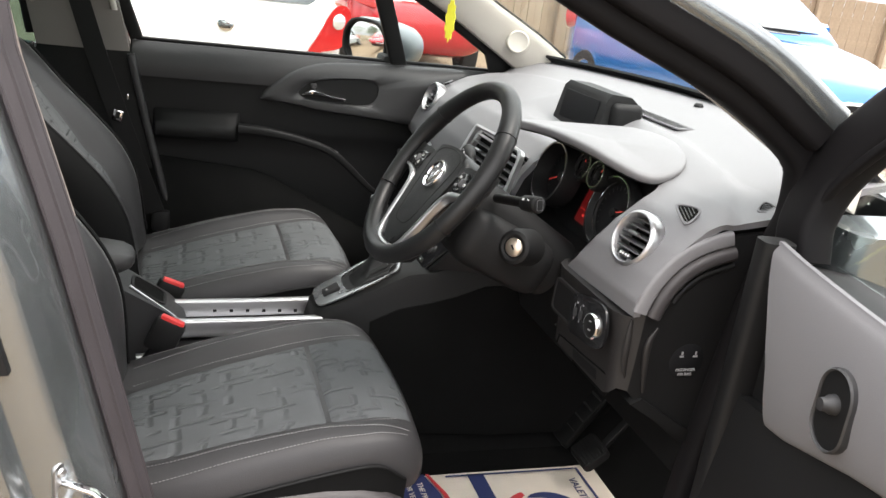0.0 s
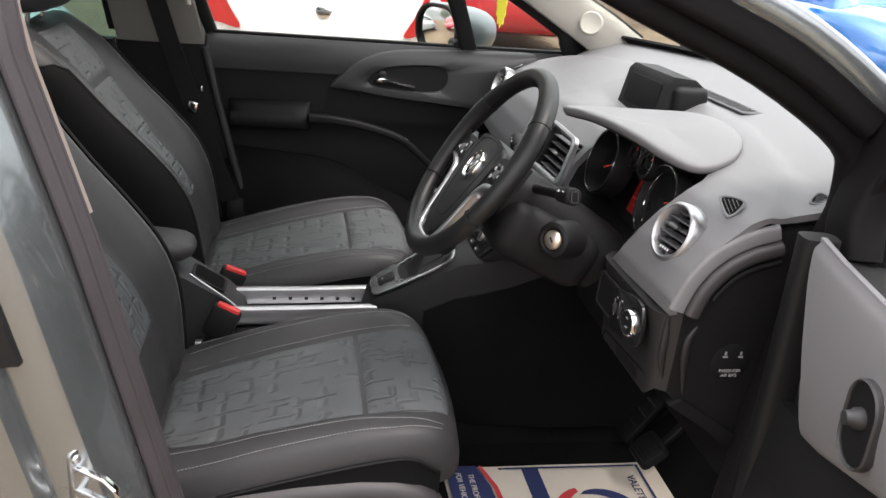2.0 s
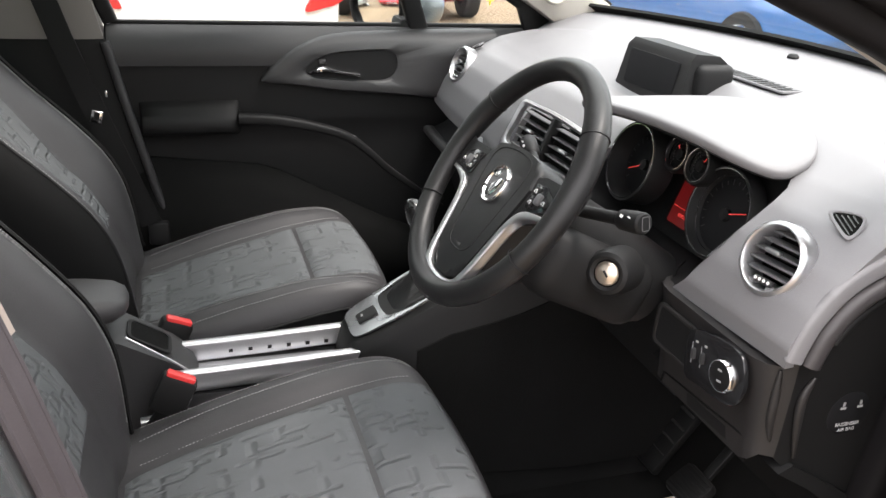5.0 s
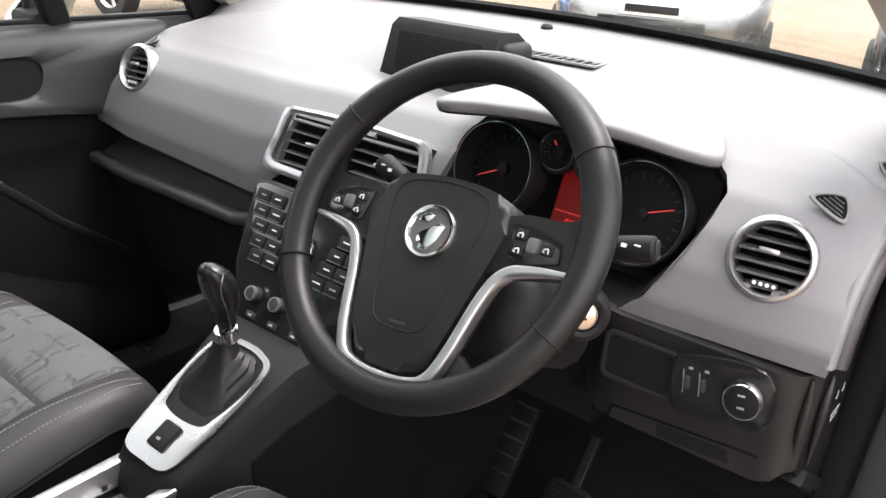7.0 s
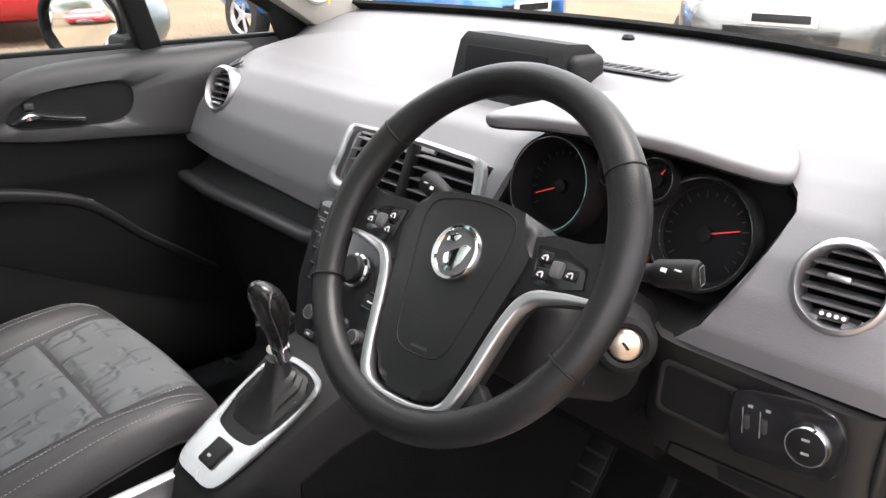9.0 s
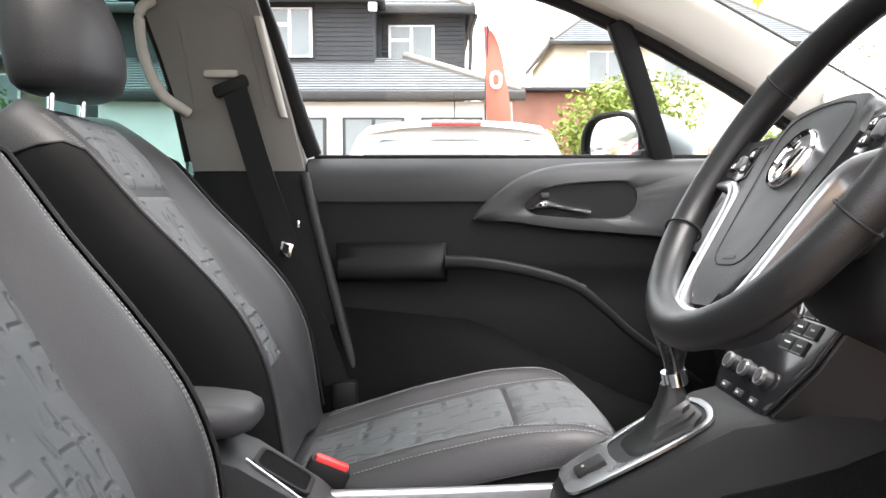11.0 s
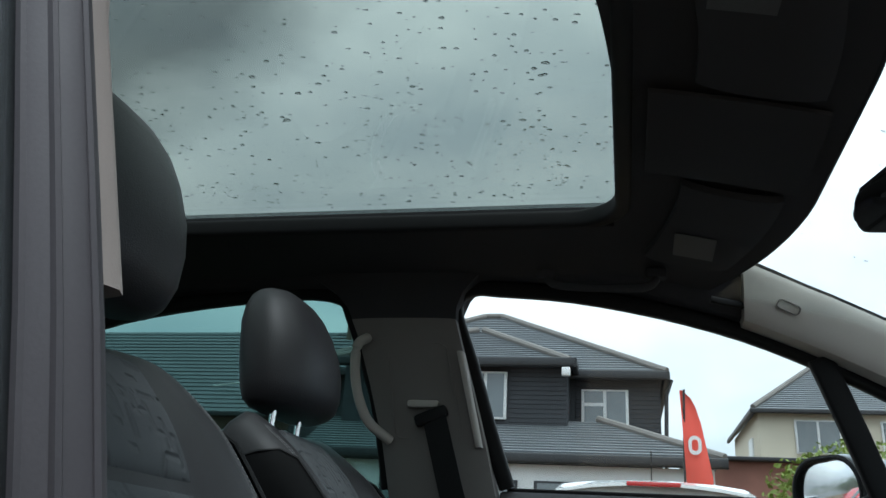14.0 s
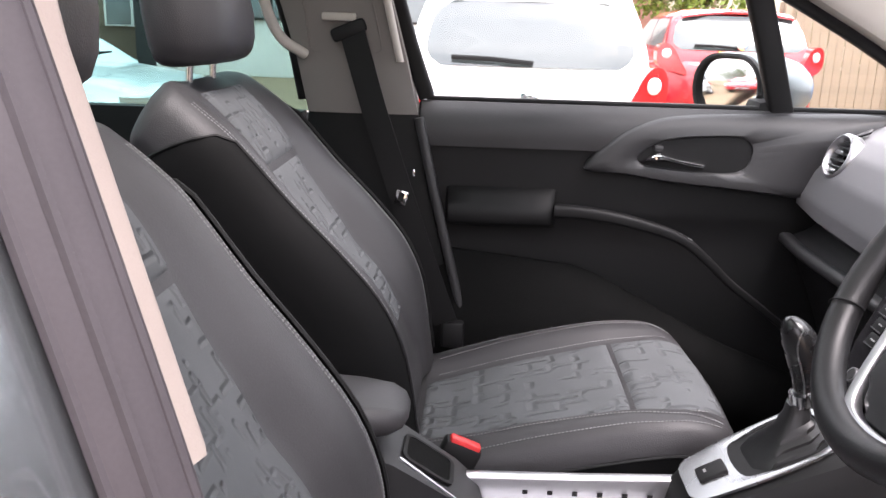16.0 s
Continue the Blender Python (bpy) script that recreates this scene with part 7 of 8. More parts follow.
for k in (-1, 1):
    part("string", tube([V(0.105 + k * 0.002, 0, 1.33), V(0.100 + k * 0.003, 0, 1.40), V(0.09, 0, 1.425)], 0.0008, 5), M_PRINT, af)

# ---------------- outside: ground, parked cars, houses ----------------
M_GRAVEL = mat("tan_gravel", (0.185, 0.135, 0.085), 0.9, var=0.3, scale=0.6, fine=22, bump=1.0, dist=0.03, kind="voronoi")
ground = single("ground", slab(lambda u, v: (u, v, -0.01 * 0), span(-400, 400, 8), span(-400, 400, 8), (0, 0, -0.3)), M_GRAVEL, "tan gravel yard", "ground", kind="structure")

M_WHITE = mat("white_car_paint", (0.80, 0.80, 0.79), 0.25, var=0.03, bump=0, coat=0.8)
M_REDP = mat("red_car_paint", (0.45, 0.012, 0.02), 0.25, var=0.05, bump=0, coat=0.9)
M_BLUEP = mat("blue_car_paint", (0.03, 0.19, 0.56), 0.16, metal=0.3, var=0.05, bump=0, coat=0.9)
M_GREYP = mat("grey_car_paint", (0.13, 0.128, 0.122), 0.25, metal=0.4, var=0.05, bump=0, coat=0.9)
M_DARKP = mat("dark_car_paint", (0.03, 0.031, 0.034), 0.25, metal=0.4, var=0.05, bump=0, coat=0.9)
for q in (M_BLUEP, M_GREYP, M_DARKP):
    q.node_tree.nodes["Principled BSDF"].inputs["Coat IOR"].default_value = 2.0
M_CARGLASS = mat("dark_car_glass", (0.05, 0.06, 0.06), 0.05, var=0.05, bump=0, spec=1.0)
M_LAMP_R = mat("red_lamp_lens", (0.45, 0.02, 0.02), 0.12, var=0.1, scale=30, bump=0, coat=0.5)
M_LAMP_W = mat("clear_lamp_lens", (0.75, 0.76, 0.78), 0.08, metal=0.6, var=0.1, scale=30, bump=0)
M_PLATE_Y = mat("yellow_plate", (0.75, 0.55, 0.05), 0.5, bump=0)
M_TYRE = mat("tyre_rubber", (0.02, 0.02, 0.02), 0.85, var=0.1, fine=60, bump=0.4, dist=0.004)


M_CARGLASS.node_tree.nodes["Principled BSDF"].inputs["IOR"].default_value = 1.5


def hatchback(name, loc, yaw, paint, label, height=1.47, length=4.1, width=1.74, plate=None, win=(1.02, 1.39, 1.0), fplate=0.42, lampz=0.0):
    """A small five-door car: its tail at the origin, its nose along +x before turning."""
    base = thing(name, (0, 0, 0), label, "car")
    hw, s = width / 2, height / 1.47
    L = length / 4.1
    rings = []
    for x, w, zb, zt in ((0.0, 0.62, 0.50, 0.72), (0.03, 0.80, 0.38, 0.86), (0.12, 0.92, 0.28, 0.93), (0.35, 0.985, 0.22, 0.955), (1.2, 1.0, 0.20, 0.95), (2.5, 1.0, 0.20, 0.945), (3.0, 0.99, 0.20, 0.93), (3.5, 0.96, 0.22, 0.86), (3.85, 0.86, 0.26, 0.76), (4.02, 0.72, 0.32, 0.66), (4.09, 0.55, 0.42, 0.56)):
        y, h = hw * w, (zt - zb) * s
        rings.append([V(x * L, a * y * 2, zb * s + h / 2 + b * h) for a, b in rect(1, 1, 0.22, 4)])
    part("body", loft(rings), paint, base, angle=50)
    cab = []
    for z, x0, x1, w in ((0.80, 0.07, 3.06, 0.93), (0.92, 0.10, 3.02, 0.90), (1.05, 0.16, 2.80, 0.885), (1.22, 0.27, 2.45, 0.84), (1.36, 0.38, 2.12, 0.78), (1.43, 0.46, 1.92, 0.70), (1.465, 0.62, 1.7, 0.55), (1.47, 0.9, 1.4, 0.3)):
        r = rect((x1 - x0) * L, 2 * hw * w, 0.16, 5)
        cab.append([V(((x0 + x1) / 2) * L + a, b, z * s) for a, b in r])
    part("cabin", loft(cab), paint, base, angle=50)
    q = lambda z: (poly_path([(0.92, 0.10), (1.05, 0.16), (1.22, 0.27), (1.36, 0.38)], z) * L, poly_path([(0.92, 0.90), (1.05, 0.885), (1.22, 0.84), (1.36, 0.78)], z) * hw)
    def rwf(u, v):
        z = win[0] + (win[1] - win[0]) * u
        x, y = q(z)
        round_off = 1 - 0.16 * (2 * abs(u - 0.5)) ** 4
        return V(x - 0.014 + 0.012 * abs(v) ** 5, v * (y - 0.05) * win[2] * round_off, z * s)
    part("rear_window", slab(rwf, span(0, 1, 10), span(-1, 1, 16), (0.02, 0, 0)), M_CARGLASS, base, "dark rear window")
    part("rear_wiper", sweep([V(q(win[0])[0] - 0.03, -0.02, (win[0] + 0.025) * s), V(q(win[0])[0] - 0.03, 0.25, (win[0] + 0.045) * s), V(q(win[0])[0] - 0.02, 0.50, (win[0] + 0.05) * s)], rect(0.02, 0.03, 0.006)), M_BLACK, base)
    part("high_brake_lamp", rbox((0.335 * L, 0, 1.425 * s), (0.05, 0.34, 0.030), 0.008), M_LAMP_R, base)
    part("spoiler", slab(lambda u, v: ((0.33 + u * 0.25) * L, v, (1.415 + 0.04 * u - 0.16 * abs(v) ** 2.2) * s), span(0, 1, 4), span(-0.62, 0.62, 12), (0, 0, 0.02)), paint, base)
    part("aerial", tube([V(0.75 * L, 0, 1.46 * s), V(0.62 * L, 0, 1.66 * s)], 0.004, 6), M_BLACK, base)
    for sy in (-1, 1):
        for x0, x1 in ((0.50, 1.32), (1.40, 2.30)):
            def sg(u, v):
                z = 0.99 + v * 0.36
                lo, hi = max(x0, q(z)[0] / L + 0.22), min(x1 + 0.55 * (1 - v) * (x1 > 2), poly_path([(0.92, 3.02), (1.05, 2.80), (1.22, 2.45), (1.36, 2.12)], z) - 0.16)
                return V((lo + (hi - lo) * u) * L, sy * (q(z)[1] + 0.004), z * s)
            part("side_window", slab(sg, span(0, 1, 5), span(0, 1, 5), (0, -sy * 0.01, 0)), M_CARGLASS, base)
        lamp = [(p.x, p.y) for p in smooth_path([V(a, b, 0) for a, b in ((0.56, 0.645), (0.68, 0.66), (0.80, 0.685), (0.865, 0.76), (0.872, 0.88), (0.84, 0.955), (0.765, 0.965), (0.70, 0.90), (0.63, 0.77))], 3, True)]
        tl = part("tail_lamp", loft([[V(-0.012 + 0.50 * max(0, y - 0.62) * L + dx, sy * y * hw / 0.87, z * s + lampz) for y, z in lamp] for dx in (-0.022, -0.010, 0.22)]), M_LAMP_R, base, "red tail lamp")
        part("reverse_lens", lathe([(0, 0.006), (0.045, 0.005), (0.055, 0)], frame_at((0.046, sy * 0.78 * hw / 0.87, 0.86 * s + lampz), (-1, sy * 0.5, 0)), 20), M_LAMP_W, tl, "clear reversing lens")
        part("headlamp", loft([[V(3.72 * L + dx + 0.25 * (0.72 - y), sy * y, z * s) for y, z in ((0.42, 0.64), (0.72, 0.66), (0.76, 0.80), (0.60, 0.80))] for dx in (-0.1, 0.12)]), M_LAMP_W, base, "clear headlamp")
        part("door_mirror", loft([[V(2.42 * L + dx, sy * (hw + 0.10) + a * k, 1.02 * s + b * k) for a, b in rect(0.18, 0.13, 0.05, 4)] for dx, k in ((0, 0.95), (0.04, 1.0), (0.11, 0.5))]), paint, base)
        for wx in (0.72, 3.25):
            wmx = frame_at((wx * L, sy * (hw - 0.09), 0.31), (0, sy, 0), (1, 0, 0))
            ty = part("wheel", lathe([(0.18, 0.02), (0.205, 0.10), (0.30, 0.10), (0.315, 0.07), (0.315, -0.06), (0.30, -0.09), (0.18, -0.09)], wmx, 28), M_TYRE, base)
            spokes = lathe([(0.0, 0.085), (0.05, 0.09), (0.06, 0.07)], wmx, 16)
            for k in range(5):
                spokes = join(spokes, rbox((0, 0, 0), (0.05, 0.16, 0.02), 0.006, 1, wmx @ Matrix.Rotation(k * 2 * math.pi / 5, 4, "Z") @ Matrix.Translation((0, 0.115, 0.07))))
            part("rim", join(spokes, lathe([(0.18, 0.06), (0.20, 0.095), (0.21, 0.09), (0.205, 0.05)], wmx, 28)), M_LAMP_W, ty, "alloy rim")
    part("windscreen", slab(lambda u, v: (poly_path([(0.94, 2.99), (1.05, 2.80), (1.22, 2.45), (1.36, 2.12), (1.42, 1.95)], 0.96 + 0.43 * u) * L + 0.006 - 0.12 * v * v, v * (0.86 - 0.16 * u) * hw, (0.96 + 0.43 * u) * s + 0.004), span(0, 1, 6), span(-0.93, 0.93, 8), (-0.004, 0, -0.01)), M_CARGLASS, base)
    part("front_wiper", sweep([V(2.90 * L, 0.5, 0.985 * s), V(2.93 * L, 0.0, 0.99 * s), V(2.88 * L, -0.5, 0.99 * s)], rect(0.02, 0.02)), M_BLACK, base)
    part("grille", rbox((4.04 * L, 0, 0.50 * s), (0.10, 0.9, 0.16), 0.03), M_BLACK, base, "black grille")
    part("number_plate", rbox((4.10 * L, 0, fplate), (0.02, 0.52, 0.11), 0.004), M_PRINT, base)
    part("plate_bar", rbox((4.112 * L, 0, fplate), (0.004, 0.42, 0.06), 0), M_BLACK, base)
    pr = part("rear_plate", rbox((-0.005, 0, 0.47 * s if plate is None else plate), (0.02, 0.52, 0.11), 0.004), M_PLATE_Y, base, "yellow number plate")
    part("plate_bar", rbox((-0.018, 0, 0.47 * s if plate is None else plate), (0.004, 0.42, 0.06), 0), M_BLACK, pr)
    part("rear_emblem", lathe([(0, 0.008), (0.05, 0.008), (0.06, 0.004), (0.06, -0.02)], frame_at((-0.004 if plate is None else 0.05, 0, 0.79 * s if plate is None else plate + 0.13), (-1, 0, 0.1)), 24), M_CHROME, base)
    base.matrix_basis = Matrix.Translation(loc) @ Matrix.Rotation(radians(yaw), 4, "Z")
    return base


hatchback("parked_car", (-0.13, 4.3, 0), 90, M_WHITE, "white hatchback parked tail-first beside the car", height=1.55, width=1.75, win=(0.945, 1.33, 0.92))
hatchback("parked_car", (2.45, 8.6, 0), 88, M_REDP, "red hatchback parked beyond the white one", height=1.5, width=1.82, plate=0.98, lampz=0.12)
hatchback("parked_car", (9.54, 3.56, 0), 200, M_GREYP, "grey car parked nose towards the car", height=1.7, width=1.85, fplate=0.70)
hatchback("parked_car", (9.9, 0.4, 0), 190, M_DARKP, "dark car parked nose-on beside the grey one", height=1.55, width=1.80)
hatchback("parked_car", (5.1, 8.45, 0), -86, M_BLUEP, "blue hatchback parked ahead, nose towards the road", height=1.76, fplate=0.62)
hatchback("parked_car", (-6.0, 4.7, 0), -5, mat("pale_blue_car_paint", (0.55, 0.66, 0.68), 0.3, metal=0.3, bump=0, coat=0.8), "pale silver-blue car parked behind")
hatchback("parked_car", (-9.4, 2.3, 0), 0, M_REDP, "red hatchback parked behind, nose towards the car")

# dark clad house
M_CLAD = mat("dark_cladding", (0.035, 0.037, 0.042), 0.7, var=0.12, scale=3, fine=60, bump=0.3, dist=0.004)
M_SLATE = mat("grey_roof_tile", (0.16, 0.17, 0.18), 0.75, var=0.12, scale=2, fine=40, bump=0.4, dist=0.01)
M_UPVC = mat("white_window_frame", (0.75, 0.75, 0.74), 0.4, var=0.03, bump=0)
M_PANE = mat("window_pane", (0.15, 0.17, 0.18), 0.05, var=0.15, scale=2, bump=0, spec=1.0)
M_CREAM = mat("cream_render", (0.62, 0.56, 0.44), 0.9, var=0.08, scale=1.5, fine=30, bump=0.3, dist=0.01)
M_FASCIA = mat("black_fascia", (0.02, 0.02, 0.022), 0.5, bump=0)


def window(parent, x0, x1, z0, z1, y, lights=2, small=True, dark=False):
    w = part("window_frame", rbox(((x0 + x1) / 2, y - 0.03, (z0 + z1) / 2), (x1 - x0, 0.08, z1 - z0), 0.01), M_FASCIA if dark else M_UPVC, parent, "dark window frame" if dark else "white window frame")
    ww = (x1 - x0 - 0.06) / lights
    for k in range(lights):
        a = x0 + 0.03 + k * ww
        hs = [(z0 + 0.05, z1 - 0.05)] if not (small and k == 0) else [(z0 + 0.05, z0 + (z1 - z0) * 0.62), (z0 + (z1 - z0) * 0.70, z1 - 0.05)]
        for b, t in hs:
            part("pane", rbox((a + ww / 2, y - 0.075, (b + t) / 2), (ww - 0.08, 0.012, t - b), 0), M_PANE, w)
    return w


def roof_plane(a, b, c, d, rows, parent, name="roof_slope", gap=0.03):
    """A tiled slope: eave from a to b, ridge from d to c, in overlapping courses."""
    a, b, c, d = map(Vector, (a, b, c, d))
    n = (b - a).cross(d - a).normalized()
    if n.z < 0:
        n = -n
    bm = bmesh.new()
    for k in range(rows):
        t0, t1 = k / rows, (k + 1.15) / rows
        p = [a + (d - a) * t0 + n * 0.05, b + (c - b) * t0 + n * 0.05, b + (c - b) * min(1, t1) + n * 0.012, a + (d - a) * min(1, t1) + n * 0.012]
        q = [v - n * 0.03 for v in p]
        pv, qv = [bm.verts.new(v) for v in p], [bm.verts.new(v) for v in q]
        bm.faces.new(pv)
        bm.faces.new(qv[::-1])
        for i in range(4):
            j = (i + 1) % 4
            bm.faces.new((pv[i], qv[i], qv[j], pv[j]))
    return part(name, bm, M_SLATE, parent, "grey tiled roof slope")


dh = thing("dark_house", (-4.0, 22, 0), "detached house in dark cladding with grey tiled roofs", "house")
part("wall", rbox((-4.2, 23.5, 2.85), (9.56, 7.0, 5.7), 0.02), M_CLAD, dh)
part("front_bay_wall", rbox((-4.4, 19.6, 2.85), (5.6, 1.2, 5.7), 0.02), M_CLAD, dh)
for k in range(22):
    z = 3.3 + 0.11 * k
    part("cladding_board", rbox((-0.45, 19.99, z), (2.05, 0.035, 0.105), 0.008, 1), M_CLAD, dh)
    part("cladding_board", rbox((-2.3, 18.99, z), (1.38, 0.035, 0.105), 0.008, 1), M_CLAD, dh)
window(dh, -1.32, -0.18, 4.15, 5.25, 19.97)
window(dh, -4.1, -3.05, 4.3, 5.45, 18.97)
roof_plane((-9.3, 19.6, 5.58), (0.72, 19.6, 5.58), (-3.9, 23.6, 8.15), (-4.4, 23.6, 8.15), 26, dh)
roof_plane((0.72, 19.6, 5.58), (0.72, 27.2, 5.58), (-3.9, 23.6, 8.15), (-3.9, 23.5, 8.15), 26, dh)
roof_plane((-7.4, 18.6, 5.65), (-1.52, 18.6, 5.6), (-3.95, 20.6, 6.88), (-4.1, 20.6, 6.88), 16, dh)
roof_plane((-1.52, 18.6, 5.6), (-1.52, 21.5, 5.7), (-3.95, 20.8, 6.88), (-3.95, 20.6, 6.88), 16, dh)
M_RIDGE = mat("brown_ridge_tile", (0.20, 0.185, 0.17), 0.8, var=0.15, scale=3, fine=30, bump=0.3, dist=0.01)
for a, b in (((0.74, 19.58, 5.66), (-3.9, 23.6, 8.24)), ((-4.4, 23.6, 8.24), (-9.3, 19.58, 5.66)), ((-1.52, 18.58, 5.68), (-3.95, 20.6, 6.97)), ((-4.1, 20.6, 6.97), (-7.4, 18.58, 5.72)), ((1.7, 17.2, 3.33), (-0.9, 19.4, 4.43)), ((-4.4, 23.6, 8.24), (-3.9, 23.6, 8.24))):
    part("ridge_tiles", sweep([V(*a), V(*b)], circle(0.085, 8)), M_RIDGE, dh, "brown ridge tiles")
for a, b in (((-9.3, 19.58, 5.55), (0.74, 19.58, 5.55)), ((-7.4, 18.58, 5.62), (-1.43, 18.58, 5.62)), ((-1.43, 18.58, 5.62), (-1.43, 19.6, 5.62)), ((0.74, 19.58, 5.55), (0.74, 27, 5.55))):
    part("gutter", sweep([V(*a), V(*b)], rect(0.14, 0.22, 0.04)), M_FASCIA, dh, "black gutter")
part("downpipe", tube([V(0.85, 19.85, 5.5), V(0.72, 19.85, 5.1), V(0.66, 19.9, 3.2)], 0.05, 8), M_FASCIA, dh)
roof_plane((-7.6, 17.2, 3.25), (1.7, 17.2, 3.25), (-0.9, 19.4, 4.35), (-7.6, 19.4, 4.35), 14, dh, "porch_roof")
roof_plane((1.7, 17.2, 3.25), (1.7, 20.5, 3.3), (0.6, 20.2, 3.9), (-0.9, 19.4, 4.35), 14, dh, "porch_roof")
part("gutter", sweep([V(-7.6, 17.15, 3.2), V(1.75, 17.15, 3.2)], rect(0.14, 0.22, 0.04)), M_FASCIA, dh)
part("porch_wall", rbox((-3.0, 18.6, 1.55), (9.0, 2.4, 3.1), 0.02), M_UPVC, dh)
for x in (-5.6, -3.9, -2.2, -0.5):
    window(dh, x, x + 1.35, 1.2, 2.75, 17.38, small=False, dark=True)
part("alarm_box", rbox((-1.6, 18.4, 5.35), (0.2, 0.15, 0.2), 0.03), M_UPVC, dh)

ch = thing("cream_house", (7, 32, 0), "cream rendered house with a brown tiled roof", "house")
part("wall", rbox((9.2, 33.5, 3.35), (9.8, 7, 6.7), 0.02), M_CREAM, ch)
window(ch, 5.45, 6.95, 5.2, 6.35, 29.97, small=False)
window(ch, 8.2, 9.9, 5.2, 6.35, 29.97, small=False)
roof_plane((4.1, 29.7, 6.65), (14.3, 29.7, 6.65), (11.0, 33.5, 9.3), (7.4, 33.5, 9.3), 26, ch)
roof_plane((4.1, 37.2, 6.65), (4.1, 29.7, 6.65), (7.4, 33.5, 9.3), (7.4, 33.6, 9.3), 26, ch)
part("gutter", sweep([V(4.0, 29.65, 6.6), V(14.4, 29.65, 6.6)], rect(0.12, 0.16, 0.03)), M_FASCIA, ch)
part("gutter", sweep([V(4.05, 29.6, 6.6), V(4.05, 37, 6.6)], rect(0.12, 0.16, 0.03)), M_FASCIA, ch)
part("downpipe", tube([V(4.3, 29.9, 6.5), V(4.3, 29.9, 0.3)], 0.06, 8), M_FASCIA, ch)
for a, b in (((4.1, 29.7, 6.74), (7.4, 33.5, 9.38)), ((14.3, 29.7, 6.74), (11.0, 33.5, 9.38)), ((7.4, 33.5, 9.38), (11.0, 33.5, 9.38))):
    part("ridge_tiles", sweep([V(*a), V(*b)], circle(0.10, 8)), M_RIDGE, ch, "brown ridge tiles")
part("chimney", rbox((12.2, 33.5, 9.9), (1.1, 0.8, 1.6), 0.03), mat("red_brick", (0.34, 0.13, 0.09), 0.9, var=0.2, fine=12, bump=0.5, dist=0.01), ch, "red brick chimney")
part("side_window", rbox((4.27, 32, 5.3), (0.06, 0.9, 1.3), 0.01), M_UPVC, ch)

M_BROWN = mat("brown_brick", (0.17, 0.13, 0.10), 0.9, var=0.2, scale=2, fine=14, bump=0.5, dist=0.01)
th = thing("terraced_house", (-13, 23, 0), "brown brick terraced house with white windows", "house")
part("wall", rbox((-15.5, 26.5, 2.5), (13.4, 7, 5.0), 0.02), M_BROWN, th)
roof_plane((-22.4, 22.7, 4.95), (-8.6, 22.7, 4.95), (-8.6, 26.5, 8.5), (-22.4, 26.5, 8.5), 22, th)
part("chimney", rbox((-9.3, 26.5, 8.9), (0.8, 0.9, 1.7), 0.03), M_BROWN, th, "brown brick chimney")
for x in (-19.5, -16.2, -13.4, -11.0):
    window(th, x, x + 1.6, 3.2, 4.5, 22.97)
    window(th, x, x + 1.6, 0.9, 2.3, 22.97)
part("gutter", sweep([V(-22.4, 22.6, 4.9), V(-8.6, 22.6, 4.9)], rect(0.12, 0.16, 0.03)), M_FASCIA, th)
pole = thing("aerial_mast", (-10.0, 18, 0), "slim pale mast with a television aerial", "mast")
part("mast", tube([V(-10.0, 18, 0), V(-10.0, 18, 5.0)], 0.045, 10), M_UPVC, pole)
part("boom", tube([V(-10.25, 18, 4.82), V(-9.55, 18, 4.9)], 0.014, 6), M_UPVC, pole)
for k in range(6):
    part("element", tube([V(-10.2 + 0.12 * k, 18, 4.66 + 0.014 * k), V(-10.2 + 0.12 * k, 18, 5.0 + 0.014 * k)], 0.009, 5), M_UPVC, pole)

bg = thing("brick_garage", (3.6, 26, 0), "low red brick building between the houses", "building")
M_BRICKW = mat("red_brown_brick", (0.26, 0.12, 0.09), 0.9, var=0.2, scale=2, fine=14, bump=0.5, dist=0.01)
part("wall", rbox((3.2, 26.5, 2.1), (3.4, 4, 4.2), 0.02), M_BRICKW, bg)
part("roof", rbox((3.2, 26.4, 4.25), (3.6, 4.3, 0.12), 0.03), M_FASCIA, bg)

# feather flag
M_FLAG = mat("red_flag_cloth", (0.68, 0.09, 0.06), 0.8, var=0.08, bump=0)
fl = thing("feather_flag", (0.80, 13.0, 0), "red feather flag with a pale round emblem", "flag")
part("flag_pole", tube([V(0.62, 13, 0), V(0.62, 13, 2.6), V(0.66, 13, 3.85)], 0.02, 8), M_FASCIA, fl)
part("flag_sail", slab(lambda u, v: (0.64 + v * poly_path([(0, 0.46), (0.5, 0.40), (0.8, 0.30), (0.92, 0.22), (0.975, 0.13), (1, 0.03)], u) - 0.10 * max(0, u - 0.5), 13 + 0.05 * math.sin(u * 7 + v * 2), 1.1 + 2.75 * u), span(0, 1, 20), span(0, 1, 5), (0, 0.004, 0)), M_FLAG, fl, "red flag cloth")
part("flag_emblem", ring_prism(rect(0.20, 0.30, 0.1, 5), rect(0.10, 0.18, 0.05, 5), frame_at((0.79, 12.93, 2.95), (0, -1, 0)), 0.004), M_UPVC, fl)

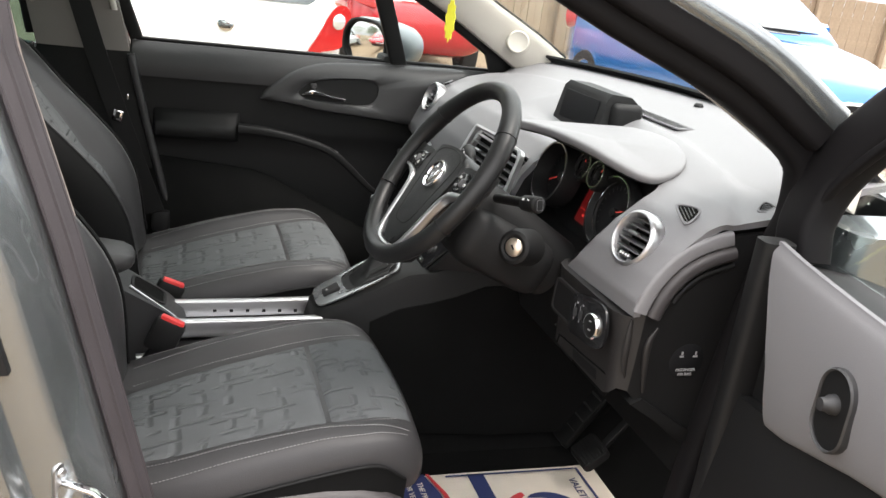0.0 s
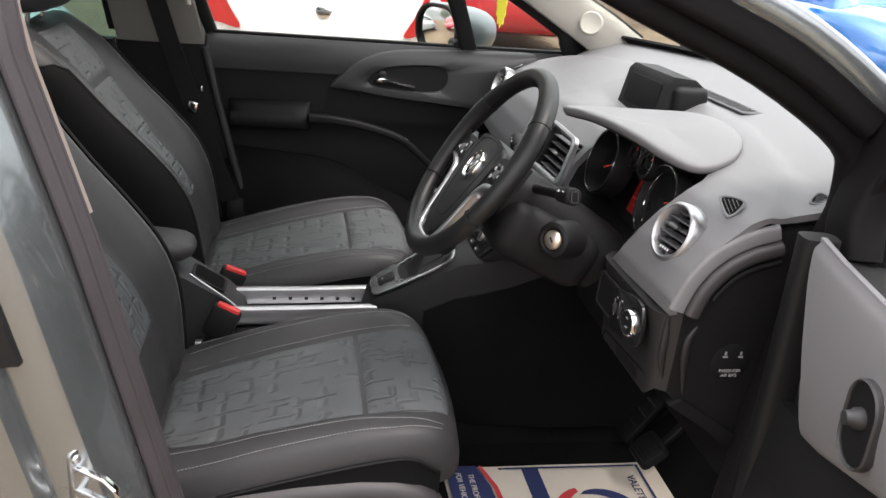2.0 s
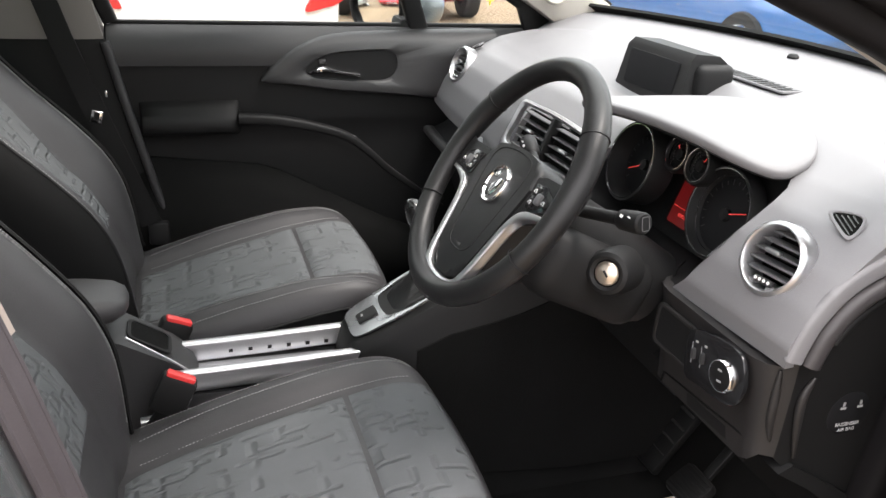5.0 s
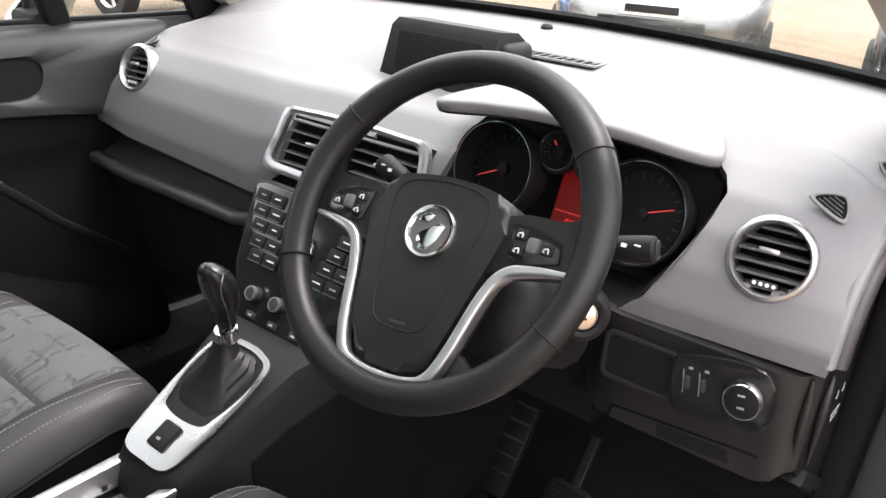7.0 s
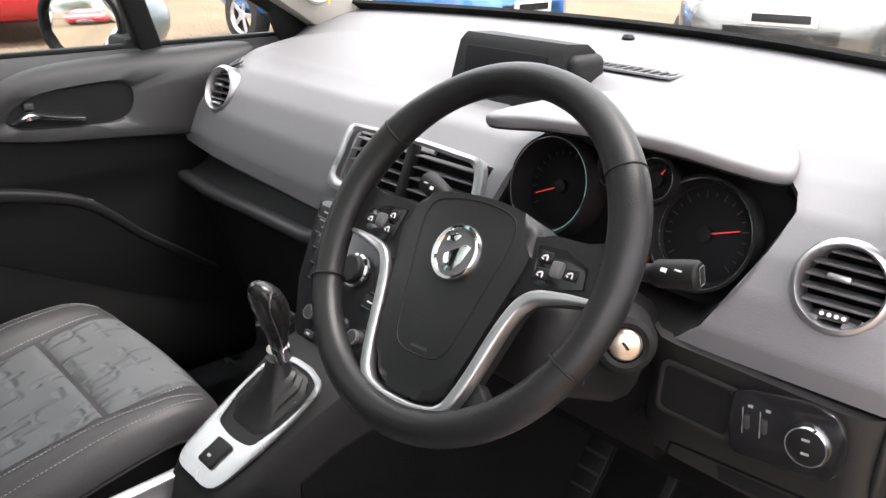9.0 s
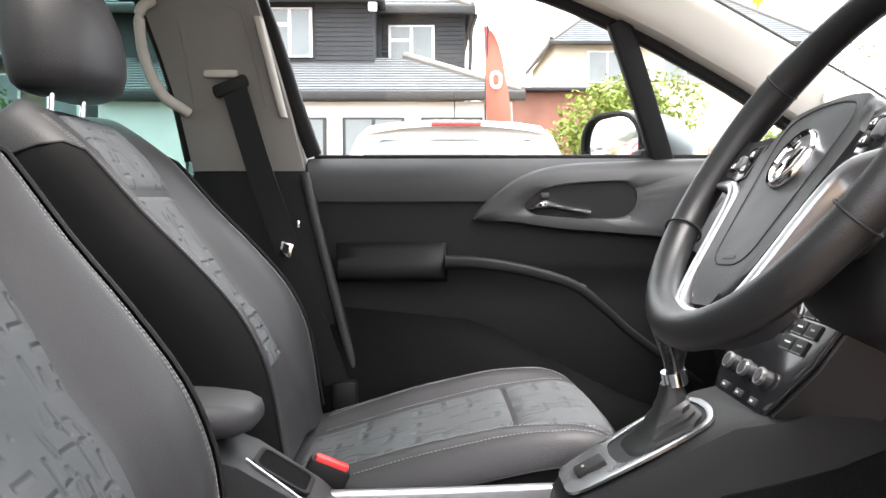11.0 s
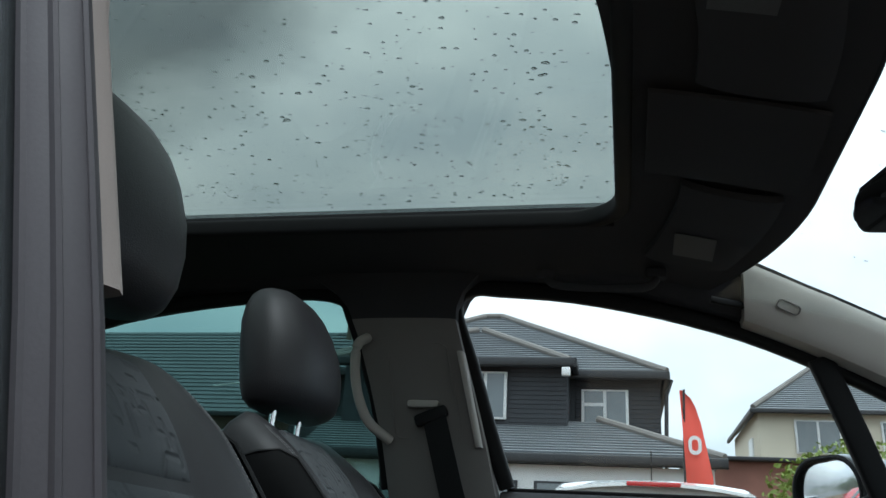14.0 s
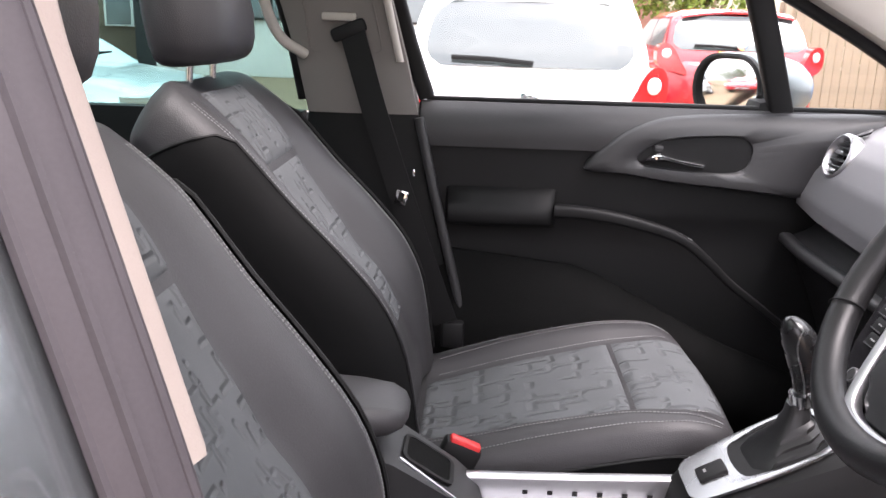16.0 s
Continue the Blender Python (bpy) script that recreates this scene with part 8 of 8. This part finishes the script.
# fence
M_FENCE = mat("weathered_timber", (0.26, 0.20, 0.14), 0.85, var=0.2, scale=4, fine=40, bump=0.5, dist=0.004)
fence = thing("timber_fence", (7, 13.2, 0), "weathered timber panel fence with posts", "fence")
fb = link_mesh("tmp_board", rbox((0, 0, 0.9), (0.135, 0.02, 1.66), 0.004, 1), M_FENCE)
fme = fb.data
bpy.data.objects.remove(fb)
for k in range(70):
    ob = new("board", fme)
    ob.parent = fence
    ob.location = (-2.6 + 0.14 * k, 0.012 * (k % 2), 0)
for k in range(6):
    part("post", rbox((4.45 + 1.9 * k, 13.13, 0.93), (0.1, 0.1, 1.86), 0.01), M_FENCE, fence)
for z in (0.4, 1.5):
    part("rail", rbox((9.2, 13.24, z), (9.8, 0.05, 0.09), 0.01), M_FENCE, fence)


def foliage(name, c, r, n, color, label, cat, trunk=None):
    """A plant of many small leaves in uneven clumps."""
    rnd = random.Random(int(abs(c[0] * 100) + n))
    base = thing(name, (c[0], c[1], 0), label, cat)
    verts, faces = [], []
    lobes = [(V(rnd.gauss(0, 0.45), rnd.gauss(0, 0.45), rnd.gauss(0, 0.35)), rnd.uniform(0.35, 0.65)) for _ in range(14)]
    for i in range(n):
        o, s = lobes[rnd.randrange(len(lobes))]
        d = V(rnd.gauss(0, 1), rnd.gauss(0, 1), rnd.gauss(0, 1)).normalized() * s * rnd.uniform(0.6, 1.05)
        p = V(c[0], c[1], c[2]) + V((o + d).x * r[0], (o + d).y * r[1], (o + d).z * r[2])
        p.z = max(p.z, 0.05)
        a = V(rnd.gauss(0, 1), rnd.gauss(0, 1), rnd.gauss(0, 1)).normalized()
        b = a.cross(V(rnd.gauss(0, 1), rnd.gauss(0, 1), rnd.gauss(0, 1))).normalized()
        k = rnd.uniform(0.035, 0.075)
        j = len(verts)
        verts += [p - a * k, p + b * k * 0.5, p + a * k, p - b * k * 0.5]
        faces.append((j, j + 1, j + 2, j + 3))
    me = bpy.data.meshes.new("crown")
    me.from_pydata([tuple(v - V(c[0], c[1], 0)) for v in verts], [], faces)
    me.materials.append(mat("leaf_" + name, color, 0.6, var=0.35, scale=3, fine=30, bump=0))
    ob = new("crown", me)
    ob.parent = base
    for k in range(5):
        a = 2 * math.pi * k / 5
        part("stem", tube([V(c[0], c[1], 0), V(c[0] + 0.15 * math.cos(a) * r[0], c[1] + 0.15 * math.sin(a), c[2] * 0.6), V(c[0] + 0.4 * math.cos(a) * r[0], c[1] + 0.4 * math.sin(a) * r[1], c[2] + 0.3 * r[2])], 0.04, 6), M_FENCE, base)
    return base


foliage("bush", (3.6, 15.0, 2.15), (1.35, 1.0, 1.15), 9000, (0.16, 0.22, 0.03), "yellow-green bush behind the fence", "bush")
foliage("bush", (7.2, 15.2, 1.6), (2.2, 1.0, 1.1), 9000, (0.14, 0.20, 0.03), "yellow-green bush behind the fence", "bush")
# this hedge is an added backdrop that keeps bright sky out of the door mirror
foliage("hedge", (-12.5, 3.6, 1.9), (1.2, 3.4, 2.0), 9000, (0.05, 0.085, 0.025), "dark green hedge added out of view to darken the door mirror's reflection", "hedge")
foliage("tree", (-10.9, 17.5, 2.6), (0.9, 0.9, 1.25), 6000, (0.07, 0.13, 0.03), "green tree in front of the terrace", "tree")
foliage("tree", (16.0, 24, 4.0), (3.5, 3, 3.5), 7000, (0.08, 0.13, 0.03), "green tree beyond the yard", "tree")


# raindrops on the glass
def drops(name, f, n, size, label, seed):
    rnd = random.Random(seed)
    verts, faces = [], []
    for _ in range(n):
        p, nrm, tx = f(rnd.random(), rnd.random())
        p, nrm = Vector(p), Vector(nrm).normalized()
        tx = (Vector(tx) - nrm * Vector(tx).dot(nrm)).normalized()
        ty = nrm.cross(tx)
        a = size * rnd.uniform(0.35, 1.0) ** 1.5 * (1.5 if rnd.random() < 0.1 else 1)
        b = a * rnd.uniform(0.35, 0.75)
        j = len(verts)
        for h, k in ((0, 1.0), (0.35, 0.8), (0.55, 0.45)):
            verts += [tuple(p + tx * a * k * math.cos(q) + ty * b * k * math.sin(q) * (1 + 0.25 * math.cos(q)) + nrm * h * b) for q in [2 * math.pi * i / 8 for i in range(8)]]
        verts.append(tuple(p + nrm * 0.62 * b))
        for r in range(2):
            for i in range(8):
                faces.append((j + r * 8 + i, j + r * 8 + (i + 1) % 8, j + (r + 1) * 8 + (i + 1) % 8, j + (r + 1) * 8 + i))
        for i in range(8):
            faces.append((j + 16 + i, j + 16 + (i + 1) % 8, j + 24))
        faces.append(tuple(j + i for i in reversed(range(8))))
    me = bpy.data.meshes.new(name)
    me.from_pydata(verts, [], faces)
    for q in me.polygons:
        q.use_smooth = True
    me.materials.append(M_WATER)
    ob = new(name, me)
    ob.visible_shadow = False
    return tagged(ob, label, "raindrops", kind="stuff")


M_WATER = bpy.data.materials.new("rain_water")
M_WATER.use_nodes = True
wb = M_WATER.node_tree.nodes["Principled BSDF"]
wb.inputs["Transmission Weight"].default_value, wb.inputs["Roughness"].default_value, wb.inputs["IOR"].default_value = 1.0, 0.0, 1.33
drops("raindrops", lambda u, v: ((SR_X0 + (SR_X1 - SR_X0) * u, -SR_YD + (SR_Y + SR_YD) * v, 1.6065 - 0.02 * (-SR_YD + (SR_Y + SR_YD) * v) ** 2), (0, 0, 1), (1, 0.2, 0)), 1250, 0.0045, "small raindrops on the glass roof", 4)
drops("raindrops", lambda u, v: (screen_pt(0.03 + 0.9 * u, -0.95 + 1.9 * v) + V(0.0035, 0, 0.0055), (0.42, 0, 0.9), (0.9, 0, -0.42)), 260, 0.004, "small raindrops on the windscreen", 5)
drops("raindrops", lambda u, v: dp(-0.05 + 0.5 * u, -0.0905 - v * 0.09, 1.08 + v * (poly_path(fr, -0.05 + 0.5 * u) - 1.1)) and (dp(-0.05 + 0.5 * u, -0.0895 - v * 0.09, 1.08 + v * (poly_path(fr, -0.05 + 0.5 * u) - 1.1)), -DN, (0, 0, 1)), 160, 0.003, "small raindrops on the open door's window", 6)
